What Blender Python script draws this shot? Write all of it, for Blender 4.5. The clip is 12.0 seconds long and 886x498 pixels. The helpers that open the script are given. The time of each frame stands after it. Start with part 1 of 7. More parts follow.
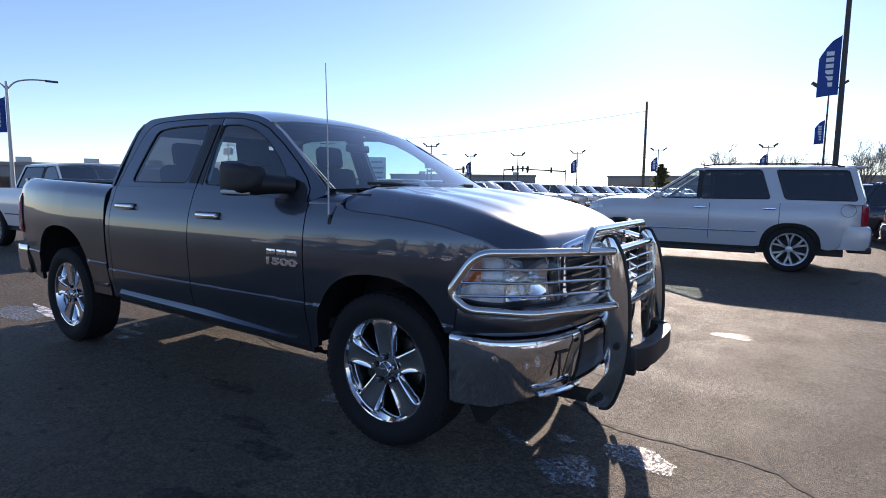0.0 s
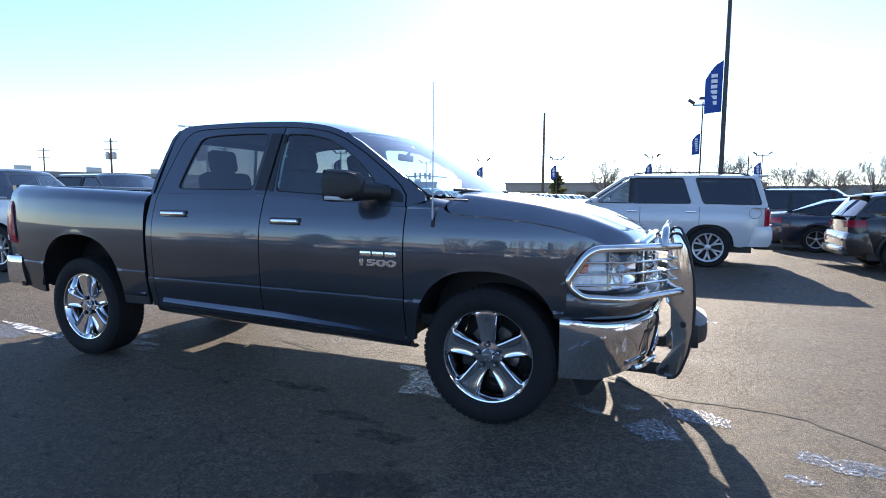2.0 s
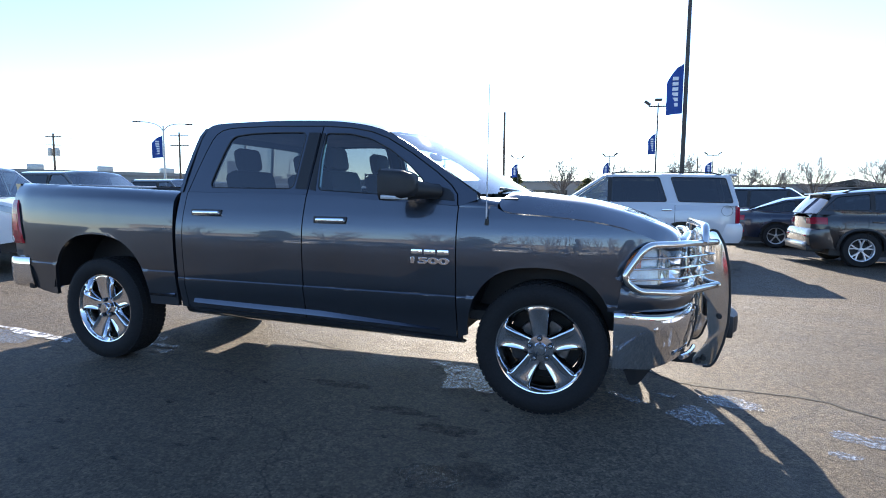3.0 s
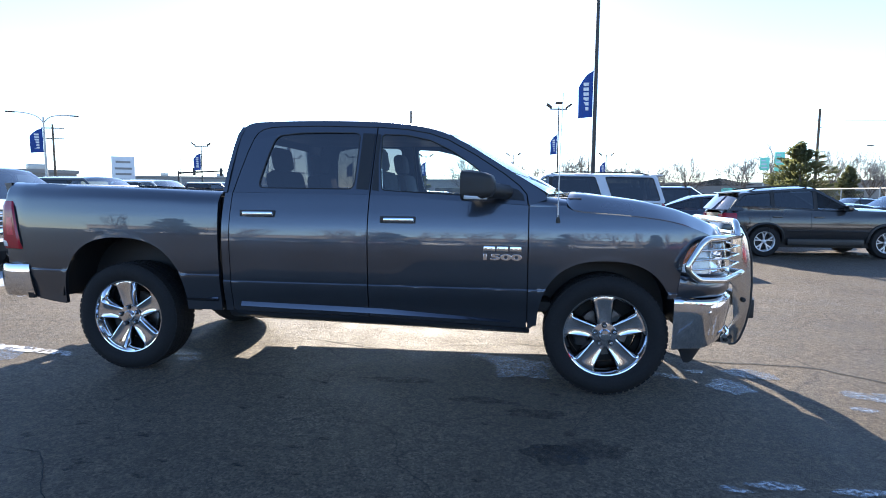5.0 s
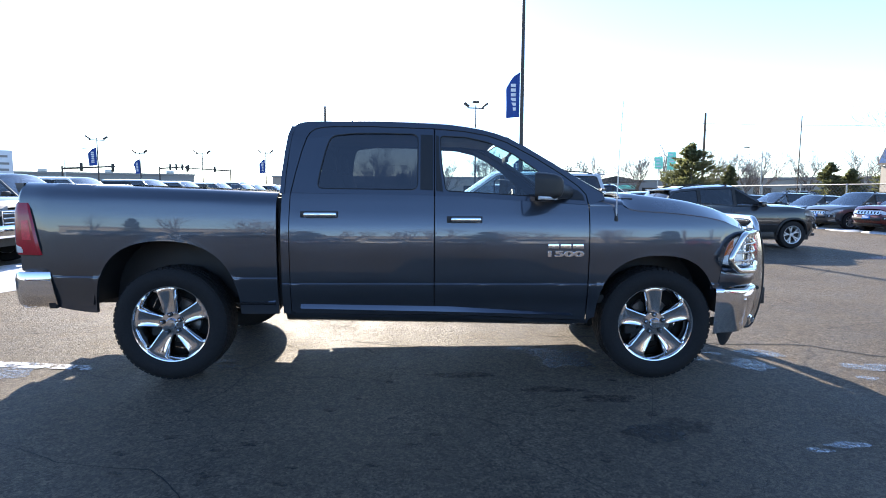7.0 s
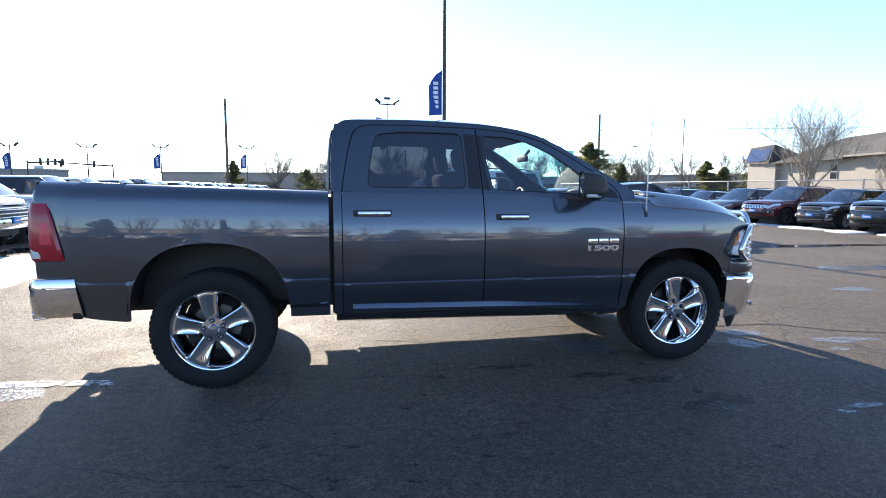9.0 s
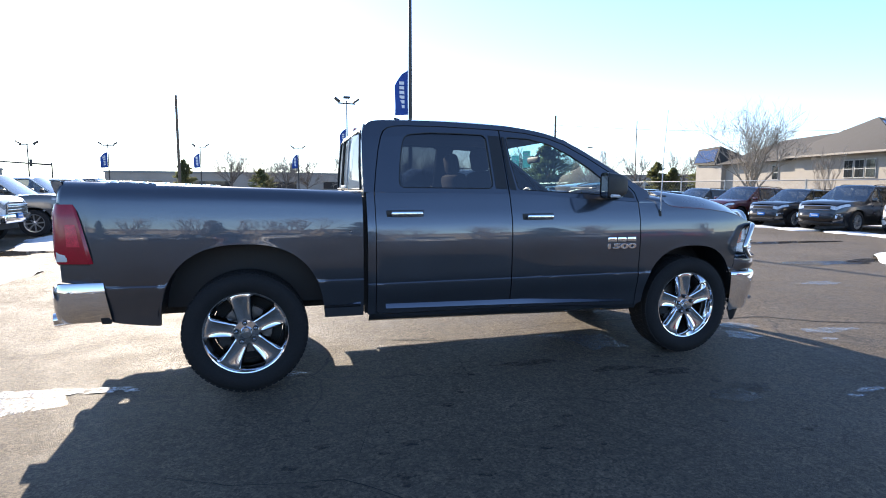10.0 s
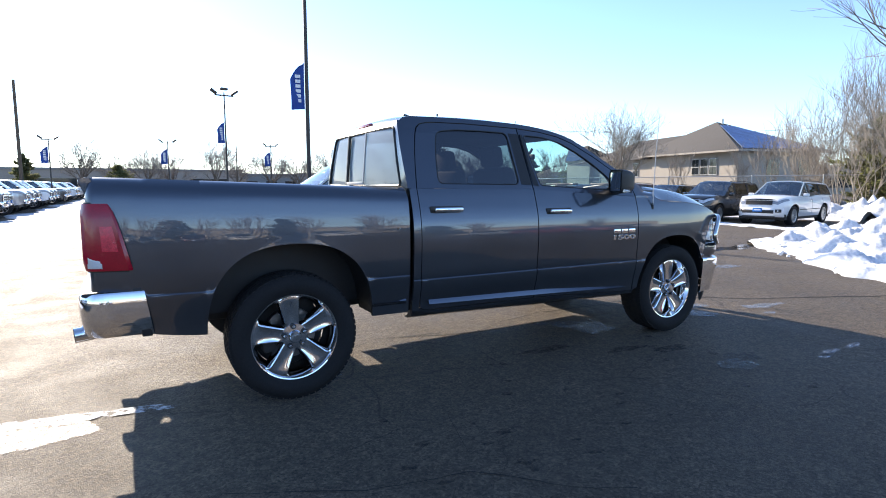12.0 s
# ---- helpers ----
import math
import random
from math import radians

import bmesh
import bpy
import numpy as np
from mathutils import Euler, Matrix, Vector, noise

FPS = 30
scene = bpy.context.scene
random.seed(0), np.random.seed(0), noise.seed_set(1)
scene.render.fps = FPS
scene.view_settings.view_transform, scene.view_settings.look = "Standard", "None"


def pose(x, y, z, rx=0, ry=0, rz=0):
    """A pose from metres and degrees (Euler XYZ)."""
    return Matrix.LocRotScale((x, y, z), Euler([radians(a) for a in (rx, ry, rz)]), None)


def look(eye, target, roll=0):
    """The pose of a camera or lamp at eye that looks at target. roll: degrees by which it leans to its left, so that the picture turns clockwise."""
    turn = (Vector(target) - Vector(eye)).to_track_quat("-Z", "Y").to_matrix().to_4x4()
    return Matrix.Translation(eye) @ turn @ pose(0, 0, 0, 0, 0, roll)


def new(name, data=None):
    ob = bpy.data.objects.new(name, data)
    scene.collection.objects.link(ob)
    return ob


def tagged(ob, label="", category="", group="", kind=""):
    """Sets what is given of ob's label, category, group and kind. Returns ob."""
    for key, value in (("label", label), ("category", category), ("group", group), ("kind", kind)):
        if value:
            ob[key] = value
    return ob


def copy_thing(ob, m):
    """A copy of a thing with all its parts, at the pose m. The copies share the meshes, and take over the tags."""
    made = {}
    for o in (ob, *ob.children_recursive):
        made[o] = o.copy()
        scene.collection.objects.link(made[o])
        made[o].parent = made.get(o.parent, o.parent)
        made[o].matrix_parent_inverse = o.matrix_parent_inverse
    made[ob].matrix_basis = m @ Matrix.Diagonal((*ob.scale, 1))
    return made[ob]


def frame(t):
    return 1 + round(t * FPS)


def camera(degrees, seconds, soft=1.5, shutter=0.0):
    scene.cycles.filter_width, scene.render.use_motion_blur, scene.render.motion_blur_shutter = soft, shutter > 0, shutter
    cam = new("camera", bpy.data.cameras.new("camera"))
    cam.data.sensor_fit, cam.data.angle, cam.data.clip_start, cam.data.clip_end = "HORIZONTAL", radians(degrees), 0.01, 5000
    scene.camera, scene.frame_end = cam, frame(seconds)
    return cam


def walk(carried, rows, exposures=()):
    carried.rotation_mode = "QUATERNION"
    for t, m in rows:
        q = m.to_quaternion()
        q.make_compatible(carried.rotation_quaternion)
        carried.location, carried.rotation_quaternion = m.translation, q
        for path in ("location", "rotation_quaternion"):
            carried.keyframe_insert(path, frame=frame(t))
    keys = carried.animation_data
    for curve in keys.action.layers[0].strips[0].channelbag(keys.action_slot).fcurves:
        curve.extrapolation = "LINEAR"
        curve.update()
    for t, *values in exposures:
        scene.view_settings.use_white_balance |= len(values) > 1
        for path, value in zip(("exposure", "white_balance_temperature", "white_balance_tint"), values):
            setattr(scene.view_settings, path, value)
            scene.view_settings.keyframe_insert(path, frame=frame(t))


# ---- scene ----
cam = camera(77.1, 12.0, 1.0)
PATH = [
    (0, (5.414, -3.169, 1.382), (4.321, -1.507, 1.167), 0.7),
    (0.5, (5.233, -3.41, 1.379), (4.202, -1.708, 1.177), 0.7),
    (1, (5.025, -3.627, 1.362), (4.068, -1.882, 1.17), 0.6),
    (1.5, (4.812, -3.833, 1.37), (3.95, -2.039, 1.178), 0.6),
    (2, (4.591, -4.032, 1.365), (3.815, -2.198, 1.178), 0.5),
    (2.5, (4.345, -4.195, 1.363), (3.646, -2.33, 1.175), 0.5),
    (3, (4.067, -4.327, 1.365), (3.436, -2.439, 1.173), 0.5),
    (5, (2.994, -4.771, 1.37), (2.715, -2.8, 1.174), 0.4),
    (5.5, (2.717, -4.841, 1.374), (2.541, -2.858, 1.176), 0.4),
    (6, (2.444, -4.903, 1.381), (2.344, -2.916, 1.181), 0.3),
    (6.5, (2.157, -4.927, 1.377), (2.125, -2.938, 1.175), 0.3),
    (7, (1.886, -4.961, 1.389), (1.935, -2.972, 1.184), 0.3),
    (9, (0.801, -4.937, 1.399), (1.199, -2.989, 1.183), 0.2),
    (9.5, (0.52, -4.915, 1.404), (0.993, -2.984, 1.187), 0.3),
    (10, (0.253, -4.868, 1.401), (0.807, -2.958, 1.185), 0.2),
    (10.5, (-0.034, -4.768, 1.389), (0.61, -2.887, 1.174), 0.1),
    (11, (-0.308, -4.686, 1.401), (0.434, -2.842, 1.182), 0.1),
    (11.5, (-0.588, -4.602, 1.394), (0.262, -2.805, 1.174), 0.1),
    (12, (-0.862, -4.484, 1.393), (0.097, -2.743, 1.167), -0.0),
]
walk(cam, [(t, look(eye, target, roll)) for t, eye, target, roll in PATH],
     exposures=[(0, 0.50, 6600, 20), (0.5, 0.64, 6580, 19), (1.5, 1.08, 6520, 16), (2.5, 1.34, 6450, 12), (5.5, 1.53, 6450, 12), (9.5, 1.45, 6600, 13), (12, 1.31, 6650, 14)])

# ---- light ----
SUN_ELEVATION, SUN_TURN = 24.0, 11.0
world = bpy.data.worlds.new("winter sky")
scene.world = world
world.use_nodes = True
sky = world.node_tree.nodes.new("ShaderNodeTexSky")
sky.sky_type, sky.sun_disc = "NISHITA", False
sky.sun_elevation, sky.sun_rotation = radians(SUN_ELEVATION), radians(-SUN_TURN)
sky.altitude, sky.air_density, sky.dust_density, sky.ozone_density = 1500, 1.0, 0.3, 3.5
background = world.node_tree.nodes["Background"]
world.node_tree.links.new(sky.outputs[0], background.inputs[0])
background.inputs["Strength"].default_value = 0.14
sun = new("sun", bpy.data.lights.new("sun", "SUN"))
sun.data.energy, sun.data.angle, sun.data.color = 4.6, radians(0.55), (1.0, 0.89, 0.72)
toward = Vector((-math.sin(radians(SUN_TURN)) * math.cos(radians(SUN_ELEVATION)), math.cos(radians(SUN_TURN)) * math.cos(radians(SUN_ELEVATION)), math.sin(radians(SUN_ELEVATION))))
sun.matrix_basis = look(toward * 50, (0, 0, 0))

# ---- small helpers ----
def curve(pts):
    """A smooth curve through (x, value) pairs."""
    xs = np.array([p[0] for p in pts], float)
    ys = np.array([p[1] for p in pts], float)
    d = np.diff(ys) / np.diff(xs)
    m = np.empty(len(xs))
    m[0], m[-1] = d[0], d[-1]
    for i in range(1, len(xs) - 1):
        a, b = d[i - 1], d[i]
        m[i] = 0.0 if a * b <= 0 else 2 * a * b / (a + b)

    def value(x):
        x = min(max(x, xs[0]), xs[-1])
        i = min(int(np.searchsorted(xs, x, side="right")) - 1, len(xs) - 2)
        h = xs[i + 1] - xs[i]
        t = (x - xs[i]) / h
        return float(ys[i] * (1 + 2 * t) * (1 - t) ** 2 + m[i] * h * t * (1 - t) ** 2
                     + ys[i + 1] * t * t * (3 - 2 * t) - m[i + 1] * h * t * t * (1 - t))
    return value


def finish(bm, angle=32, keep=False):
    if not keep:
        bmesh.ops.recalc_face_normals(bm, faces=bm.faces)
    for f in bm.faces:
        f.smooth = True
    lim = radians(angle)
    for e in bm.edges:
        if len(e.link_faces) == 2 and e.calc_face_angle(0) > lim:
            e.smooth = False
    return bm


def part(name, bm, material, parent=None, label="", angle=32, keep=False):
    finish(bm, angle, keep)
    me = bpy.data.meshes.new(name)
    bm.to_mesh(me)
    bm.free()
    for m in material if isinstance(material, (list, tuple)) else (material,):
        me.materials.append(m)
    ob = new(name, me)
    ob.parent = parent
    if label:
        ob["label"] = label
    return ob


def thing(name, x=0, y=0, z=0, rz=0, label="", category="", group="", kind=""):
    ob = new(name)
    ob.matrix_basis = pose(x, y, z, 0, 0, rz)
    return tagged(ob, label, category, group, kind)


def grid(P, bm=None, close=False):
    """Quads through rows of points."""
    bm = bm or bmesh.new()
    V = [[bm.verts.new(p) for p in row] for row in P]
    for i in range(len(V) - 1):
        n = len(V[i])
        for j in range(n if close else n - 1):
            k = (j + 1) % n
            try:
                bm.faces.new((V[i][j], V[i + 1][j], V[i + 1][k], V[i][k]))
            except ValueError:
                pass
    return bm


def shell(P, d):
    """A sheet with a turned-in rim, d being the way and depth of the rim."""
    bm = grid(P)
    rim = [e for e in bm.edges if e.is_boundary]
    out = bmesh.ops.extrude_edge_only(bm, edges=rim)
    vs = [v for v in out["geom"] if isinstance(v, bmesh.types.BMVert)]
    bmesh.ops.translate(bm, verts=vs, vec=d)
    return bm


def tube(points, r, n=10, bm=None, close=False, caps=True):
    """A round bar along points; r is one radius or one for each point."""
    bm = bm or bmesh.new()
    pts = [Vector(p) for p in points]
    rows, last = [], None
    for i, p in enumerate(pts):
        if close:
            d = pts[(i + 1) % len(pts)] - pts[i - 1]
        else:
            d = pts[min(i + 1, len(pts) - 1)] - pts[max(i - 1, 0)]
        d.normalize()
        if last is None:
            up = Vector((0, 0, 1)) if abs(d.z) < 0.9 else Vector((1, 0, 0))
            a = d.cross(up).normalized()
        else:
            a = (last - d * last.dot(d)).normalized()
        last, b = a, d.cross(a)
        rr = r[i] if isinstance(r, (list, tuple)) else r
        rows.append([bm.verts.new(p + rr * (math.cos(6.2832 * k / n) * a + math.sin(6.2832 * k / n) * b)) for k in range(n)])
    m = len(rows)
    for i in range(m if close else m - 1):
        A, B = rows[i], rows[(i + 1) % m]
        for k in range(n):
            bm.faces.new((A[k], A[(k + 1) % n], B[(k + 1) % n], B[k]))
    if caps and not close:
        bm.faces.new(rows[0][::-1])
        bm.faces.new(rows[-1])
    return bm


def bend(points, rad, n=5):
    """Rounds the corners of a line of points."""
    pts = [Vector(p) for p in points]
    out = [pts[0]]
    for i in range(1, len(pts) - 1):
        a, p, b = pts[i - 1], pts[i], pts[i + 1]
        u, w = a - p, b - p
        k = min(rad, u.length * 0.45, w.length * 0.45)
        s, e = p + u.normalized() * k, p + w.normalized() * k
        for j in range(n + 1):
            t = j / n
            out.append(s * (1 - t) ** 2 + p * 2 * t * (1 - t) + e * t * t)
    out.append(pts[-1])
    return out


def lathe(profile, n=48, bm=None, axis="y"):
    """Turns (radius, along) pairs about an axis."""
    bm = bm or bmesh.new()
    rows = []
    for r, a in profile:
        row = []
        for k in range(n):
            c, s = math.cos(6.2832 * k / n), math.sin(6.2832 * k / n)
            row.append((r * c, a, r * s) if axis == "y" else (r * c, r * s, a) if axis == "z" else (a, r * c, r * s))
        rows.append(row)
    return grid(rows, bm, close=True)


def box(x0, x1, y0, y1, z0, z1, bevel=0.0, bm=None, seg=2):
    b = bmesh.new()
    vs = bmesh.ops.create_cube(b, size=1)["verts"]
    for v in vs:
        v.co = ((x0 + x1) / 2 + v.co.x * (x1 - x0), (y0 + y1) / 2 + v.co.y * (y1 - y0), (z0 + z1) / 2 + v.co.z * (z1 - z0))
    if bevel:
        bmesh.ops.bevel(b, geom=list(b.edges), offset=bevel, segments=seg, affect="EDGES", profile=0.5)
    return merge(bm, b) if bm else b


def merge(bm, other):
    me = bpy.data.meshes.new("tmp")
    other.to_mesh(me)
    other.free()
    bm.from_mesh(me)
    bpy.data.meshes.remove(me)
    return bm


def moved(bm, m):
    bmesh.ops.transform(bm, matrix=m, verts=bm.verts)
    return bm


def prism(poly, to3, depth, bevel=0.0):
    """A plate: a flat outline (u, v), laid out by to3(u, v), and thickened by depth."""
    bm = bmesh.new()
    f = bm.faces.new([bm.verts.new(to3(u, v)) for u, v in poly])
    out = bmesh.ops.extrude_face_region(bm, geom=[f])
    bmesh.ops.translate(bm, verts=[v for v in out["geom"] if isinstance(v, bmesh.types.BMVert)], vec=depth)
    bmesh.ops.recalc_face_normals(bm, faces=bm.faces)
    if bevel:
        bmesh.ops.bevel(bm, geom=[e for e in bm.edges], offset=bevel, segments=2, affect="EDGES", profile=0.5)
    return bm


def plate(outer, holes, to3, depth, bm=None):
    """A sheet with an outline and holes, with turned-in rims."""
    from mathutils.geometry import tessellate_polygon
    bm = bm or bmesh.new()
    loops = [outer, *holes]
    flat = [p for lp in loops for p in lp]
    vs = [bm.verts.new(to3(u, v)) for u, v in flat]
    for tri in tessellate_polygon([[Vector((u, v, 0)) for u, v in lp] for lp in loops]):
        try:
            bm.faces.new([vs[i] for i in tri])
        except ValueError:
            pass
    start = 0
    d = Vector(depth)
    for lp in loops:
        ring = vs[start:start + len(lp)]
        back = [bm.verts.new(v.co + d) for v in ring]
        for i in range(len(ring)):
            k = (i + 1) % len(ring)
            bm.faces.new((ring[i], ring[k], back[k], back[i]))
        start += len(lp)
    return bm


def rounded(poly, rad=0.05, n=4):
    """An outline with rounded corners."""
    out = []
    m = len(poly)
    for i in range(m):
        a, p, b = (Vector((*poly[(i + k) % m], 0)) for k in (-1, 0, 1))
        u, w = a - p, b - p
        k = min(rad, u.length * 0.45, w.length * 0.45)
        s, e = p + u.normalized() * k, p + w.normalized() * k
        for j in range(n + 1):
            t = j / n
            q = s * (1 - t) ** 2 + p * 2 * t * (1 - t) + e * t * t
            out.append((q.x, q.y))
    return out


def lin(a, b, n):
    return [a + (b - a) * i / (n - 1) for i in range(n)]


# ---- materials ----
def surface(name, color, rough=0.5, metal=0.0, coat=0.0, var=0.12, scale=3.0, fine=60.0, bump=0.0, bump_scale=150.0, rvar=0.1, piece=0.0, spec=0.5, emit=0.0):
    """Colour with two scales of variation, fine relief and uneven gloss."""
    m = bpy.data.materials.new(name)
    m.use_nodes = True
    nt = m.node_tree
    nd, lk = nt.nodes, nt.links
    b = nd["Principled BSDF"]
    tc = nd.new("ShaderNodeTexCoord")
    n1, n2 = nd.new("ShaderNodeTexNoise"), nd.new("ShaderNodeTexNoise")
    for n, s in ((n1, scale), (n2, fine)):
        n.inputs["Scale"].default_value, n.inputs["Detail"].default_value = s, 4
        lk.new(tc.outputs["Object"], n.inputs["Vector"])
    mix = nd.new("ShaderNodeMath")
    mix.operation = "ADD"
    lk.new(n1.outputs["Fac"], mix.inputs[0])
    lk.new(n2.outputs["Fac"], mix.inputs[1])
    ramp = nd.new("ShaderNodeMapRange")
    ramp.inputs["From Min"].default_value, ramp.inputs["From Max"].default_value = 0.7, 1.3
    ramp.inputs["To Min"].default_value, ramp.inputs["To Max"].default_value = 1 - var, 1 + var
    lk.new(mix.outputs[0], ramp.inputs["Value"])
    rgb = nd.new("ShaderNodeRGB")
    rgb.outputs[0].default_value = (*color, 1)
    mul = nd.new("ShaderNodeVectorMath")
    mul.operation = "SCALE"
    lk.new(rgb.outputs[0], mul.inputs[0])
    lk.new(ramp.outputs[0], mul.inputs["Scale"])
    out = mul.outputs[0]
    if piece:
        oi = nd.new("ShaderNodeObjectInfo")
        pr = nd.new("ShaderNodeMapRange")
        pr.inputs["To Min"].default_value, pr.inputs["To Max"].default_value = 1 - piece, 1 + piece
        lk.new(oi.outputs["Random"], pr.inputs["Value"])
        m2 = nd.new("ShaderNodeVectorMath")
        m2.operation = "SCALE"
        lk.new(out, m2.inputs[0])
        lk.new(pr.outputs[0], m2.inputs["Scale"])
        out = m2.outputs[0]
    lk.new(out, b.inputs["Base Color"])
    rr = nd.new("ShaderNodeMapRange")
    rr.inputs["From Min"].default_value, rr.inputs["From Max"].default_value = 0.3, 0.7
    rr.inputs["To Min"].default_value, rr.inputs["To Max"].default_value = rough * (1 - rvar), rough * (1 + rvar)
    lk.new(n1.outputs["Fac"], rr.inputs["Value"])
    lk.new(rr.outputs[0], b.inputs["Roughness"])
    b.inputs["Metallic"].default_value = metal
    b.inputs["Specular IOR Level"].default_value = spec
    if coat:
        b.inputs["Coat Weight"].default_value, b.inputs["Coat Roughness"].default_value = coat, 0.03
    if bump:
        n3, bp = nd.new("ShaderNodeTexNoise"), nd.new("ShaderNodeBump")
        n3.inputs["Scale"].default_value, n3.inputs["Detail"].default_value = bump_scale, 3
        lk.new(tc.outputs["Object"], n3.inputs["Vector"])
        lk.new(n3.outputs["Fac"], bp.inputs["Height"])
        bp.inputs["Strength"].default_value, bp.inputs["Distance"].default_value = bump, 0.01
        lk.new(bp.outputs[0], b.inputs["Normal"])
    if emit:
        b.inputs["Emission Color"].default_value, b.inputs["Emission Strength"].default_value = (*color, 1), emit
    return m


def glass(name, tint, gloss=0.02, ior=1.5):
    """Thin tinted glass: see-through, with a mirror sheen that grows at grazing angles."""
    m = bpy.data.materials.new(name)
    m.use_nodes = True
    nd, lk = m.node_tree.nodes, m.node_tree.links
    nd.clear()
    o, mx, tr, gl, lw, pw, mr = (nd.new("ShaderNode" + k) for k in ("OutputMaterial", "MixShader", "BsdfTransparent", "BsdfGlossy", "LayerWeight", "Math", "MapRange"))
    tr.inputs[0].default_value = (*tint, 1)
    gl.inputs["Roughness"].default_value = gloss
    gl.inputs["Color"].default_value = (0.95, 0.97, 1, 1)
    lw.inputs["Blend"].default_value = 0.5
    pw.operation = "POWER"
    pw.inputs[1].default_value = 4.2
    lk.new(lw.outputs["Facing"], pw.inputs[0])
    mr.inputs["To Min"].default_value, mr.inputs["To Max"].default_value = ((ior - 1) / (ior + 1)) ** 2 * 1.8, 1.0
    lk.new(pw.outputs[0], mr.inputs["Value"])
    lk.new(mr.outputs[0], mx.inputs[0])
    lk.new(tr.outputs[0], mx.inputs[1])
    lk.new(gl.outputs[0], mx.inputs[2])
    lk.new(mx.outputs[0], o.inputs[0])
    return m


def sky_film_glass(name, tint, film_share):
    """Thin glass with a scattering dusty film, coloured to stand in for reflected sky."""
    m = glass(name, tint)
    nd, lk = m.node_tree.nodes, m.node_tree.links
    o = [n for n in nd if n.type == "OUTPUT_MATERIAL"][0]
    first = o.inputs[0].links[0].from_socket
    df, mx, tl, ad = nd.new("ShaderNodeBsdfDiffuse"), nd.new("ShaderNodeMixShader"), nd.new("ShaderNodeBsdfTranslucent"), nd.new("ShaderNodeMixShader")
    df.inputs[0].default_value = tl.inputs[0].default_value = (0.72, 0.82, 0.88, 1)
    ad.inputs[0].default_value = 0.5
    lk.new(df.outputs[0], ad.inputs[1])
    lk.new(tl.outputs[0], ad.inputs[2])
    mx.inputs[0].default_value = film_share
    lk.new(first, mx.inputs[1])
    lk.new(ad.outputs[0], mx.inputs[2])
    lk.new(mx.outputs[0], o.inputs[0])
    return m


def ragged(m, scale=7.0, low=0.42, high=0.56):
    """Breaks a thin patch up: a noise decides where it lies and where the ground shows."""
    nd, lk = m.node_tree.nodes, m.node_tree.links
    b, o = nd["Principled BSDF"], nd["Material Output"]
    tc, n, mr, tr, mx = (nd.new("ShaderNode" + k) for k in ("TexCoord", "TexNoise", "MapRange", "BsdfTransparent", "MixShader"))
    n.inputs["Scale"].default_value, n.inputs["Detail"].default_value, n.inputs["Roughness"].default_value = scale, 9, 0.72
    mr.inputs["From Min"].default_value, mr.inputs["From Max"].default_value = low, high
    lk.new(tc.outputs["Object"], n.inputs["Vector"])
    lk.new(n.outputs["Fac"], mr.inputs["Value"])
    lk.new(mr.outputs[0], mx.inputs[0])
    lk.new(tr.outputs[0], mx.inputs[1])
    lk.new(b.outputs[0], mx.inputs[2])
    lk.new(mx.outputs[0], o.inputs[0])
    return m


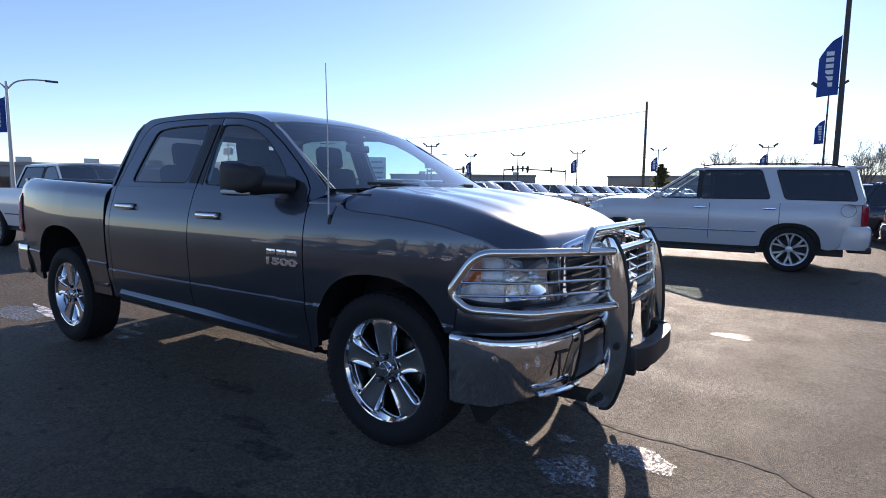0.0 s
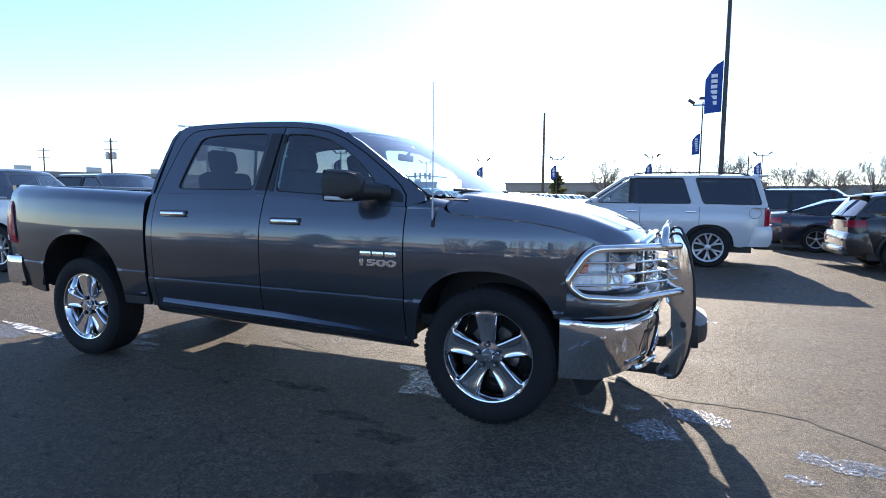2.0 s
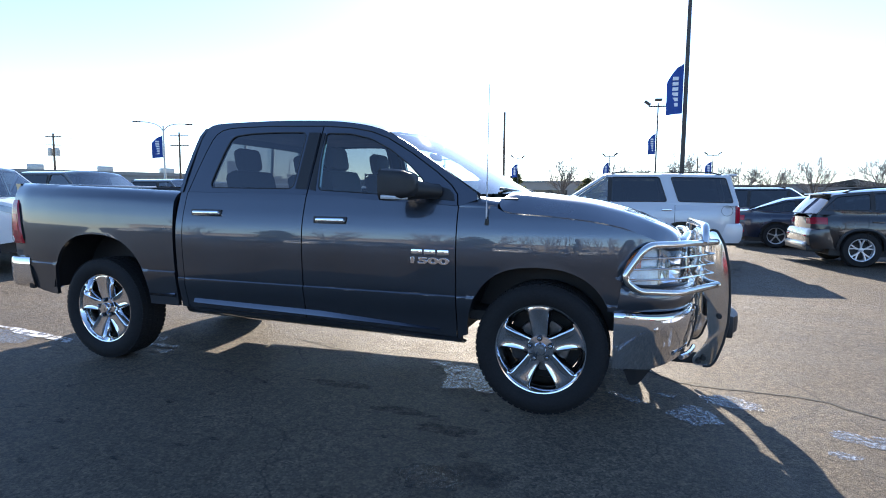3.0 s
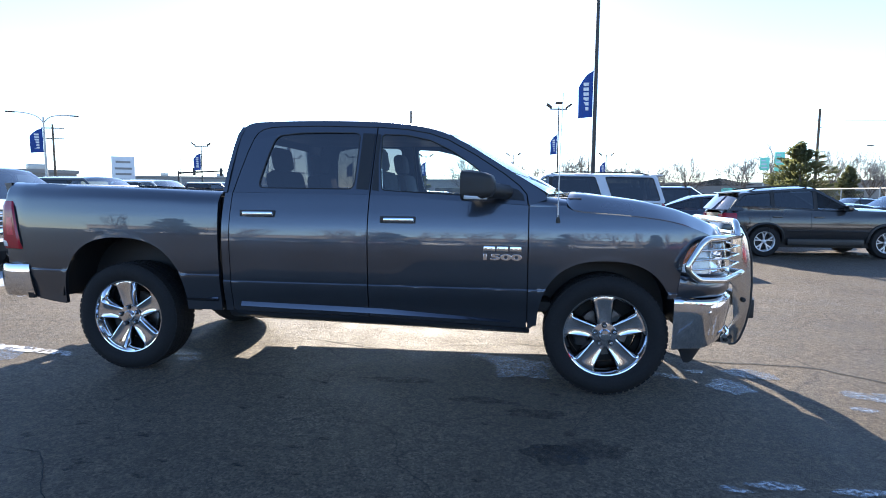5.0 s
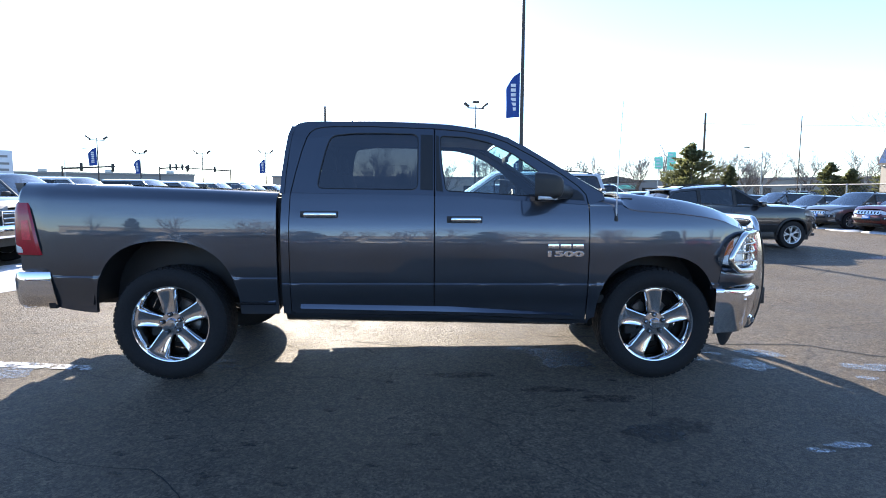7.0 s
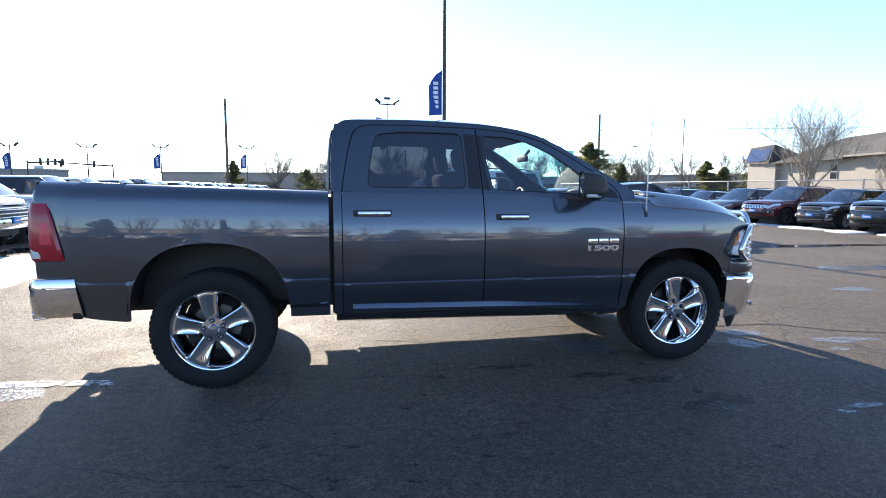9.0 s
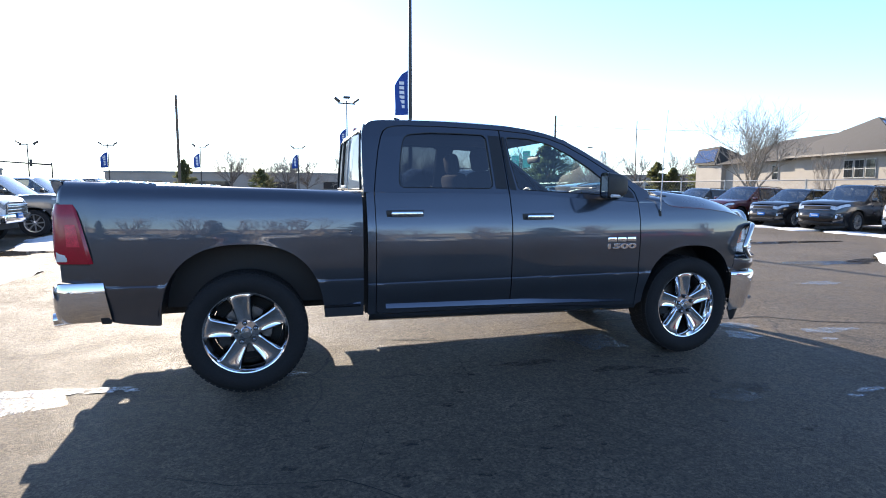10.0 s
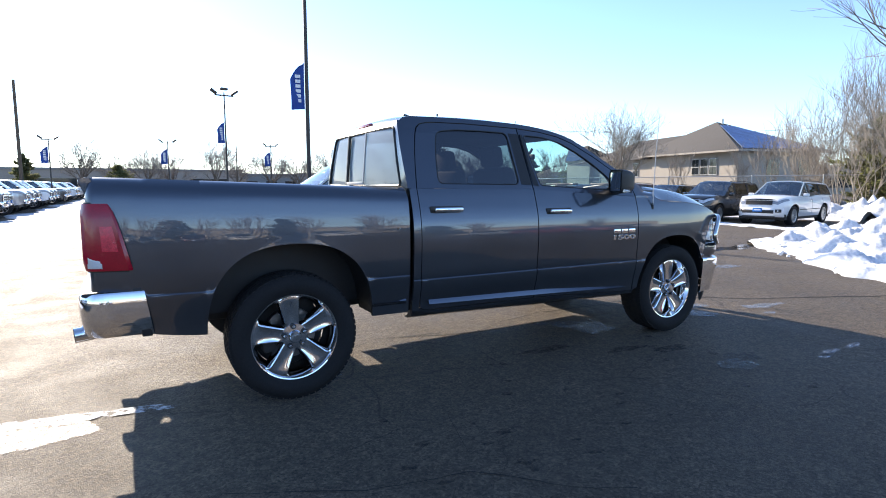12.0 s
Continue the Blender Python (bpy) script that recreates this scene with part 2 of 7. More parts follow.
def asphalt_material():
    m = bpy.data.materials.new("worn asphalt")
    m.use_nodes = True
    nd, lk = m.node_tree.nodes, m.node_tree.links
    b = nd["Principled BSDF"]
    tc = nd.new("ShaderNodeTexCoord")

    def noise_node(scale, detail=5, rough=0.6, kind="ShaderNodeTexNoise"):
        n = nd.new(kind)
        n.inputs["Scale"].default_value = scale
        if kind == "ShaderNodeTexNoise":
            n.inputs["Detail"].default_value, n.inputs["Roughness"].default_value = detail, rough
        lk.new(tc.outputs["Object"], n.inputs["Vector"])
        return n
    big, mid, grit = noise_node(0.35), noise_node(2.2), noise_node(60, 8, 0.85)
    stones = noise_node(190, kind="ShaderNodeTexVoronoi")
    r1 = nd.new("ShaderNodeValToRGB")
    r1.color_ramp.elements[0].position, r1.color_ramp.elements[1].position = 0.35, 0.68
    r1.color_ramp.elements[0].color, r1.color_ramp.elements[1].color = (0.090, 0.070, 0.050, 1), (0.146, 0.115, 0.083, 1)
    lk.new(big.outputs["Fac"], r1.inputs["Fac"])
    r2 = nd.new("ShaderNodeMapRange")
    r2.inputs["From Min"].default_value, r2.inputs["From Max"].default_value = 0.3, 0.7
    r2.inputs["To Min"].default_value, r2.inputs["To Max"].default_value = 0.78, 1.2
    lk.new(mid.outputs["Fac"], r2.inputs["Value"])
    r3 = nd.new("ShaderNodeMapRange")
    r3.inputs["From Min"].default_value, r3.inputs["From Max"].default_value = 0.36, 0.64
    r3.inputs["To Min"].default_value, r3.inputs["To Max"].default_value = 0.42, 1.65
    lk.new(grit.outputs["Fac"], r3.inputs["Value"])
    patch = noise_node(14, 6, 0.7)
    r4 = nd.new("ShaderNodeMapRange")
    r4.inputs["From Min"].default_value, r4.inputs["From Max"].default_value = 0.36, 0.64
    r4.inputs["To Min"].default_value, r4.inputs["To Max"].default_value = 0.72, 1.3
    lk.new(patch.outputs["Fac"], r4.inputs["Value"])
    m4 = nd.new("ShaderNodeMath")
    m4.operation = "MULTIPLY"
    lk.new(r3.outputs[0], m4.inputs[0])
    lk.new(r4.outputs[0], m4.inputs[1])
    cell = nd.new("ShaderNodeSeparateColor")
    pebble = noise_node(74, kind="ShaderNodeTexVoronoi")
    lk.new(pebble.outputs["Color"], cell.inputs[0])
    r5 = nd.new("ShaderNodeMapRange")
    r5.inputs["To Min"].default_value, r5.inputs["To Max"].default_value = 0.55, 1.50
    lk.new(cell.outputs[0], r5.inputs["Value"])
    m5 = nd.new("ShaderNodeMath")
    m5.operation = "MULTIPLY"
    lk.new(m4.outputs[0], m5.inputs[0])
    lk.new(r5.outputs[0], m5.inputs[1])
    r3 = m5
    mm = nd.new("ShaderNodeMath")
    mm.operation = "MULTIPLY"
    lk.new(r2.outputs[0], mm.inputs[0])
    lk.new(r3.outputs[0], mm.inputs[1])
    sc = nd.new("ShaderNodeVectorMath")
    sc.operation = "SCALE"
    # a web of hairline cracks in places
    warp, bend_v = noise_node(1.7, 4, 0.6), nd.new("ShaderNodeVectorMath")
    bend_v.operation = "MULTIPLY_ADD"
    bend_v.inputs[1].default_value = (0.45, 0.45, 0)
    lk.new(warp.outputs["Color"], bend_v.inputs[0])
    lk.new(tc.outputs["Object"], bend_v.inputs[2])
    web = nd.new("ShaderNodeTexVoronoi")
    web.feature = "DISTANCE_TO_EDGE"
    web.inputs["Scale"].default_value = 0.85
    lk.new(bend_v.outputs[0], web.inputs["Vector"])
    where = noise_node(0.55, 2, 0.5)
    wide = nd.new("ShaderNodeMapRange")
    wide.inputs["From Min"].default_value, wide.inputs["From Max"].default_value = 0.42, 0.60
    wide.inputs["To Min"].default_value, wide.inputs["To Max"].default_value = 0.0005, 0.0085
    lk.new(where.outputs["Fac"], wide.inputs["Value"])
    line = nd.new("ShaderNodeMapRange")
    line.inputs["To Min"].default_value, line.inputs["To Max"].default_value = 0.38, 1.0
    lk.new(web.outputs["Distance"], line.inputs["Value"])
    lk.new(wide.outputs[0], line.inputs["From Max"])
    mc = nd.new("ShaderNodeMath")
    mc.operation = "MULTIPLY"
    lk.new(mm.outputs[0], mc.inputs[0])
    lk.new(line.outputs[0], mc.inputs[1])
    mm = mc
    lk.new(r1.outputs["Color"], sc.inputs[0])
    lk.new(mm.outputs[0], sc.inputs["Scale"])
    lk.new(sc.outputs[0], b.inputs["Base Color"])
    rr = nd.new("ShaderNodeMapRange")
    rr.inputs["From Min"].default_value, rr.inputs["From Max"].default_value = 0.35, 0.65
    rr.inputs["To Min"].default_value, rr.inputs["To Max"].default_value = 0.58, 0.72
    lk.new(mid.outputs["Fac"], rr.inputs["Value"])
    lk.new(rr.outputs[0], b.inputs["Roughness"])
    b.inputs["Specular IOR Level"].default_value = 0.40
    add = nd.new("ShaderNodeMath")
    add.operation = "ADD"
    lk.new(stones.outputs["Distance"], add.inputs[0])
    lk.new(grit.outputs["Fac"], add.inputs[1])
    bp = nd.new("ShaderNodeBump")
    bp.inputs["Strength"].default_value, bp.inputs["Distance"].default_value = 1.0, 0.016
    lk.new(add.outputs[0], bp.inputs["Height"])
    lk.new(bp.outputs[0], b.inputs["Normal"])
    return m


ASPHALT = asphalt_material()
PAINT = surface("graphite metallic paint", (0.069, 0.081, 0.102), 0.30, 0.85, 1.0, 0.06, 1.5, 900)
PAINT.node_tree.nodes["Principled BSDF"].inputs["Coat IOR"].default_value = 1.7
PAINT.node_tree.nodes["Principled BSDF"].inputs["Specular IOR Level"].default_value = 0.0
PAINT.node_tree.nodes["Principled BSDF"].inputs["Coat Roughness"].default_value = 0.02
# strip metal, its dark blue tint standing in for the mirrored sky
SKYTINT = surface("sky-tinted dull strip", (0.13, 0.14, 0.165), 0.16, 1.0, 0, 0.06, 4, 80)
CHROME = surface("chrome", (0.80, 0.81, 0.83), 0.06, 1.0, 0, 0.04, 4, 80)
STEEL = surface("polished stainless steel", (0.76, 0.75, 0.72), 0.10, 1.0, 0, 0.06, 5, 120)
RUBBER = surface("tyre rubber", (0.014, 0.014, 0.015), 0.82, 0, 0, 0.25, 8, 90, 0.2, 120, spec=0.3)
BLACK = surface("black plastic", (0.014, 0.014, 0.015), 0.5, 0, 0, 0.15, 6, 150, 0.1, 400)
DARKMETAL = surface("dirty underbody metal", (0.03, 0.028, 0.026), 0.7, 0.2, 0, 0.3, 5, 60)
BRAKE = surface("brake steel", (0.22, 0.21, 0.2), 0.4, 0.9, 0, 0.2, 10, 90)
SEAT = surface("dark seat cloth", (0.03, 0.03, 0.033), 0.9, 0, 0, 0.2, 6, 200, 0.15, 500)
GREYTRIM = surface("pale grey trim", (0.42, 0.43, 0.44), 0.5, 0, 0, 0.1, 6, 90)
TRIM = surface("grey cabin plastic", (0.045, 0.045, 0.048), 0.6, 0, 0, 0.15, 5, 200)
GLASS = glass("clear window glass", (0.78, 0.87, 0.88), 0.02, 1.62)
# the film's pale blue puts the sky's reflection into the colour
DUSTYSKY = sky_film_glass("dusty rear window glass with a sky-coloured film", (0.72, 0.80, 0.84), 0.62)
PRIVACY = glass("privacy window glass", (0.16, 0.17, 0.18), 0.02, 1.7)
LENS = glass("clear lamp lens", (0.93, 0.95, 0.97), 0.01)
MIRROR = surface("mirror glass", (0.85, 0.87, 0.88), 0.02, 1.0, 0, 0.01)
RED = surface("red lamp lens", (0.34, 0.006, 0.022), 0.12, 0, 0.4, 0.12, 12, 90, 0.1, 120)
BRIGHTRED = surface("bright red lamp lens", (0.62, 0.02, 0.05), 0.10, 0, 0.4, 0.25, 40, 140, 0.25, 160)
AMBER = surface("amber reflector", (0.75, 0.16, 0.02), 0.15, 0, 1.0, 0.12, 20, 120, 0.15, 150)
WHITELENS = surface("white lamp lens", (0.60, 0.61, 0.62), 0.15, 0, 1.0, 0.08, 20, 120)
WHITE = surface("white car paint", (0.78, 0.78, 0.78), 0.3, 0, 1.0, 0.03, 1, 60)
SILVER = surface("silver car paint", (0.45, 0.46, 0.47), 0.3, 0.7, 1.0, 0.03, 1, 600)
BLACKCAR = surface("black car paint", (0.012, 0.012, 0.014), 0.28, 0.2, 1.0, 0.1, 1, 600)
NAVY = surface("dark blue car paint", (0.012, 0.018, 0.04), 0.28, 0.3, 1.0, 0.1, 1, 600)
CLEARLAMP = surface("clear car head lamp", (0.60, 0.62, 0.64), 0.14, 0.35, 1.0, 0.35, 18, 70, 0.2, 40)
HEADLENS = surface("smoky clear lamp lens", (0.30, 0.31, 0.33), 0.12, 0.2, 0.8, 0.2, 14, 80)
RIM = surface("bright machined rim", (0.58, 0.59, 0.61), 0.32, 0.45, 0.3, 0.06, 4, 80)
# white paint with the grey-blue of its shaded side put into the colour
SHADEWHITE = surface("shade-greyed white car paint", (0.50, 0.53, 0.57), 0.3, 0.05, 1.0, 0.05, 1, 600)
REDCAR = surface("bright red car paint", (0.42, 0.012, 0.018), 0.28, 0.2, 1.0, 0.1, 1, 600)
MAROON = surface("dark red car paint", (0.09, 0.012, 0.018), 0.28, 0.4, 1.0, 0.1, 1, 600)
GREYCAR = surface("grey car paint", (0.09, 0.095, 0.1), 0.3, 0.5, 1.0, 0.06, 1, 600)
TINT = glass("dark car glass", (0.10, 0.11, 0.12))
SHIELD = glass("windscreen glass", (0.74, 0.82, 0.83), 0.02, 1.8)
GREENSHIELD = glass("green-tinted windscreen glass", (0.52, 0.76, 0.76))
BLUE = surface("blue plastic", (0.01, 0.16, 0.5), 0.4, 0, 0, 0.08, 5, 80)

# ---- ground ----
def ground():
    bm = bmesh.new()
    n = [-3000, -600, -150, -60, -30, -15, -8, -4, 0, 4, 8, 15, 30, 60, 150, 600, 3000]
    grid([[(x, y, 0) for y in n] for x in n], bm)
    g = part("ground", bm, ASPHALT, keep=True)
    tagged(g, "worn grey asphalt lot with grit, stains and cracks", "ground", kind="structure")


ground()
WATER = ragged(surface("wet ice film", (0.05, 0.05, 0.052), 0.05, 0, 0, 0.3, 6, 60, 0.03, 25, 0.3), 2.5, 0.34, 0.44)
SNOW = surface("old snow", (0.62, 0.65, 0.69), 0.8, 0, 0, 0.24, 1.9, 22, 0.8, 26)
SALT = ragged(surface("thin frosty slush", (0.29, 0.32, 0.37), 0.20, 0, 0, 0.4, 14, 90, 0.9, 55), 34, 0.42, 0.60)
TAR = surface("dark crack filler", (0.012, 0.012, 0.012), 0.8, 0, 0, 0.3, 20, 90)
STAIN = ragged(surface("dark oil stain", (0.034, 0.029, 0.025), 0.6, 0, 0, 0.3, 6, 60), 16, 0.38, 0.72)


def blot(name, x, y, rx, ry, rz, mat, z, label, seed, rough=0.35, category="puddle"):
    """A thin, ragged patch lying on the asphalt."""
    bm = bmesh.new()
    ring = []
    n = 56
    mid = bm.verts.new((0, 0, 0))
    for k in range(n):
        a = 6.2832 * k / n
        r = 1 + rough * noise.noise((math.cos(a) * 1.6 + seed, math.sin(a) * 1.6, seed * 0.7)) * 1.4 + 0.12 * noise.noise((math.cos(a) * 7, math.sin(a) * 7, seed))
        ring.append(bm.verts.new((rx * r * math.cos(a), ry * r * math.sin(a), 0)))
    for k in range(n):
        bm.faces.new((mid, ring[k], ring[(k + 1) % n]))
    ob = part(name, bm, mat, keep=True)
    ob.matrix_basis = pose(x, y, z, 0, 0, rz)
    return tagged(ob, label, category, kind="stuff")


DAMP = ragged(surface("damp asphalt", (0.030, 0.030, 0.031), 0.36, 0, 0, 0.3, 9, 160, 0.3, 220), 22, 0.36, 0.66)
for i, (x, y, rx, ry, rz) in enumerate([(4.52, -0.62, 0.16, 0.14, 12), (4.36, -0.30, 0.06, 0.05, 0), (4.78, -0.30, 0.17, 0.10, -12), (4.08, -0.42, 0.14, 0.06, -30), (2.98, -0.42, 0.24, 0.26, 20), (2.66, -0.14, 0.10, 0.05, 0), (-1.6, -0.75, 0.5, 0.2, -5), (-0.1, -0.32, 0.12, 0.08, 0), (5.38, -0.70, 0.20, 0.07, -20), (5.20, -0.95, 0.08, 0.05, 0), (5.62, -0.68, 0.22, 0.06, -15), (0.1, -0.5, 0.2, 0.05, 5), (0.3, -0.62, 0.1, 0.05, 0), (8.05, 1.5, 0.28, 0.16, 0), (4.85, 2.75, 0.19, 0.12, 0), (4.22, -2.06, 0.13, 0.04, -4), (4.60, -2.06, 0.13, 0.035, 4), (4.0, -2.12, 0.07, 0.03, -10)]):
    blot("slush_patch", x, y, rx, ry, rz, SALT, 0.004, "thin wet patch of melting slush on asphalt", i * 3.1)
for i, (x, y, rx, ry, rz) in enumerate([(10.3, 3.28, 0.95, 0.26, -10), (11.6, 3.4, 0.8, 0.18, 4), (13.0, 6.8, 1.8, 0.3, 0), (-5.5, 9.0, 1.0, 0.5, 0)]):
    blot("puddle", x, y, rx, ry, rz, WATER, 0.004, "shallow meltwater puddle on asphalt", 50 + i * 2.3)
blot("damp_patch", 3.2, -1.90, 0.16, 0.13, 0, DAMP, 0.006, "damp dark patch left by melted slush on asphalt", 77)
STAIN_RND = random.Random(4)
SPOTS = [(2.77, -1.18, 0.22, 0.05), (3.1, -1.35, 0.20, 0.07), (3.4, -1.80, 0.20, 0.11), (2.1, -0.85, 0.25, 0.05), (0.9, -2.0, 0.05, 0.04), (0.8, -2.34, 0.06, 0.03)]
SPOTS += [(STAIN_RND.uniform(0.2, 3.6), STAIN_RND.uniform(-2.6, -0.9), STAIN_RND.uniform(0.015, 0.05), STAIN_RND.uniform(0.012, 0.03)) for k in range(26)]
for i, (x, y, rx, ry) in enumerate(SPOTS):
    blot("oil_stain", x, y, rx, ry, 0, STAIN, 0.004, "dark oil stain soaked into asphalt", 90 + i * 1.7, 0.4, "stain")


def crack(points, width, seed):
    """A ragged dark line in the asphalt."""
    rows, pts = [], []
    for (x0, y0), (x1, y1) in zip(points, points[1:]):
        n = max(3, int(math.hypot(x1 - x0, y1 - y0) / 0.05))
        for k in range(n):
            pts.append((x0 + (x1 - x0) * k / n, y0 + (y1 - y0) * k / n))
    pts.append(points[-1])
    for i, (x, y) in enumerate(pts):
        j = noise.noise((i * 0.11, seed, 0)) * 0.05 + noise.noise((i * 0.6, seed, 4)) * 0.018
        w = width * (0.6 + 0.9 * abs(noise.noise((i * 0.3, seed, 9))))
        rows.append([(x - w + 0.3 * j, y + j - w, 0.003), (x + 0.3 * j + w, y + j + w, 0.003)])
    ob = part("asphalt_crack", grid(rows), TAR, keep=True)
    tagged(ob, "ragged dark crack across the asphalt", "crack", kind="stuff")


crack([(4.1, 0.32), (4.45, 0.03), (4.93, -0.01), (5.38, -0.07), (5.7, -0.37), (6.4, -0.65), (7.4, -1.1), (9.5, -1.9)], 0.014, 1)
crack([(0.2, -2.6), (0.6, -2.1), (0.75, -1.6), (1.3, -1.2)], 0.0025, 5)
crack([(-0.6, -1.9), (0.0, -2.2), (0.5, -2.3), (1.1, -2.8)], 0.0025, 8)
crack([(5.2, 4.5), (7.5, 3.9), (9.9, 3.2), (13, 2.4)], 0.006, 11)
crack([(-4.5, 0.2), (-2.6, 0.35), (-1.1, 0.5), (0.5, 0.9), (3.5, 1.1), (4.4, 0.8)], 0.005, 14)
crack([(-5, 4.0), (-2.0, 3.2), (1.0, 3.4), (4.0, 3.1)], 0.005, 17)
crack([(1.2, 0.1), (1.9, -0.1), (2.4, 0.15), (3.0, 0.3), (4.0, 0.25)], 0.008, 20)
crack([(0.3, -0.2), (1.0, 0.15), (1.6, 0.05), (2.1, 0.35)], 0.006, 26)
crack([(3.0, -2.2), (3.3, -1.6), (3.5, -1.1)], 0.0025, 23)


def snow_heap(x, y, lx, ly, h, rz, seed, label, n=70):
    rows = []
    for i in range(n + 1):
        row = []
        for j in range(n + 1):
            u, v = -1 + 2 * i / n, -1 + 2 * j / n
            r = math.hypot(u, v)
            p = Vector((u * lx * 0.9 + seed, v * ly * 0.9, seed))
            edge = 1 - r * (1 + 0.25 * noise.noise(p * 0.9) + 0.16 * noise.noise(p * 2.3))
            b = max(0.0, min(1.0, edge * 1.7))
            lump = 0.30 + 0.5 * noise.noise(p * 0.8) + 0.55 * abs(noise.noise(p * 1.7)) + 0.15 * abs(noise.noise(p * 3.4)) + 0.10 * noise.noise(p * 5) + 0.035 * noise.noise(p * 19)
            row.append((u * lx, v * ly, -0.05 + (h * lump * b ** 0.7 + 0.07 * min(1, b * 5)) * (1 if b > 0 else 0)))
        rows.append(row)
    ob = part("snow_heap", grid(rows), SNOW, angle=80)
    ob.matrix_basis = pose(x, y, 0, 0, 0, rz)
    return tagged(ob, label, "snow", kind="stuff")


snow_heap(12.3, 0.3, 4.6, 2.3, 1.02, 42, 2, "ploughed heap of lumpy old snow on the lot", 200)
snow_heap(9.9, 0.2, 1.9, 0.8, 0.30, 50, 7, "low crust of trodden snow at the heap's foot", 110)
snow_heap(12.2, 2.7, 1.6, 0.8, 0.36, 42, 27, "low crust of trodden snow at the heap's foot", 110)
snow_heap(25.0, 5.6, 4.0, 1.8, 1.6, 75, 9, "ploughed heap of lumpy old snow below bare shrubs")
STRIP = random.Random(8)
for k in range(9):
    snow_heap(17.85 + STRIP.uniform(-0.2, 0.2), 5.2 + 1.75 * k, STRIP.uniform(0.35, 0.75), STRIP.uniform(0.8, 1.35), 0.08, STRIP.uniform(-14, 14), 140 + k, "thin ragged crust of old snow in front of parked cars", 36)
snow_heap(24.5, 8.0, 1.2, 9.0, 0.25, 12, 21, "thin strip of old snow behind parked cars")
blot("snow_streak", -1.28, -0.60, 0.55, 0.07, -8, ragged(surface("thin packed snow", (0.72, 0.75, 0.80), 0.7, 0, 0, 0.2, 9, 60, 0.5, 40), 11, 0.44, 0.56), 0.006, "thin streak of packed snow on asphalt", 77, 0.5, "snow")
for k in range(9):
    snow_heap(-4.75 - 0.3 * (k % 2), 5.0 + 7.5 * k, 1.2, 3.4, 0.07, 3, 30 + k, "thin crust of old snow by the parked pickups", 30)


def snow_clods():
    """Crumbled lumps of snow round the heap's foot."""
    rnd = random.Random(31)
    bm = bmesh.new()
    for k in range(120):
        a = rnd.uniform(0, 6.2832)
        q = rnd.uniform(0.86, 1.16)
        u, v = 4.4 * q * math.cos(a), 2.2 * q * math.sin(a)
        c, n = math.cos(radians(42)), math.sin(radians(42))
        x, y = 12.3 + u * c - v * n, 0.3 + u * n + v * c
        r = rnd.uniform(0.012, 0.055) * (1.25 - 0.5 * abs(q - 0.9))
        m = Matrix.Translation((x, y, r * 0.35)) @ Matrix.Rotation(rnd.uniform(0, 6), 4, "Z") @ Matrix.Diagonal((r * rnd.uniform(0.8, 1.5), r, r * rnd.uniform(0.5, 0.9), 1))
        vs = bmesh.ops.create_icosphere(bm, subdivisions=2, radius=1.0, matrix=m)["verts"]
        for w in vs:
            w.co += (w.co - Vector((x, y, r * 0.35))) * 0.35 * noise.noise(w.co * 9)
    tagged(part("snow_clods", bm, SNOW, angle=80), "crumbled clods of old snow on the asphalt", "snow", kind="stuff")


snow_clods()

# ---- the grey pickup ----
truck = thing("pickup_truck", label="dark grey metallic crew-cab pickup with chrome wheels and grille guard", category="pickup truck")

side_w = curve([(0.36, 0.925), (0.45, 0.945), (0.56, 0.962), (0.66, 0.986), (0.712, 0.9935), (0.722, 0.994), (0.730, 0.988), (0.745, 0.990), (0.85, 0.997), (1.0, 1.004), (1.12, 0.997), (1.21, 0.979), (1.28, 0.957), (1.34, 0.937), (1.38, 0.921)])
bed_w = curve([(0.45, 0.955), (0.56, 0.965), (0.70, 0.986), (0.752, 0.9935), (0.762, 0.994), (0.770, 0.988), (0.785, 0.990), (0.9, 0.998), (1.05, 1.0), (1.18, 0.993), (1.27, 0.981), (1.315, 0.971), (1.326, 0.966), (1.36, 0.943), (1.385, 0.918), (1.40, 0.885)])
nose_in = curve([(3.3, 0), (3.7, 0.004), (3.9, 0.02), (4.1, 0.055), (4.25, 0.10), (4.4, 0.19)])
tail_in = curve([(-1.12, 0.135), (-1.0, 0.104), (-0.9, 0.080), (-0.7, 0.053), (-0.5, 0.031), (-0.2, 0.010), (0.1, 0)])


def arch_z(x, xc, half, zh, h, p=2.5):
    u = abs((x - xc) / half)
    return zh + h * (1 - u ** p) ** (1 / p) if u < 1 else -1


def flare(x, z, xc, half, zh, h):
    r = math.hypot((x - xc) / half, (z - zh) / h)
    return 0.002 * math.exp(-((r - 1.0) / 0.05) ** 2)


REAR, FRONT = (0.0, 0.525, 0.46, 0.57), (3.56, 0.455, 0.42, 0.515)


def body_y(x, z, w):
    y = w(z) - (nose_in(x) if x > 3.3 else 0) - (tail_in(x) if x < 0.1 else 0)
    return y + flare(x, z, *REAR) * (x < 0.85) + flare(x, z, *FRONT) * (x > 2.9)


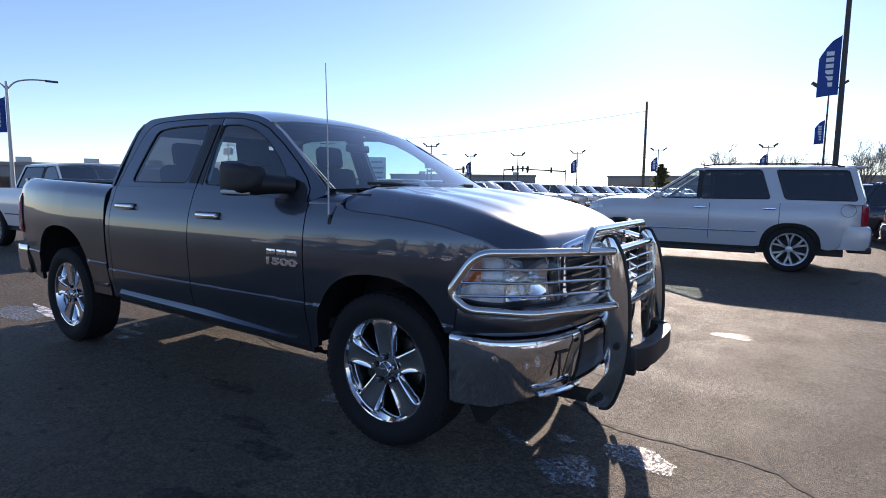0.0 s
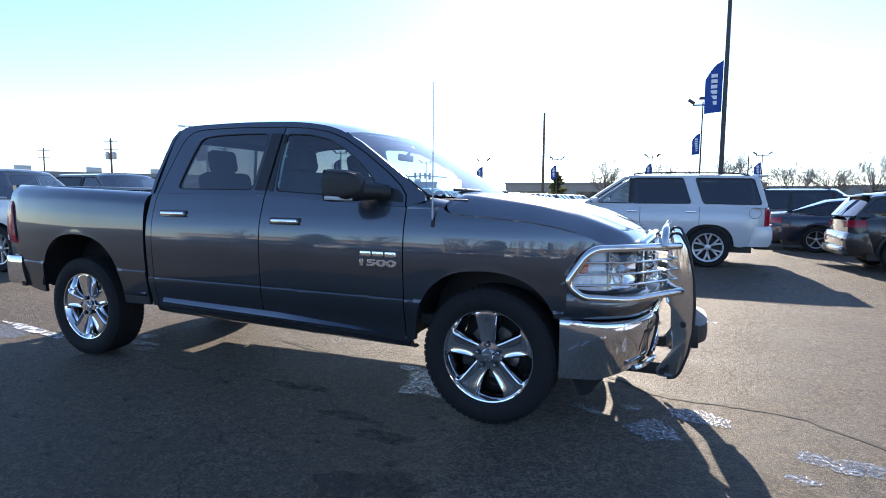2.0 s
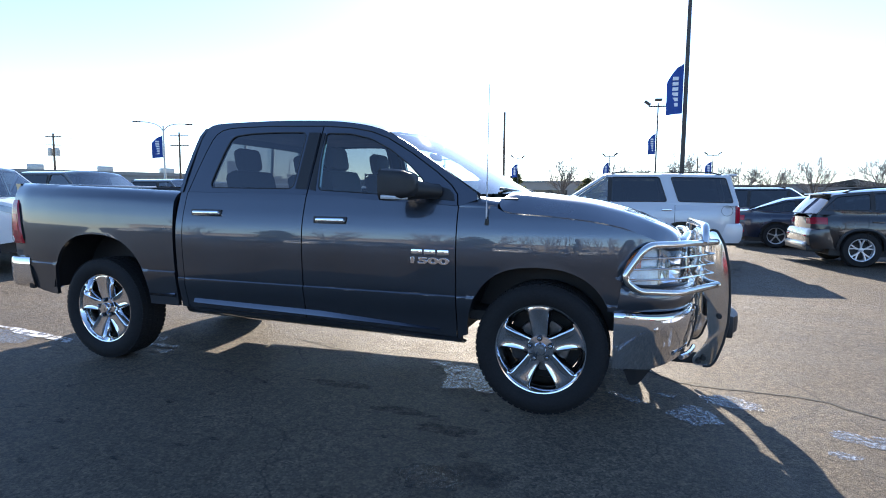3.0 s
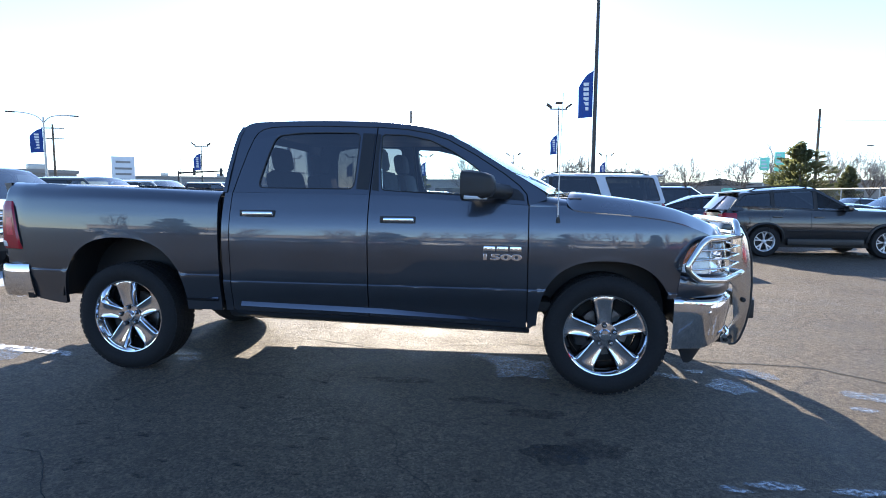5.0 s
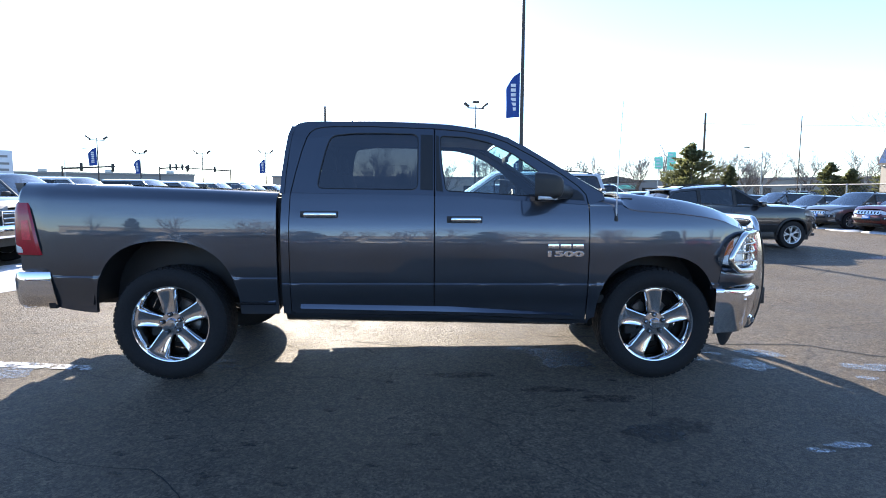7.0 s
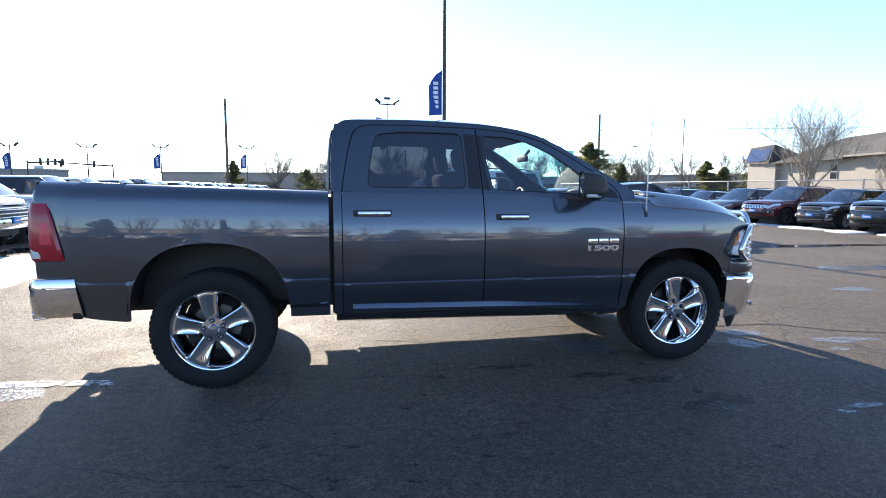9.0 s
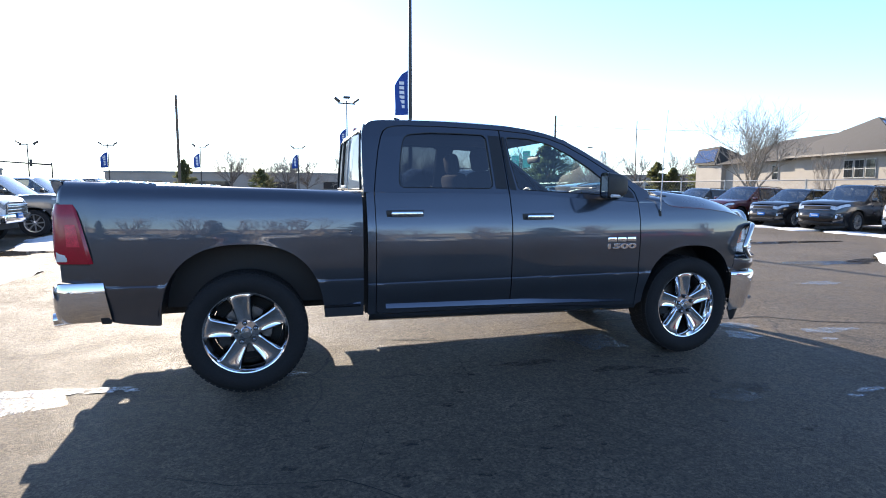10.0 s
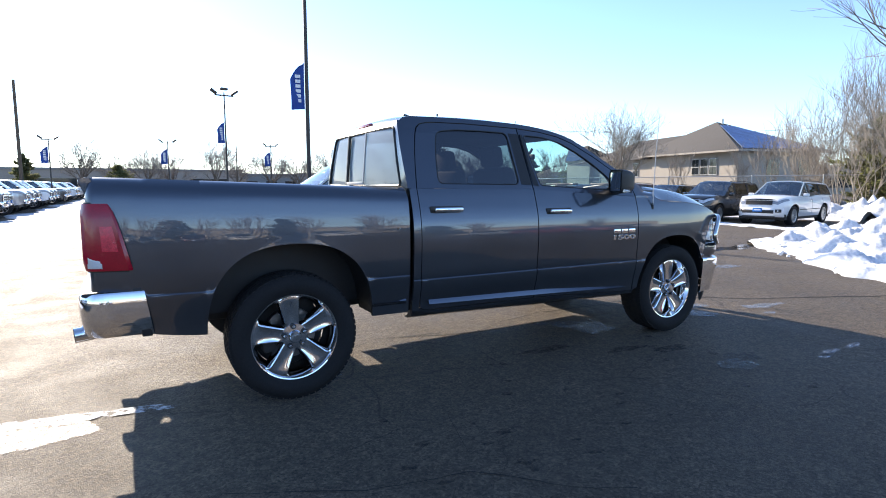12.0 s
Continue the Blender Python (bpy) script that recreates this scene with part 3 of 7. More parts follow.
def side_panel(x0, x1, bottom, top, w, nx=40, nz=26, dense=()):
    """Points of a body side between two edges."""
    xs = set(round(v, 4) for v in lin(x0, x1, nx))
    for c, h in dense:
        for k in range(41):
            v = c - h * math.cos(math.pi * k / 40) * 0.9995
            if x0 < v < x1:
                xs.add(round(v, 4))
    rows = []
    for x in sorted(xs):
        b, t = bottom(x), top(x)
        zs = [b + (t - b) * (k / (nz - 1)) for k in range(nz)]
        c = 0.762 if w is bed_w else 0.722
        zs += [min(max(c + o, b + 0.0004 * (i + 1)), t) for i, o in enumerate((-0.010, 0.0, 0.003, 0.008, 0.016))]
        rows.append([(x, -body_y(x, z, w), z) for z in sorted(zs)])
    return rows


def flip(rows):
    return [[(x, -y, z) for x, y, z in r] for r in rows]


def both(name, rows, material, parent, depth=0.03):
    """A panel for each flank; returns the near and the far one."""
    return [part(name, shell(r, (0, depth * s, 0)), material, parent) for r, s in ((rows, 1), (flip(rows), -1))]


# pickup bed
def bed_bottom(x):
    a = arch_z(x, *REAR)
    base = curve([(-1.1, 0.80), (-0.93, 0.79), (-0.90, 0.74), (-0.84, 0.545), (-0.80, 0.53), (-0.5, 0.50), (0.5, 0.50), (0.82, 0.50)])(x)
    return max(a, base) if abs(x - REAR[0]) < REAR[1] else base


def bed_rise(x, z=1.4):
    """The bed's upper edge climbs a little towards the tail."""
    return (0.042 - 0.062 * (x + 1.07) / 1.87) * min(1.0, max(0.0, (z - 1.1) / 0.3))


def sheared(bm):
    for q in bm.verts:
        q.co.z += bed_rise(q.co.x, q.co.z)
    return bm


bed_rows = side_panel(-1.07, 0.796, bed_bottom, lambda x: 1.40, bed_w, dense=[REAR[:2]], nz=34)
bed_rows = [[(x, y, z + bed_rise(x, z)) for x, y, z in r] for r in bed_rows]
bed_side = both("bed_side", bed_rows, PAINT, truck)
for s in (1, -1):
    part("bed_rail_cap", sheared(grid([[(x, -s * (body_y(x, 1.40, bed_w) - y), z) for y, z in ((0.014, 1.376), (0.024, 1.3915), (0.085, 1.3915), (0.095, 1.38), (0.095, 1.35))] for x in lin(-1.05, 0.775, 24)])), BLACK, truck)
part("bed_floor", box(-1.04, 0.80, -0.61, 0.61, 0.86, 0.90), DARKMETAL, truck)
# the cab gap's shade is put into this wall's black
part("bed_wall", box(0.745, 0.772, -0.9, 0.9, 0.56, 1.365, 0.006), BLACK, truck)
for s in (1, -1):
    part("bed_inner_side", box(-0.80, 0.775, min(-0.845 * s, -0.78 * s), max(-0.845 * s, -0.78 * s), 1.06, 1.365, 0.01), BLACK, truck)
for s in (1, -1):
    lo, hi = min(-0.61 * s, -0.87 * s), max(-0.61 * s, -0.87 * s)
    part("bed_floor", box(-1.04, -0.56, lo, hi, 0.86, 0.90), DARKMETAL, truck)
    part("bed_floor", box(0.56, 0.80, lo, hi, 0.86, 0.90), DARKMETAL, truck)
    part("wheel_tub", merge(box(-0.57, 0.57, lo, hi, 1.050, 1.066, 0.005), box(-0.57, 0.57, min(-0.60 * s, -0.615 * s), max(-0.60 * s, -0.615 * s), 0.90, 1.055)), BLACK, truck)
# added plate that stops light and keeps the cab gap dark
part("gap_filler", box(0.785, 0.818, -0.90, 0.90, 0.56, 1.34), BLACK, truck)
for s in (1, -1):
    part("bumper_gap", prism([(-0.905, 0.815), (-0.860, 0.815), (-0.815, 0.53), (-0.87, 0.53)], lambda u, v: (u, -s * 0.895, v), (0, -s * 0.026, 0), 0.004), BLACK, truck)


def tailgate():
    rows = []
    for k in range(25):
        y = -0.80 + 1.6 * k / 24
        rows.append([(-1.105 - 0.018 * math.cos(y * 1.8) - 0.035 * math.exp(-((z - 1.385) / 0.045) ** 2) + 0.012 * math.exp(-((z - 1.1) / 0.18) ** 4), y, z + bed_rise(-1.06, z)) for z in lin(0.84, 1.395, 14)])
    tg = part("tailgate", shell(rows, (0.06, 0, 0)), PAINT, truck)
    part("tailgate_handle", box(-1.15, -1.12, -0.14, 0.14, 1.16, 1.25, 0.012), CHROME, tg)
    part("tailgate_spoiler", moved(box(-0.040, 0.040, -0.715, 0.715, -0.042, 0.010, 0.018, seg=4), pose(-1.108, 0, 1.428, 0, -4, 0)), PAINT, tg)
    return tg


tailgate()


def tail_lamp(s):
    """Tall lamp that wraps round the corner of the bed."""
    def pt(u, v, proud):
        # u runs from the side round to the back
        z = 0.912 + 0.39 * v
        fwd = -0.893 - 0.088 * v - 0.020 * v ** 6
        if u < 0.55:
            x = fwd + (-1.065 - fwd) * u / 0.55
            y = body_y(x, min(z, 1.36), bed_w) + proud
        else:
            a = (u - 0.55) / 0.45
            x = -1.065 - 0.055 * math.sin(a * 1.57) - proud * a
            y = (body_y(-1.065, min(z, 1.36), bed_w)) - 0.065 * (1 - math.cos(a * 1.57)) + proud * (1 - a)
        return (x, -s * y, z)

    def rows(v0, v1, pr, n=14):
        out = []
        for i in range(n + 1):
            u = i / n
            edge = 0.012 if i in (0, n) else 0
            out.append([pt(u, v0 + (v1 - v0) * j / 8, pr - (edge + (0.012 if j in (0, 8) else 0))) for j in range(9)])
        return out
    lamp = part("tail_lamp", shell(rows(0, 1, 0.012), (0.03, 0.05 * s, 0)), BLACK, truck, "red tail lamp with a white reversing lens")
    part("red_lens", grid(rows(0.02, 0.98, 0.022)), RED, lamp)
    clear = [[pt(0.48 + 0.30 * i / 6, 0.06 + (0.12 + 0.06 * (i / 6) ** 2) * j / 6, 0.0235 - 0.003 * (i in (0, 6) or j in (0, 6))) for j in range(7)] for i in range(7)]
    part("reversing_lens", grid(clear), WHITELENS, lamp, "clear reversing lens")
    part("inner_lens", grid([[pt(0.16 + 0.30 * i / 6, 0.30 + 0.36 * j / 6, 0.0235 + 0.002 * math.sin(3.1416 * i / 6) * math.sin(3.1416 * j / 6)) for j in range(7)] for i in range(7)]), BRIGHTRED, lamp, "brighter red inner lens")


tail_lamp(1)
tail_lamp(-1)
for s in (1, -1):
    # painted corner between the bed's side and the tailgate
    col = []
    for a in lin(0, 1.5708, 12):
        col.append([(-1.06 - 0.052 * math.sin(a), -s * (body_y(-1.06, z, bed_w) - 0.07 * (1 - math.cos(a)) - 0.002), z + bed_rise(-1.06, z)) for z in lin(0.80, 1.397, 22)])
    part("bed_corner", shell(col, (0.03, 0.03 * s, 0)), PAINT, truck)


def bumper_path(u, x_end, half, corner, bow):
    """A bumper's plan line; u runs from -1 to 1 across the truck."""
    a = abs(u)
    s = 1 if u >= 0 else -1
    flat = 0.62
    if a < flat:
        return x_end - math.copysign(bow * (a / flat) ** 2, corner), s * half * 0.80 * a / flat
    t = (a - flat) / (1 - flat)
    ang = min(t / 0.45, 1) * 1.5708
    run = max(t - 0.45, 0) / 0.55
    x0 = x_end - math.copysign(bow, corner)
    return (x0 - math.copysign(0.12 * (1 - math.cos(ang)), corner) - corner * run, s * (half * 0.80 + half * 0.2 * math.sin(ang)))


def rear_bumper():
    rows = []
    prof = [(0.0, 0.790), (0.016, 0.798), (0.022, 0.786), (0.028, 0.73), (0.026, 0.65), (0.015, 0.565), (0.0, 0.542), (-0.03, 0.535)]
    for k in range(61):
        u = -1 + 2 * k / 60
        x, y = bumper_path(u, -1.175, 0.905, -0.165, 0.02)
        cut = 0.04 * max(0, (abs(u) - 0.80) / 0.2) ** 2
        nx, ny = (-1, 0) if abs(u) < 0.62 else (-math.cos(min((abs(u) - 0.62) / 0.17, 1) * 1.57), math.copysign(math.sin(min((abs(u) - 0.62) / 0.17, 1) * 1.57), u))
        low = 0.06 * max(0, 1 - abs(abs(u) - 0.55) / 0.2)
        step = 0.026 * min(1.0, max(0.0, (0.74 - abs(u)) / 0.03))
        rows.append([(x + nx * o, y + ny * o, z - step * max(0.0, (z - 0.73) / 0.06)) for o, z in prof])
        if abs(u) > 0.9:
            rows[-1] = [(a + 0.30 * (abs(u) - 0.9) / 0.1 * (0.82 - c) * 0.5, b, c) for a, b, c in rows[-1]]
    b = part("rear_bumper", shell(rows, (0.02, 0, 0)), CHROME, truck, "chrome rear step bumper")
    part("step_pad", box(-1.165, -1.05, -0.74, 0.74, 0.752, 0.776, 0.006), BLACK, b)
    part("hitch_receiver", box(-1.2, -1.0, -0.05, 0.05, 0.46, 0.55, 0.008), DARKMETAL, b)
    for s in (1, -1):
        bm = tube([(-0.9, -0.62 * s, 0.53), (-1.10, -0.64 * s, 0.53), (-1.22, -0.66 * s, 0.52)], 0.045, 18, caps=False)
        part("tailpipe", bm, CHROME, truck)


rear_bumper()

# cab lower body: doors, corner, sills
belt = curve([(0.82, 1.375), (1.92, 1.362), (2.6, 1.335), (3.04, 1.30)])
sill = curve([(0.82, 0.56), (0.95, 0.50), (1.92, 0.495), (2.9, 0.455), (3.05, 0.45)])
both("cab_corner", side_panel(0.828, 0.884, lambda x: 0.50, belt, side_w, 5), PAINT, truck)


def tilt(x, z):
    """The cab's leaning upper side."""
    return 0.928 - 0.47 * (z - 1.36) - 0.22 * max(0, z - 1.80)


REAR_DOOR = [(0.892, 1.376), (0.914, 1.52), (0.945, 1.68), (0.973, 1.78), (0.995, 1.822), (1.03, 1.850), (1.09, 1.864), (1.16, 1.869), (1.45, 1.872), (1.917, 1.858), (1.917, 1.363)]
FRONT_DOOR = [(1.927, 1.362), (1.927, 1.857), (2.15, 1.838), (2.32, 1.805), (2.46, 1.755), (2.66, 1.645), (2.86, 1.515), (2.97, 1.43), (3.02, 1.372), (3.03, 1.301)]
REAR_WIN = rounded([(1.072, 1.408), (1.090, 1.55), (1.118, 1.70), (1.150, 1.800), (1.32, 1.822), (1.56, 1.824), (1.80, 1.818), (1.80, 1.402)], 0.05)
FRONT_WIN = rounded([(2.005, 1.395), (1.975, 1.60), (1.965, 1.806), (2.16, 1.797), (2.33, 1.758), (2.50, 1.675), (2.66, 1.565), (2.775, 1.465), (2.80, 1.40), (2.80, 1.352)], 0.03)
roof_line = curve([(0.841, 1.80), (0.846, 1.828), (0.862, 1.864), (0.880, 1.884), (0.908, 1.901), (0.955, 1.911), (1.02, 1.915), (1.36, 1.920), (1.94, 1.903), (2.22, 1.870), (2.42, 1.818), (2.47, 1.795)])
ROOF_X = [0.841, 0.8435, 0.846, 0.851, 0.856, 0.862, 0.870, 0.880, 0.893, 0.908, 0.930, 0.955, 0.985, 1.02, *lin(1.10, 2.46, 28)]
ROOF_SIDE = [(0.822, 1.375), (0.8225, 1.45), (0.824, 1.52), (0.8265, 1.60), (0.830, 1.68), (0.835, 1.745)] + [(x, roof_line(x)) for x in ROOF_X] + [(2.60, 1.730), (2.80, 1.605), (3.0, 1.478), (3.15, 1.378), (3.16, 1.34), (3.045, 1.30)]


def doors():
    for s in (1, -1):
        def to3(u, v, s=s):
            return (u, -s * tilt(u, v), v)
        for name, x0, x1, outline, win, pane in (("rear_door", 0.890, 1.918, REAR_DOOR, REAR_WIN, PRIVACY), ("front_door", 1.926, 3.036, FRONT_DOOR, FRONT_WIN, GLASS)):
            rows = side_panel(x0, x1, sill, belt, side_w, 30, 30)
            if s < 0:
                rows = flip(rows)
            bm = shell(rows, (0, 0.03 * s, 0))
            plate(outline, [win], to3, (0, 0.035 * s, 0), bm)
            d = part(name, bm, PAINT, truck)
            wb = plate(win, [], lambda u, v: (u, -s * (tilt(u, v) - 0.007), v), (0, 0.004 * s, 0))
            w = part("door_window", wb, pane, d, "tinted rear window" if name[0] == "r" else "clear front window")
            w.visible_shadow = False
            part("window_seal", tube([(u, -s * (tilt(u, v) - 0.002), v) for u, v in win], 0.005, 6, close=True), BLACK, d)
            xh = (0.965, 1.235, 1.222) if name[0] == "r" else (2.01, 2.265, 1.190)
            yb = -s * body_y(1.2, xh[2], side_w)
            hb = box(xh[0] + 0.028, xh[1] - 0.008, yb - 0.022, yb + 0.022, xh[2] - 0.018, xh[2] + 0.018, 0.012)
            h = part("door_handle", box(xh[0], xh[1], yb - 0.006, yb + 0.006, xh[2] - 0.025, xh[2] + 0.025, 0.005), BLACK, d, "chrome pull handle in a dark recess")
            part("pull", moved(hb, Matrix.Translation((0, -0.012 * s, 0))), CHROME, h)
        # black post cover between the windows
        part("pillar_cover", plate([(1.818, 1.405), (1.818, 1.816), (1.912, 1.812), (1.912, 1.40)], [], lambda u, v: (u, -s * (tilt(u, v) + 0.003), v), (0, 0.01 * s, 0)), BLACK, truck)
        part("pillar_cover", plate([(1.932, 1.40), (1.932, 1.811), (1.955, 1.805), (1.96, 1.60), (1.985, 1.39)], [], lambda u, v: (u, -s * (tilt(u, v) + 0.003), v), (0, 0.01 * s, 0)), BLACK, truck)
        # sail panel behind the mirror
        part("mirror_sail", plate([(2.800, 1.350), (2.800, 1.452), (2.965, 1.405), (3.000, 1.372), (3.01, 1.332)], [], lambda u, v: (u, -s * (tilt(u, v) + 0.004), v), (0, 0.01 * s, 0)), BLACK, truck)
        # frame round the doors
        hole = [(0.884, 1.374), (0.907, 1.52), (0.938, 1.682), (0.966, 1.784), (0.988, 1.828), (1.025, 1.857), (1.087, 1.872), (1.158, 1.877), (1.45, 1.88), (1.92, 1.866), (2.152, 1.846), (2.324, 1.813), (2.466, 1.762), (2.666, 1.651), (2.866, 1.521), (2.976, 1.436), (3.028, 1.376), (3.04, 1.306)]
        part("cab_frame", plate(ROOF_SIDE + hole[::-1], [], to3, (0, 0.03 * s, 0)), PAINT, truck)
        # rubber seals behind the door gaps
        part("door_seal", tube([(u, -s * (tilt(u, v) - 0.026), v - 0.003) for u, v in hole], 0.013, 6), BLACK, truck)
        part("door_seal", tube([(1.922, -s * (tilt(1.922, z) - 0.030), z) for z in lin(1.36, 1.862, 6)], 0.013, 6), BLACK, truck)
        # sill and bright strip
        rk = []
        for x in lin(0.84, 3.06, 30):
            rk.append([(x, -s * (body_y(x, max(z, 0.36), side_w) - 0.006 - o), z) for z, o in ((sill(x) - 0.006, 0.0), (sill(x) - 0.03, 0.004), (0.455 - 0.018 * (x - 0.84) * 0.9, 0.03), (0.43 - 0.018 * (x - 0.84), 0.08))])
        part("rocker_panel", shell(rk, (0, 0.06 * s, 0)), PAINT, truck)
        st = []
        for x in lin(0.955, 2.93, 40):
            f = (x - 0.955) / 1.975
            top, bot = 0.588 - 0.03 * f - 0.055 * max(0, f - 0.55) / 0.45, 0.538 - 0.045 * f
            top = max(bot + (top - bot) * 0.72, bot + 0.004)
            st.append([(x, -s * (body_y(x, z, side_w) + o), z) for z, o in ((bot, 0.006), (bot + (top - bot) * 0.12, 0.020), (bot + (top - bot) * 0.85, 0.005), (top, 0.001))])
        part("sill_strip", grid(st), SKYTINT, truck, "bright strip along the sill")
        part("bed_strip", grid([[(x, -s * (body_y(x, z, bed_w) + o), z) for z, o in ((0.566, 0.002), (0.572, 0.008), (0.588, 0.008), (0.600 - 0.03 * (0.77 - x) / 0.25, 0.002))] for x in lin(0.52, 0.775, 6)]), SKYTINT, truck)


doors()


def roof():
    rows = []
    for x in ROOF_X:
        z = roof_line(x)
        w = tilt(x, z)
        crown = curve([(0.84, 0.01), (1.0, 0.03), (1.7, 0.055), (2.46, 0.04)])(x)
        rows.append([(x, w * u, z - 0.002 + crown * (1 - abs(u) ** 3.2)) for u in lin(-1, 1, 33)])
    r = part("roof", shell(rows, (0, 0, -0.02)), PAINT, truck)
    bm = prism([(1.20, 0), (1.36, 0), (1.34, 0.012), (1.25, 0.055), (1.215, 0.06)], lambda u, v: (u, -0.006, 1.955 + v), (0, 0.012, 0), 0.003)
    part("roof_fin", bm, BLACK, truck)
    part("brake_lamp", box(0.846, 0.88, -0.13, 0.13, 1.872, 1.902, 0.008), RED, truck, "red high brake lamp at the roof's rear edge")
    part("headliner", grid([[(x, y, 1.83 - 0.03 * (x > 2.3)) for y in (-0.66, 0.66)] for x in (0.95, 2.2, 2.45)]), TRIM, truck)


roof()


def screens():
    """Windscreen and sliding rear window."""
    rows = []
    for k in range(13):
        v = k / 12
        row = []
        for u in lin(-1, 1, 25):
            x0, z0, w0 = 3.17, 1.375, tilt(3.1, 1.385) - 0.015
            x1, z1, w1 = 2.465, 1.80, tilt(2.45, 1.79) - 0.01
            bow = (1 - abs(u) ** 2.2)
            row.append((x0 + (x1 - x0) * v + bow * (0.16 * (1 - v) + 0.06 * v), u * (w0 + (w1 - w0) * v), z0 + (z1 - z0) * v + bow * (0.035 * v + 0.012 * (1 - v))))
        rows.append(row)
    ws = part("windscreen", grid(rows), GREENSHIELD, truck)
    ws.visible_shadow = False
    part("screen_seal", tube([(x, y, z - 0.008) for x, y, z in rows[-1]], 0.006, 6), BLACK, ws)
    part("screen_seal", tube([(x, y * 1.003, z) for x, y, z in (r[0] for r in rows)], 0.004, 8), BLACK, ws)
    part("screen_seal", tube([r[-1] for r in rows], 0.004, 8), BLACK, ws)
    for k in (0, -1):
        part("pillar_lining", tube([(r[k][0] - 0.012, r[k][1] * 0.972, r[k][2] - 0.012) for r in rows], 0.020, 8), BLACK, truck)
    # cowl and wipers
    part("cowl", box(3.10, 3.40, -0.84, 0.84, 1.315, 1.352, 0.01), BLACK, truck)
    for y0, y1 in ((-0.62, 0.02), (0.08, 0.70)):
        w = part("wiper", tube([(3.33, y1, 1.372), (3.22 + 0.06, (y0 + y1) / 2, 1.40), (3.24, y0, 1.412)], 0.009, 6), BLACK, truck)
        part("wiper_blade", box(3.24, 3.252, y0 - 0.06, y0 + 0.45, 1.402, 1.42, 0.003), BLACK, w)
    # back of the cab
    def back(y, z):
        return (curve([(0.5, 0.820), (1.375, 0.812), (1.52, 0.816), (1.68, 0.828), (1.80, 0.842), (1.87, 0.864)])(z) - 0.034 * (1 - (y / 0.9) ** 2), y, z)
    out = [(-0.93, 1.375), (-0.865, 1.52), (-0.78, 1.69), (-0.72, 1.81), (-0.67, 1.875), (0.67, 1.875), (0.72, 1.81), (0.78, 1.69), (0.865, 1.52), (0.93, 1.375)]
    hole = rounded([(-0.825, 1.395), (-0.765, 1.56), (-0.675, 1.80), (-0.64, 1.828), (0.64, 1.828), (0.675, 1.80), (0.765, 1.56), (0.825, 1.395)], 0.03)
    part("cab_back", plate(out, [hole], back, (0.03, 0, 0)), PAINT, truck)
    # black stands in for the shade between cab and bed
    part("cab_back_lower", box(0.815, 0.85, -0.90, 0.90, 0.5, 1.376), BLACK, truck)
    def pane_at(lo, hi, dx):
        edge = lambda z: 0.825 - 0.15 * max(0, z - 1.395) / 0.405
        zs = (1.395, 1.50, 1.60, 1.70, 1.80, 1.828)
        rows = []
        for z in zs:
            a, c = max(lo, -edge(z)), min(hi, edge(z))
            rows.append([(back(a + (c - a) * k / 8, z)[0] + dx, a + (c - a) * k / 8, z) for k in range(9)])
        return shell(rows, (0.004, 0, 0))
    rw = part("rear_window", pane_at(-0.85, -0.14, 0.010), DUSTYSKY, truck, "dusty sliding rear window of the cab, film coloured like reflected sky")
    rw.visible_shadow = False
    for name, lo, hi, dx in (("sliding_pane", -0.15, 0.265, 0.020), ("fixed_pane", 0.255, 0.85, 0.010)):
        part(name, pane_at(lo, hi, dx), DUSTYSKY, rw).visible_shadow = False
    part("slider_frame", tube([back(0.255, 1.40), back(0.255, 1.82)], 0.013, 6), BLACK, rw)
    part("slider_frame", tube([back(-0.145, 1.40), back(-0.145, 1.82)], 0.007, 6), GREYTRIM, rw)
    part("slider_sill", box(0.772, 0.786, -0.15, 0.26, 1.40, 1.425, 0.004), GREYTRIM, rw)
    part("rear_window_seal", tube([back(u, v) for u, v in hole], 0.010, 6, close=True), BLACK, rw)


screens()


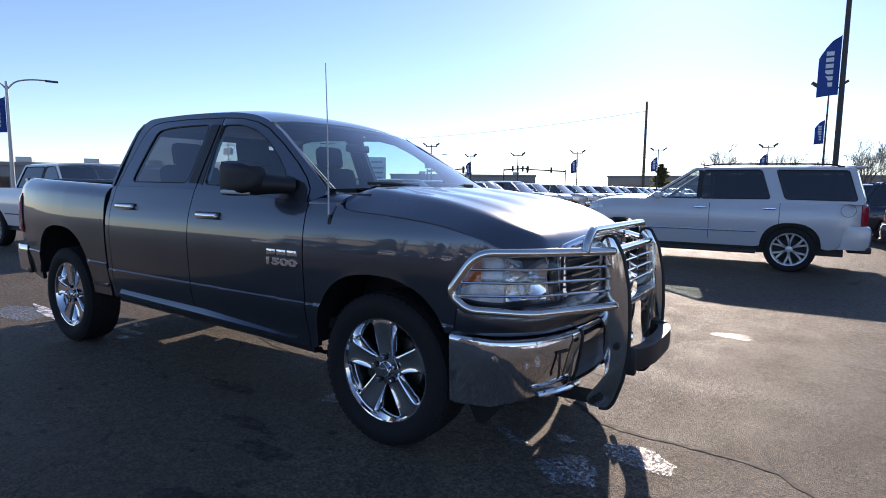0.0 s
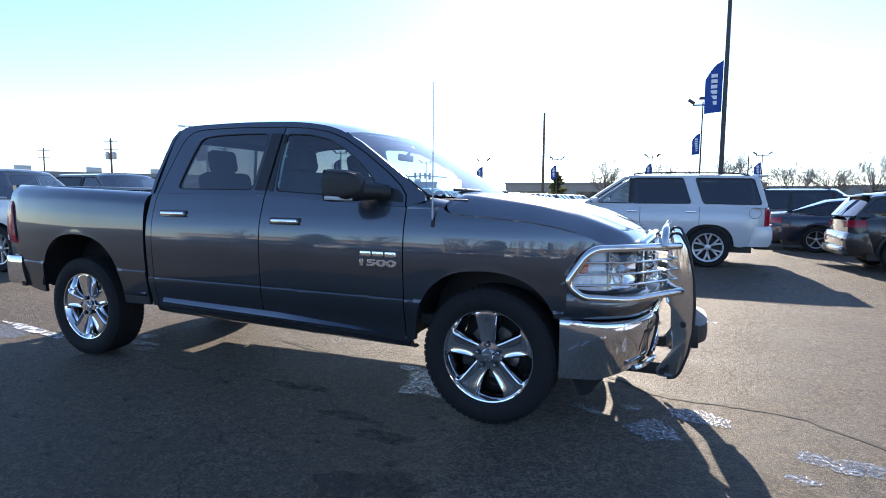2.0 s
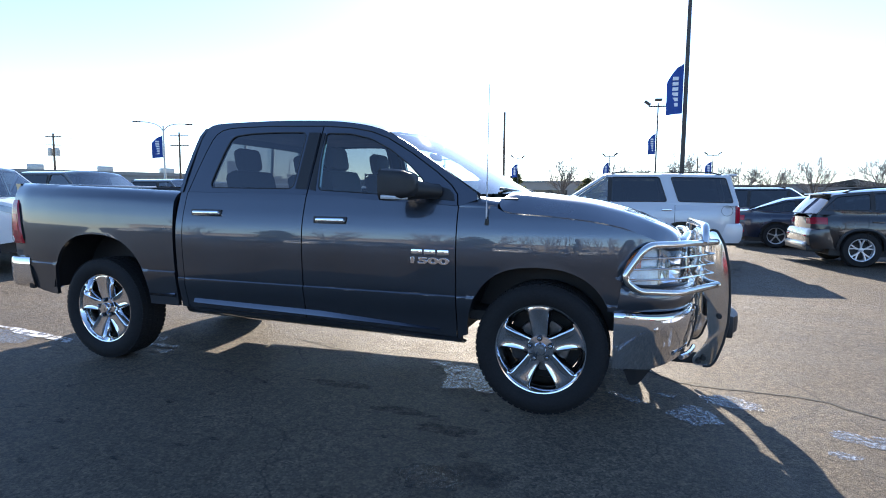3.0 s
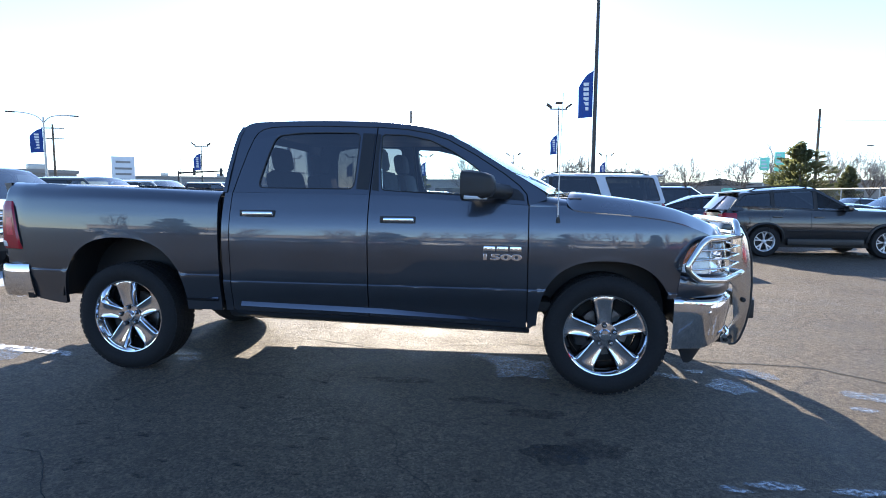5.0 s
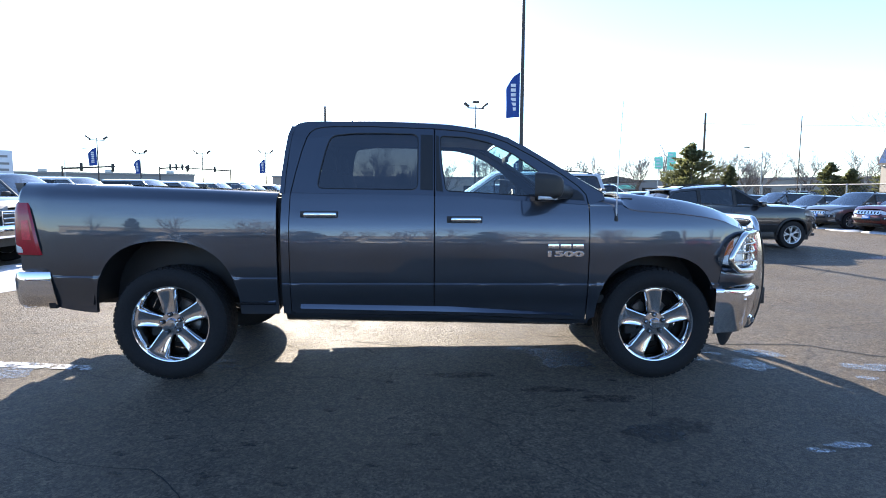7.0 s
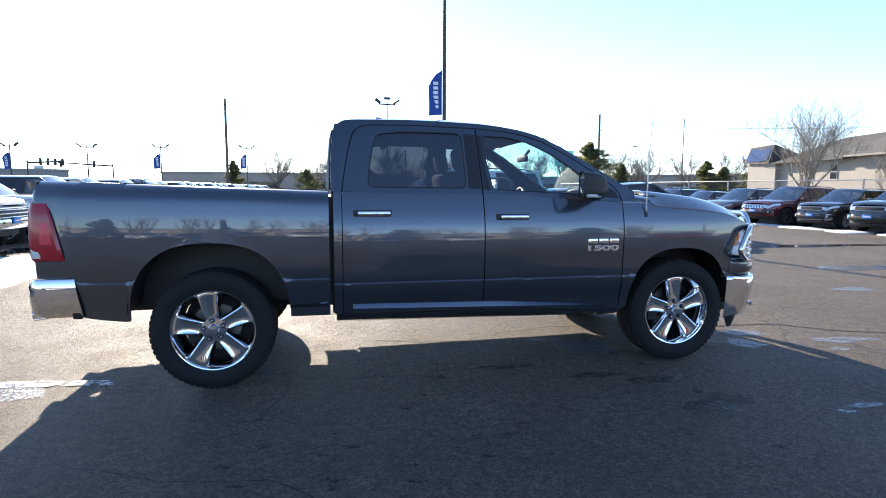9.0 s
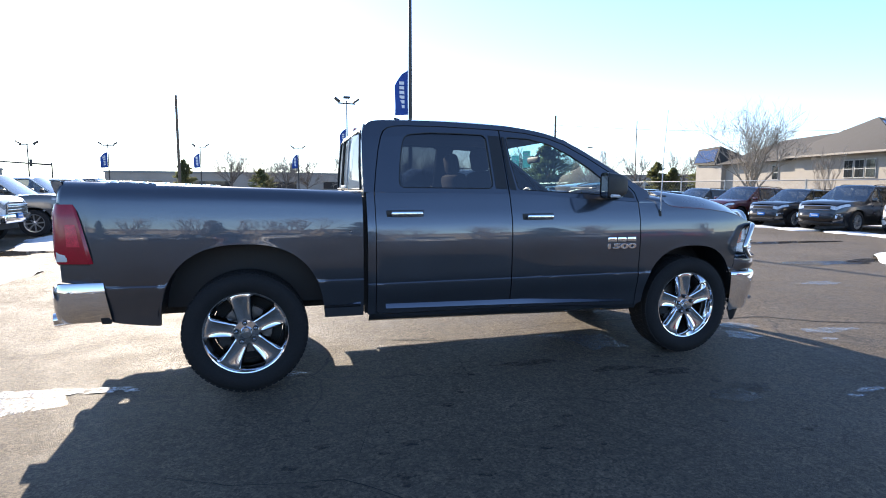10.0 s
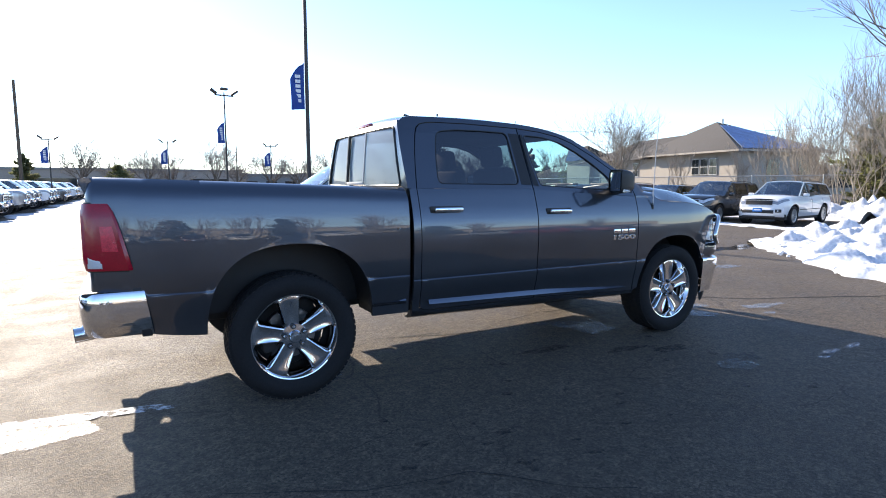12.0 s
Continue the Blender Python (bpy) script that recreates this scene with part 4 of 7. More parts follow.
def cabin():
    """What the windows show of the inside."""
    for s in (1, -1):
        for x0, x1, z1 in ((0.868, 0.90, 1.36), (1.90, 1.945, 1.35), (3.015, 3.065, 1.28)):
            part("door_jamb", box(x0, x1, min(-0.80 * s, -0.905 * s), max(-0.80 * s, -0.905 * s), 0.48, z1), BLACK, truck)
    part("cabin_floor", box(0.88, 3.0, -0.84, 0.84, 0.62, 0.66), TRIM, truck)
    part("firewall", box(3.22, 3.28, -0.60, 0.60, 0.66, 1.32), TRIM, truck)
    for s in (1, -1):
        part("door_card", box(0.93, 3.0, s * 0.86 - 0.02, s * 0.86 + 0.02, 0.66, 1.33, 0.01), TRIM, truck)
    d = part("dashboard", box(2.78, 3.22, -0.82, 0.82, 1.02, 1.325, 0.05), TRIM, truck)
    wheel = tube([(2.62 + 0.07 * math.sin(a), 0.40 + 0.185 * math.cos(a), 1.235 + 0.17 * math.sin(a)) for a in lin(0, 6.2832 * 23 / 24, 24)], 0.016, 8, close=True)
    sw = part("steering_wheel", wheel, BLACK, truck)
    part("steering_hub", box(2.60, 2.72, 0.30, 0.50, 1.19, 1.27, 0.03), BLACK, sw)
    for x, y in ((1.98, -0.40), (1.98, 0.40), (1.17, -0.42), (1.17, 0.42)):
        w = 0.25
        bm = box(x, x + 0.5, y - w, y + w, 0.86, 1.02, 0.05)
        back_b = box(-0.08, 0.07, -w, w, 0, 0.58, 0.055)
        merge(bm, moved(back_b, pose(x + 0.02, y, 0.98, 0, -12, 0)))
        seat = part("seat", bm, SEAT, truck)
        hb = box(-0.05, 0.05, -0.135, 0.135, 0, 0.19, 0.045)
        part("headrest", moved(hb, pose(x - 0.10, y, 1.545, 0, -10, 0)), SEAT, seat)
    part("centre_console", box(1.95, 2.85, -0.13, 0.13, 0.7, 1.06, 0.03), TRIM, truck)
    mir = part("rear_view_mirror", box(2.54, 2.57, -0.12, 0.12, 1.645, 1.70, 0.012), BLACK, truck)
    part("mirror_stalk", tube([(2.57, 0, 1.69), (2.62, 0, 1.755)], 0.014, 8), BLACK, mir)


cabin()


def door_mirror(s):
    rows = []
    prof = [(0.0, 1.0, 1.0), (0.03, 1.03, 1.02), (0.10, 1.0, 0.98), (0.18, 0.86, 0.88), (0.24, 0.62, 0.7), (0.265, 0.3, 0.4), (0.27, 0.02, 0.05)]
    cy, cz, hw, hh = 1.116, 1.428, 0.092, 0.098
    for o, ky, kz in prof:
        row = []
        for k in range(32):
            a = 6.2832 * k / 32
            c, q = math.cos(a), math.sin(a)
            f = (abs(c) ** 5 + abs(q) ** 5) ** (-1 / 5)
            row.append((2.618 + 0.74 * o - 0.022 * ky * c * f, -s * (cy + hw * ky * c * f), cz + hh * kz * q * f))
        rows.append(row)
    m = part("door_mirror", grid(rows, close=True), BLACK, truck, "black folding door mirror with a clear turn-signal strip")
    g = [[(2.622 - 0.24 * c, -s * (cy + c), cz + q) for q in (-0.074, 0.074)] for c in (-0.07, 0.07)]
    back = [[(2.628 - 0.24 * c, -s * (cy + c), cz + q) for q in (-0.094, 0.094)] for c in (-0.088, 0.088)]
    part("mirror_frame", grid(back), BLACK, m)
    part("mirror_glass", grid(g), MIRROR, m)
    part("mirror_arm", tube([(2.74, -s * 1.08, 1.400), (2.80, -s * 1.03, 1.396), (2.85, -s * 0.97, 1.392), (2.885, -s * 0.915, 1.388)], [0.070, 0.058, 0.050, 0.052], 14), BLACK, m)
    part("turn_signal", tube([(2.622, -s * 1.214, 1.352), (2.70, -s * 1.188, 1.350), (2.760, -s * 1.13, 1.349)], 0.013, 8), WHITELENS, m)


door_mirror(1)
door_mirror(-1)

# front: fenders, bonnet, nose
seam = curve([(3.04, 1.300), (3.28, 1.300), (3.295, 1.292), (3.34, 1.268), (3.42, 1.256), (3.6, 1.245), (3.9, 1.212), (4.1, 1.165), (4.22, 1.118), (4.30, 1.085)])


def fender_bottom(x):
    a = arch_z(x, *FRONT)
    base = curve([(3.04, 0.43), (3.07, 0.46), (3.90, 0.66), (3.98, 0.69), (4.018, 0.70), (4.03, 0.80), (4.042, 0.90), (4.062, 0.985), (4.10, 1.06), (4.16, 1.088), (4.3, 1.095)])(x)
    return max(a, base) if x > 3.2 or abs(x - FRONT[0]) < FRONT[1] else base


fender_rows = side_panel(3.044, 4.235, fender_bottom, lambda x: min(seam(x) - 0.004, 1.30), side_w, dense=[FRONT[:2]], nz=26)
fenders = both("front_fender", fender_rows, PAINT, truck)

hood_mid = curve([(3.10, 1.388), (3.3, 1.386), (3.55, 1.366), (3.8, 1.335), (4.0, 1.290), (4.15, 1.246), (4.28, 1.200), (4.36, 1.166), (4.41, 1.128), (4.44, 1.075)])
hood_side = curve([(3.10, 1.345), (3.288, 1.332), (3.30, 1.304), (3.34, 1.272), (3.42, 1.259), (3.6, 1.248), (3.9, 1.215), (4.1, 1.168), (4.22, 1.121), (4.34, 1.07), (4.41, 1.02)])


def hood():
    rows = []
    for x in [3.288, 3.294, 3.302, 3.312, 3.325, 3.34, 3.36, *lin(3.40, 4.2, 30), *lin(4.225, 4.44, 14)]:
        zs, zm = hood_side(x), hood_mid(x)
        w = body_y(x, min(zs, 1.36), side_w) - 0.002 - 0.045 * max(0.0, (3.34 - x) / 0.052) ** 2
        row = []
        for u in lin(-1, 1, 65):
            a = abs(u)
            nose = 0.10 * a ** 2.5 * max(0, (x - 4.05) / 0.35)
            z = zs + (zm - zs) * (1 - 0.03 * a * a - 0.97 * max(0.0, (a - 0.79) / 0.21) ** 1.12)
            ridge = 0.009 * (1 / (1 + math.exp((a - 0.56) / 0.016))) * min(1, max(0, (4.42 - x) / 0.25))
            scoop = -0.010 * math.exp(-((a - 0.25) / 0.10) ** 2) * math.exp(-((x - 3.75) / 0.35) ** 2)
            row.append((x - nose + 0.10 * (1 - u * u) * max(0, (3.60 - x) / 0.312), u * w, z + ridge + scoop))
        rows.append(row)
    part("bonnet", shell(rows, (0, 0, -0.025)), PAINT, truck)
    # rubber strip below the bonnet's edge, and the fender's top behind its rear corner
    for s in (1, -1):
        part("bonnet_seal", tube([(x, -s * (body_y(x, seam(x), side_w) - 0.034), seam(x) - 0.020) for x in lin(3.31, 4.22, 24)], 0.017, 6), BLACK, truck)
        top = []
        for x in lin(3.046, 3.292, 9):
            yo = body_y(x, 1.29, side_w)
            zt = 1.374 - 0.03 * (x - 3.046) / 0.246
            inner = 0.10 + 0.05 * (x - 3.046) / 0.246
            top.append([(x, -s * (yo - inner * (1 - math.cos(a))), 1.288 + (zt - 1.288) * math.sin(a)) for a in lin(0, 1.5708, 11)])
        part("fender_top", shell(top, (0, 0.004 * s, -0.03)), PAINT, truck)


hood()

nose_y = [(0.0, 4.475), (0.3, 4.465), (0.5, 4.44), (0.66, 4.40), (0.78, 4.34), (0.865, 4.26), (0.912, 4.17), (0.938, 4.06), (0.955, 3.95)]


def nose_line(u):
    """The nose's plan line, u from 0 at the middle to 1 beside the wheel."""
    t = [0, 0.16, 0.29, 0.41, 0.52, 0.64, 0.77, 0.90, 1.0]
    return curve(list(zip(t, [p[1] for p in nose_y])))(u), curve(list(zip(t, [p[0] for p in nose_y])))(u)


def nose_rows(u0, u1, prof, s, n=24):
    """prof: (outward offset, z) pairs swept along the nose."""
    rows = []
    for u in lin(u0, u1, n):
        x, y = nose_line(u)
        xa, ya = nose_line(min(u + 0.01, 1))
        xb, yb = nose_line(max(u - 0.01, 0))
        d = Vector((xa - xb, ya - yb, 0)).normalized()
        nx, ny = d.y, -d.x
        rows.append([(x + nx * o, -s * (y + ny * o), z) for o, z in prof])
    return rows


lamp_low = curve([(0.36, 0.838), (0.72, 0.840), (0.955, 0.868)])
lamp_high = curve([(0.36, 1.082), (0.76, 1.082), (0.83, 1.062), (0.90, 1.000), (0.955, 0.905)])


def front_end():
    # painted panel between lamps and bumper
    for s in (1, -1):
        pan = []
        for u in lin(0.0, 0.96, 40):
            k = 1 - 0.95 * max(0, (u - 0.72) / 0.24) ** 1.3
            pan.append(nose_rows(u, u + 1e-6, [(o * k - 0.005 * (1 - k), z) for o, z in ((-0.03, 0.862), (0.0, 0.842), (0.03, 0.828), (0.042, 0.79), (0.042, 0.74), (0.02, 0.70), (-0.02, 0.685))], s, 2)[0])
        part("front_panel", shell(pan, (-0.03, 0, 0)), PAINT, truck)
    # bumper: two full-height corner pieces and a bar with an opening between them
    def bumper_piece(us, prof_at, s):
        rows = []
        for u in us:
            k = 1 - 0.7 * max(0, (u - 0.70) / 0.245) ** 1.4
            rows.append(nose_rows(u, u + 1e-6, [(o * k, z) for o, z in prof_at(u)], s, 2)[0])
        return shell(rows, (-0.03, 0, 0))

    def corner_prof(u):
        lo = 0.395 - 0.055 * min(1, max(0, (u - 0.42) / 0.3))
        return [(0.0, 0.688), (0.034, 0.686), (0.052, 0.676), (0.058, 0.656), (0.050, 0.58), (0.032, 0.48), (0.008, lo + 0.012), (-0.03, lo)]
    b = None
    for s in (1, -1):
        piece = part("front_bumper", bumper_piece(lin(0.275, 0.928, 36), corner_prof, s), CHROME, b or truck, "" if b else "chrome front bumper, scuffed near the fog lamps")
        b = b or piece
        part("bumper_bar", bumper_piece(lin(0.0, 0.262, 8), lambda u: [(-0.01, 0.690), (0.018, 0.688), (0.032, 0.674), (0.036, 0.63), (0.022, 0.598), (-0.02, 0.590)], s), CHROME, b)
        part("bumper_bar", bumper_piece(lin(0.0, 0.262, 8), lambda u: [(-0.02, 0.432), (0.018, 0.426), (0.026, 0.412), (0.014, 0.398), (-0.02, 0.394)], s), CHROME, b)
        part("bumper_opening", grid(nose_rows(0.0, 0.29, [(-0.045, 0.60), (-0.05, 0.39)], s, 8)), BLACK, b)
        fr = nose_rows(0.405, 0.418, [(0.0605, 0.605), (0.063, 0.60), (0.060, 0.49), (0.050, 0.47)], s, 4)
        part("bumper_slot", grid(fr), BLACK, b)
        part("bumper_slot", grid(nose_rows(0.355, 0.425, [(0.0605, 0.612), (0.062, 0.606), (0.0605, 0.600)], s, 6)), BLACK, b)
        lip = [nose_rows(u, u + 1e-6, [(0.046, 0.412)], s, 2)[0][0] for u in lin(0.285, 0.50, 9)]
        part("bumper_ledge", tube(lip, 0.016, 8), CHROME, b)
        edge = [nose_rows(0.275, 0.2751, [(o + 0.003, z)], s, 2)[0][0] for o, z in corner_prof(0.275)[1:7]]
        part("bumper_edge", tube(edge, 0.007, 6), BLACK, b)
        ps = lathe([(0.0, 0.0), (0.016, -0.002), (0.02, -0.012)], 16, axis="x")
        x, y = nose_line(0.74)
        part("parking_sensor", moved(ps, pose(x + 0.055, -s * (y + 0.035), 0.60, 0, 0, -s * 50)), STEEL, b)
        dam = []
        for u in lin(0.0, 0.87, 40):
            low = 0.36 - 0.125 * math.exp(-((u - 0.80) / (0.14 if u < 0.80 else 0.05)) ** 2)
            dam.append(nose_rows(u, u + 1e-6, [(-0.035, 0.40), (-0.045, low + 0.05), (-0.060, low)], s, 2)[0])
        part("air_dam", shell(dam, (-0.02, 0, 0)), BLACK, truck)
        # head lamp: housing, lens, amber corner
        pts = []
        for u in lin(0.36, 0.955, 30):
            z0, z1 = lamp_low(u), lamp_high(u)
            pts.append((u, z0, z1))
        hous, lens = [], []
        for u, z0, z1 in pts:
            zm = (z0 + z1) / 2
            hous.append(nose_rows(u, u + 1e-6, [(0.0, z0), (-0.07, z0 + 0.01), (-0.09, zm), (-0.07, z1 - 0.01), (0.0, z1)], s, 2)[0])
            lens.append(nose_rows(u, u + 1e-6, [(0.006, z0), (0.022, z0 + 0.02), (0.022 - 0.01, zm + 0.02), (-0.006, z1 - 0.015), (-0.018, z1)], s, 2)[0])
        hl = part("head_lamp", grid(hous), surface_lamp, truck, "clear head lamp with an amber corner and two reflectors")
        ln = part("lamp_lens", grid(lens), LENS, hl)
        ln.visible_shadow = False
        def inside(u0, u1, o, f0, f1, n=6):
            out = []
            for u in lin(u0, u1, n):
                z0, z1 = lamp_low(u), lamp_high(u)
                out.append(nose_rows(u, u + 1e-6, [(o, z0 + (z1 - z0) * (f0 + (f1 - f0) * k / 5)) for k in range(6)], s, 2)[0])
            return out
        part("side_reflector", shell(inside(0.655, 0.952, -0.016, 0.02, 0.43, 10), (-0.015, 0, 0)), surface_lamp, hl)
        part("amber_reflector", shell(inside(0.80, 0.945, -0.014, 0.42, 0.93), (-0.02, 0, 0)), AMBER, hl)
        part("upper_reflector", shell(inside(0.66, 0.79, -0.028, 0.50, 0.93), (-0.02, 0, 0)), surface_lamp, hl)
        for u0, u1, f0, f1 in ((0.425, 0.645, 0.06, 0.95), (0.66, 0.92, 0.05, 0.44)):
            bowl = []
            for i in range(9):
                u = u0 + (u1 - u0) * i / 8
                z0, z1 = lamp_low(u), lamp_high(u)
                row = []
                for k in range(9):
                    g = k / 8
                    deep = 0.045 * (1 - (2 * i / 8 - 1) ** 2) * (1 - (2 * g - 1) ** 2)
                    row.append((-0.022 - deep, z0 + (z1 - z0) * (f0 + (f1 - f0) * g)))
                bowl.append(nose_rows(u, u + 1e-6, row, s, 2)[0])
            part("reflector", grid(bowl), CHROME if u0 < 0.6 else surface_lamp, hl)
        x, y = nose_line(0.60)
        part("bulb", moved(lathe([(0.0, 0.035), (0.02, 0.03), (0.026, 0.0), (0.026, -0.03)], 16, axis="x"), pose(x - 0.045, -s * (y - 0.03), 0.955, 0, 0, -s * 25)), CHROME, hl)
        part("lamp_rim", tube([nose_rows(u, u + 1e-6, [(0.004, z1)], s, 2)[0][0] for u, z0, z1 in pts] + [nose_rows(u, u + 1e-6, [(0.004, z0)], s, 2)[0][0] for u, z0, z1 in pts[::-1]], 0.008, 6, close=True), BLACK, hl)
        part("lamp_divider", tube([nose_rows(0.652, 0.653, [(-0.012, z)], s, 2)[0][0] for z in lin(0.85, 1.06, 5)], 0.006, 6), CHROME, hl)
        part("lamp_divider", shell(nose_rows(0.385, 0.405, [(0.004, 0.845), (0.008, 0.96), (-0.006, 1.075)], s, 4), (-0.02, 0, 0)), BLACK, hl)
    # grille: bright cross bars, slats and surround
    g = part("grille", box(4.38, 4.40, -0.50, 0.50, 0.80, 1.10, 0.01), BLACK, truck, "chrome cross-bar grille")
    for k in range(7):
        z = 0.84 + 0.038 * k
        rows = [[(4.43 - 0.35 * max(0, abs(y) - 0.25) ** 2 - 0.012 * (k > 3) * (k - 3) + dx, y, z + dz) for dx, dz in ((0.0, -0.011), (0.028, -0.002), (0.028, 0.006), (0.0, 0.011))] for y in lin(-0.5, 0.5, 15)]
        part("grille_slat", grid(rows), CHROME, g)
    part("grille_post", box(4.44, 4.475, -0.035, 0.035, 0.82, 1.10, 0.008), CHROME, g)
    sur = bend([(4.40, -0.52, 0.81), (4.39, -0.545, 1.085), (4.44, -0.34, 1.128), (4.455, 0, 1.138), (4.44, 0.34, 1.128), (4.39, 0.545, 1.085), (4.40, 0.52, 0.81), (4.45, 0, 0.80), (4.40, -0.52, 0.81)], 0.05)
    part("grille_surround", tube(sur, 0.024, 10), CHROME, g)


surface_lamp = surface("lamp reflector plastic", (0.80, 0.81, 0.82), 0.25, 0.15, 0, 0.12, 25, 90, 0.35, 45)
front_end()


def grille_guard():
    """Steel guard: two plate uprights, lamp hoops with rods, and cross bars."""
    guard = None
    for s in (1, -1):
        outline = rounded([(4.565, 0.258), (4.505, 0.262), (4.495, 0.305), (4.56, 0.390), (4.592, 0.455), (4.574, 0.58), (4.570, 0.705), (4.540, 0.735), (4.540, 0.80), (4.536, 1.05), (4.540, 1.125), (4.565, 1.158), (4.606, 1.152), (4.655, 1.06), (4.690, 0.90), (4.702, 0.72), (4.700, 0.56), (4.677, 0.42), (4.637, 0.30), (4.608, 0.262)], 0.03)
        bm = prism(outline, lambda u, v: (u, -s * 0.374, v), (0, -s * 0.010, 0), 0.002)
        edge = [(4.540, 1.125), (4.565, 1.159), (4.607, 1.153), (4.656, 1.06), (4.691, 0.90), (4.703, 0.72), (4.701, 0.56), (4.678, 0.42), (4.638, 0.30), (4.608, 0.261), (4.565, 0.257)]
        up = part("guard_upright", bm, STEEL, guard or truck, "" if guard else "polished steel grille guard in front of the lamps")
        if guard is None:
            guard = up
        part("edge_trim", tube(bend([(x, -s * 0.379, z) for x, z in edge], 0.03), 0.0095, 8), BLACK, guard, "black rubber edging")
        hoop = bend([(4.605, -s * 0.385, 1.082), (4.36, -s * 0.79, 1.090), (4.165, -s * 0.995, 1.092), (4.06, -s * 1.035, 0.925), (4.065, -s * 1.035, 0.885), (4.13, -s * 1.01, 0.828), (4.36, -s * 0.82, 0.803), (4.625, -s * 0.385, 0.806)], 0.07)
        part("lamp_hoop", tube(hoop, 0.0215, 12), STEEL, guard)
        for k, z in enumerate((0.893, 0.955, 1.018)):
            k0, y0 = ((4.075, 1.03), (4.085, 1.03), (4.125, 1.012))[k]
            part("guard_rod", tube(bend([(k0, -s * y0, z), (4.36, -s * 0.815, z - 0.006), (4.595, -s * 0.388, z - 0.012)], 0.1), 0.0065, 8), STEEL, guard)
        for z in (0.60, 0.345, 0.32):
            bolt = lathe([(0.0, -0.02), (0.014, -0.02), (0.018, -0.012), (0.018, 0.0)], 12)
            part("bolt", moved(bolt, pose({0.60: 4.645, 0.345: 4.535, 0.32: 4.565}[z], -0.387 * s, {0.60: 0.600, 0.345: 0.292, 0.32: 0.315}[z], 0, 0, 0 if s > 0 else 180)), DARKMETAL, guard)
    top = bend([(4.520, -0.555, 1.085), (4.522, -0.535, 1.135), (4.525, -0.485, 1.186), (4.525, 0.485, 1.186), (4.522, 0.535, 1.135), (4.520, 0.555, 1.085)], 0.06)
    part("top_hoop", tube(top, 0.023, 12), STEEL, guard)
    part("cross_bar", tube([(4.605, -0.376, 1.082), (4.605, 0.376, 1.082)], 0.0215, 12), STEEL, guard)
    for z in (0.90, 0.965, 1.028):
        part("guard_rod", tube([(4.595, -0.376, z - 0.02), (4.595, 0.376, z - 0.02)], 0.0065, 8), STEEL, guard)
    part("cross_channel", box(4.56, 4.65, -0.374, 0.374, 0.772, 0.80, 0.008), STEEL, guard)
    bow = []
    for k in range(21):
        y = -0.365 + 0.73 * k / 20
        x = 4.79 - 0.07 * abs(y / 0.365) ** 4
        bow.append([(x - 0.07, y, 0.585), (x, y, 0.59), (x + 0.004, y, 0.54), (x, y, 0.485), (x - 0.07, y, 0.48), (x - 0.075, y, 0.53)])
    part("step_bar", grid(bow, close=True), BLACK, guard, "black bowed step bar between the uprights")
    for s in (1, -1):
        part("step_bracket", box(4.64, 4.735, -s * 0.352 - 0.02, -s * 0.352 + 0.02, 0.455, 0.60, 0.01), BLACK, guard)
        part("guard_bracket", box(4.28, 4.54, -s * 0.362 - 0.012, -s * 0.362 + 0.010, 0.265, 0.34, 0.006), DARKMETAL, guard)


grille_guard()


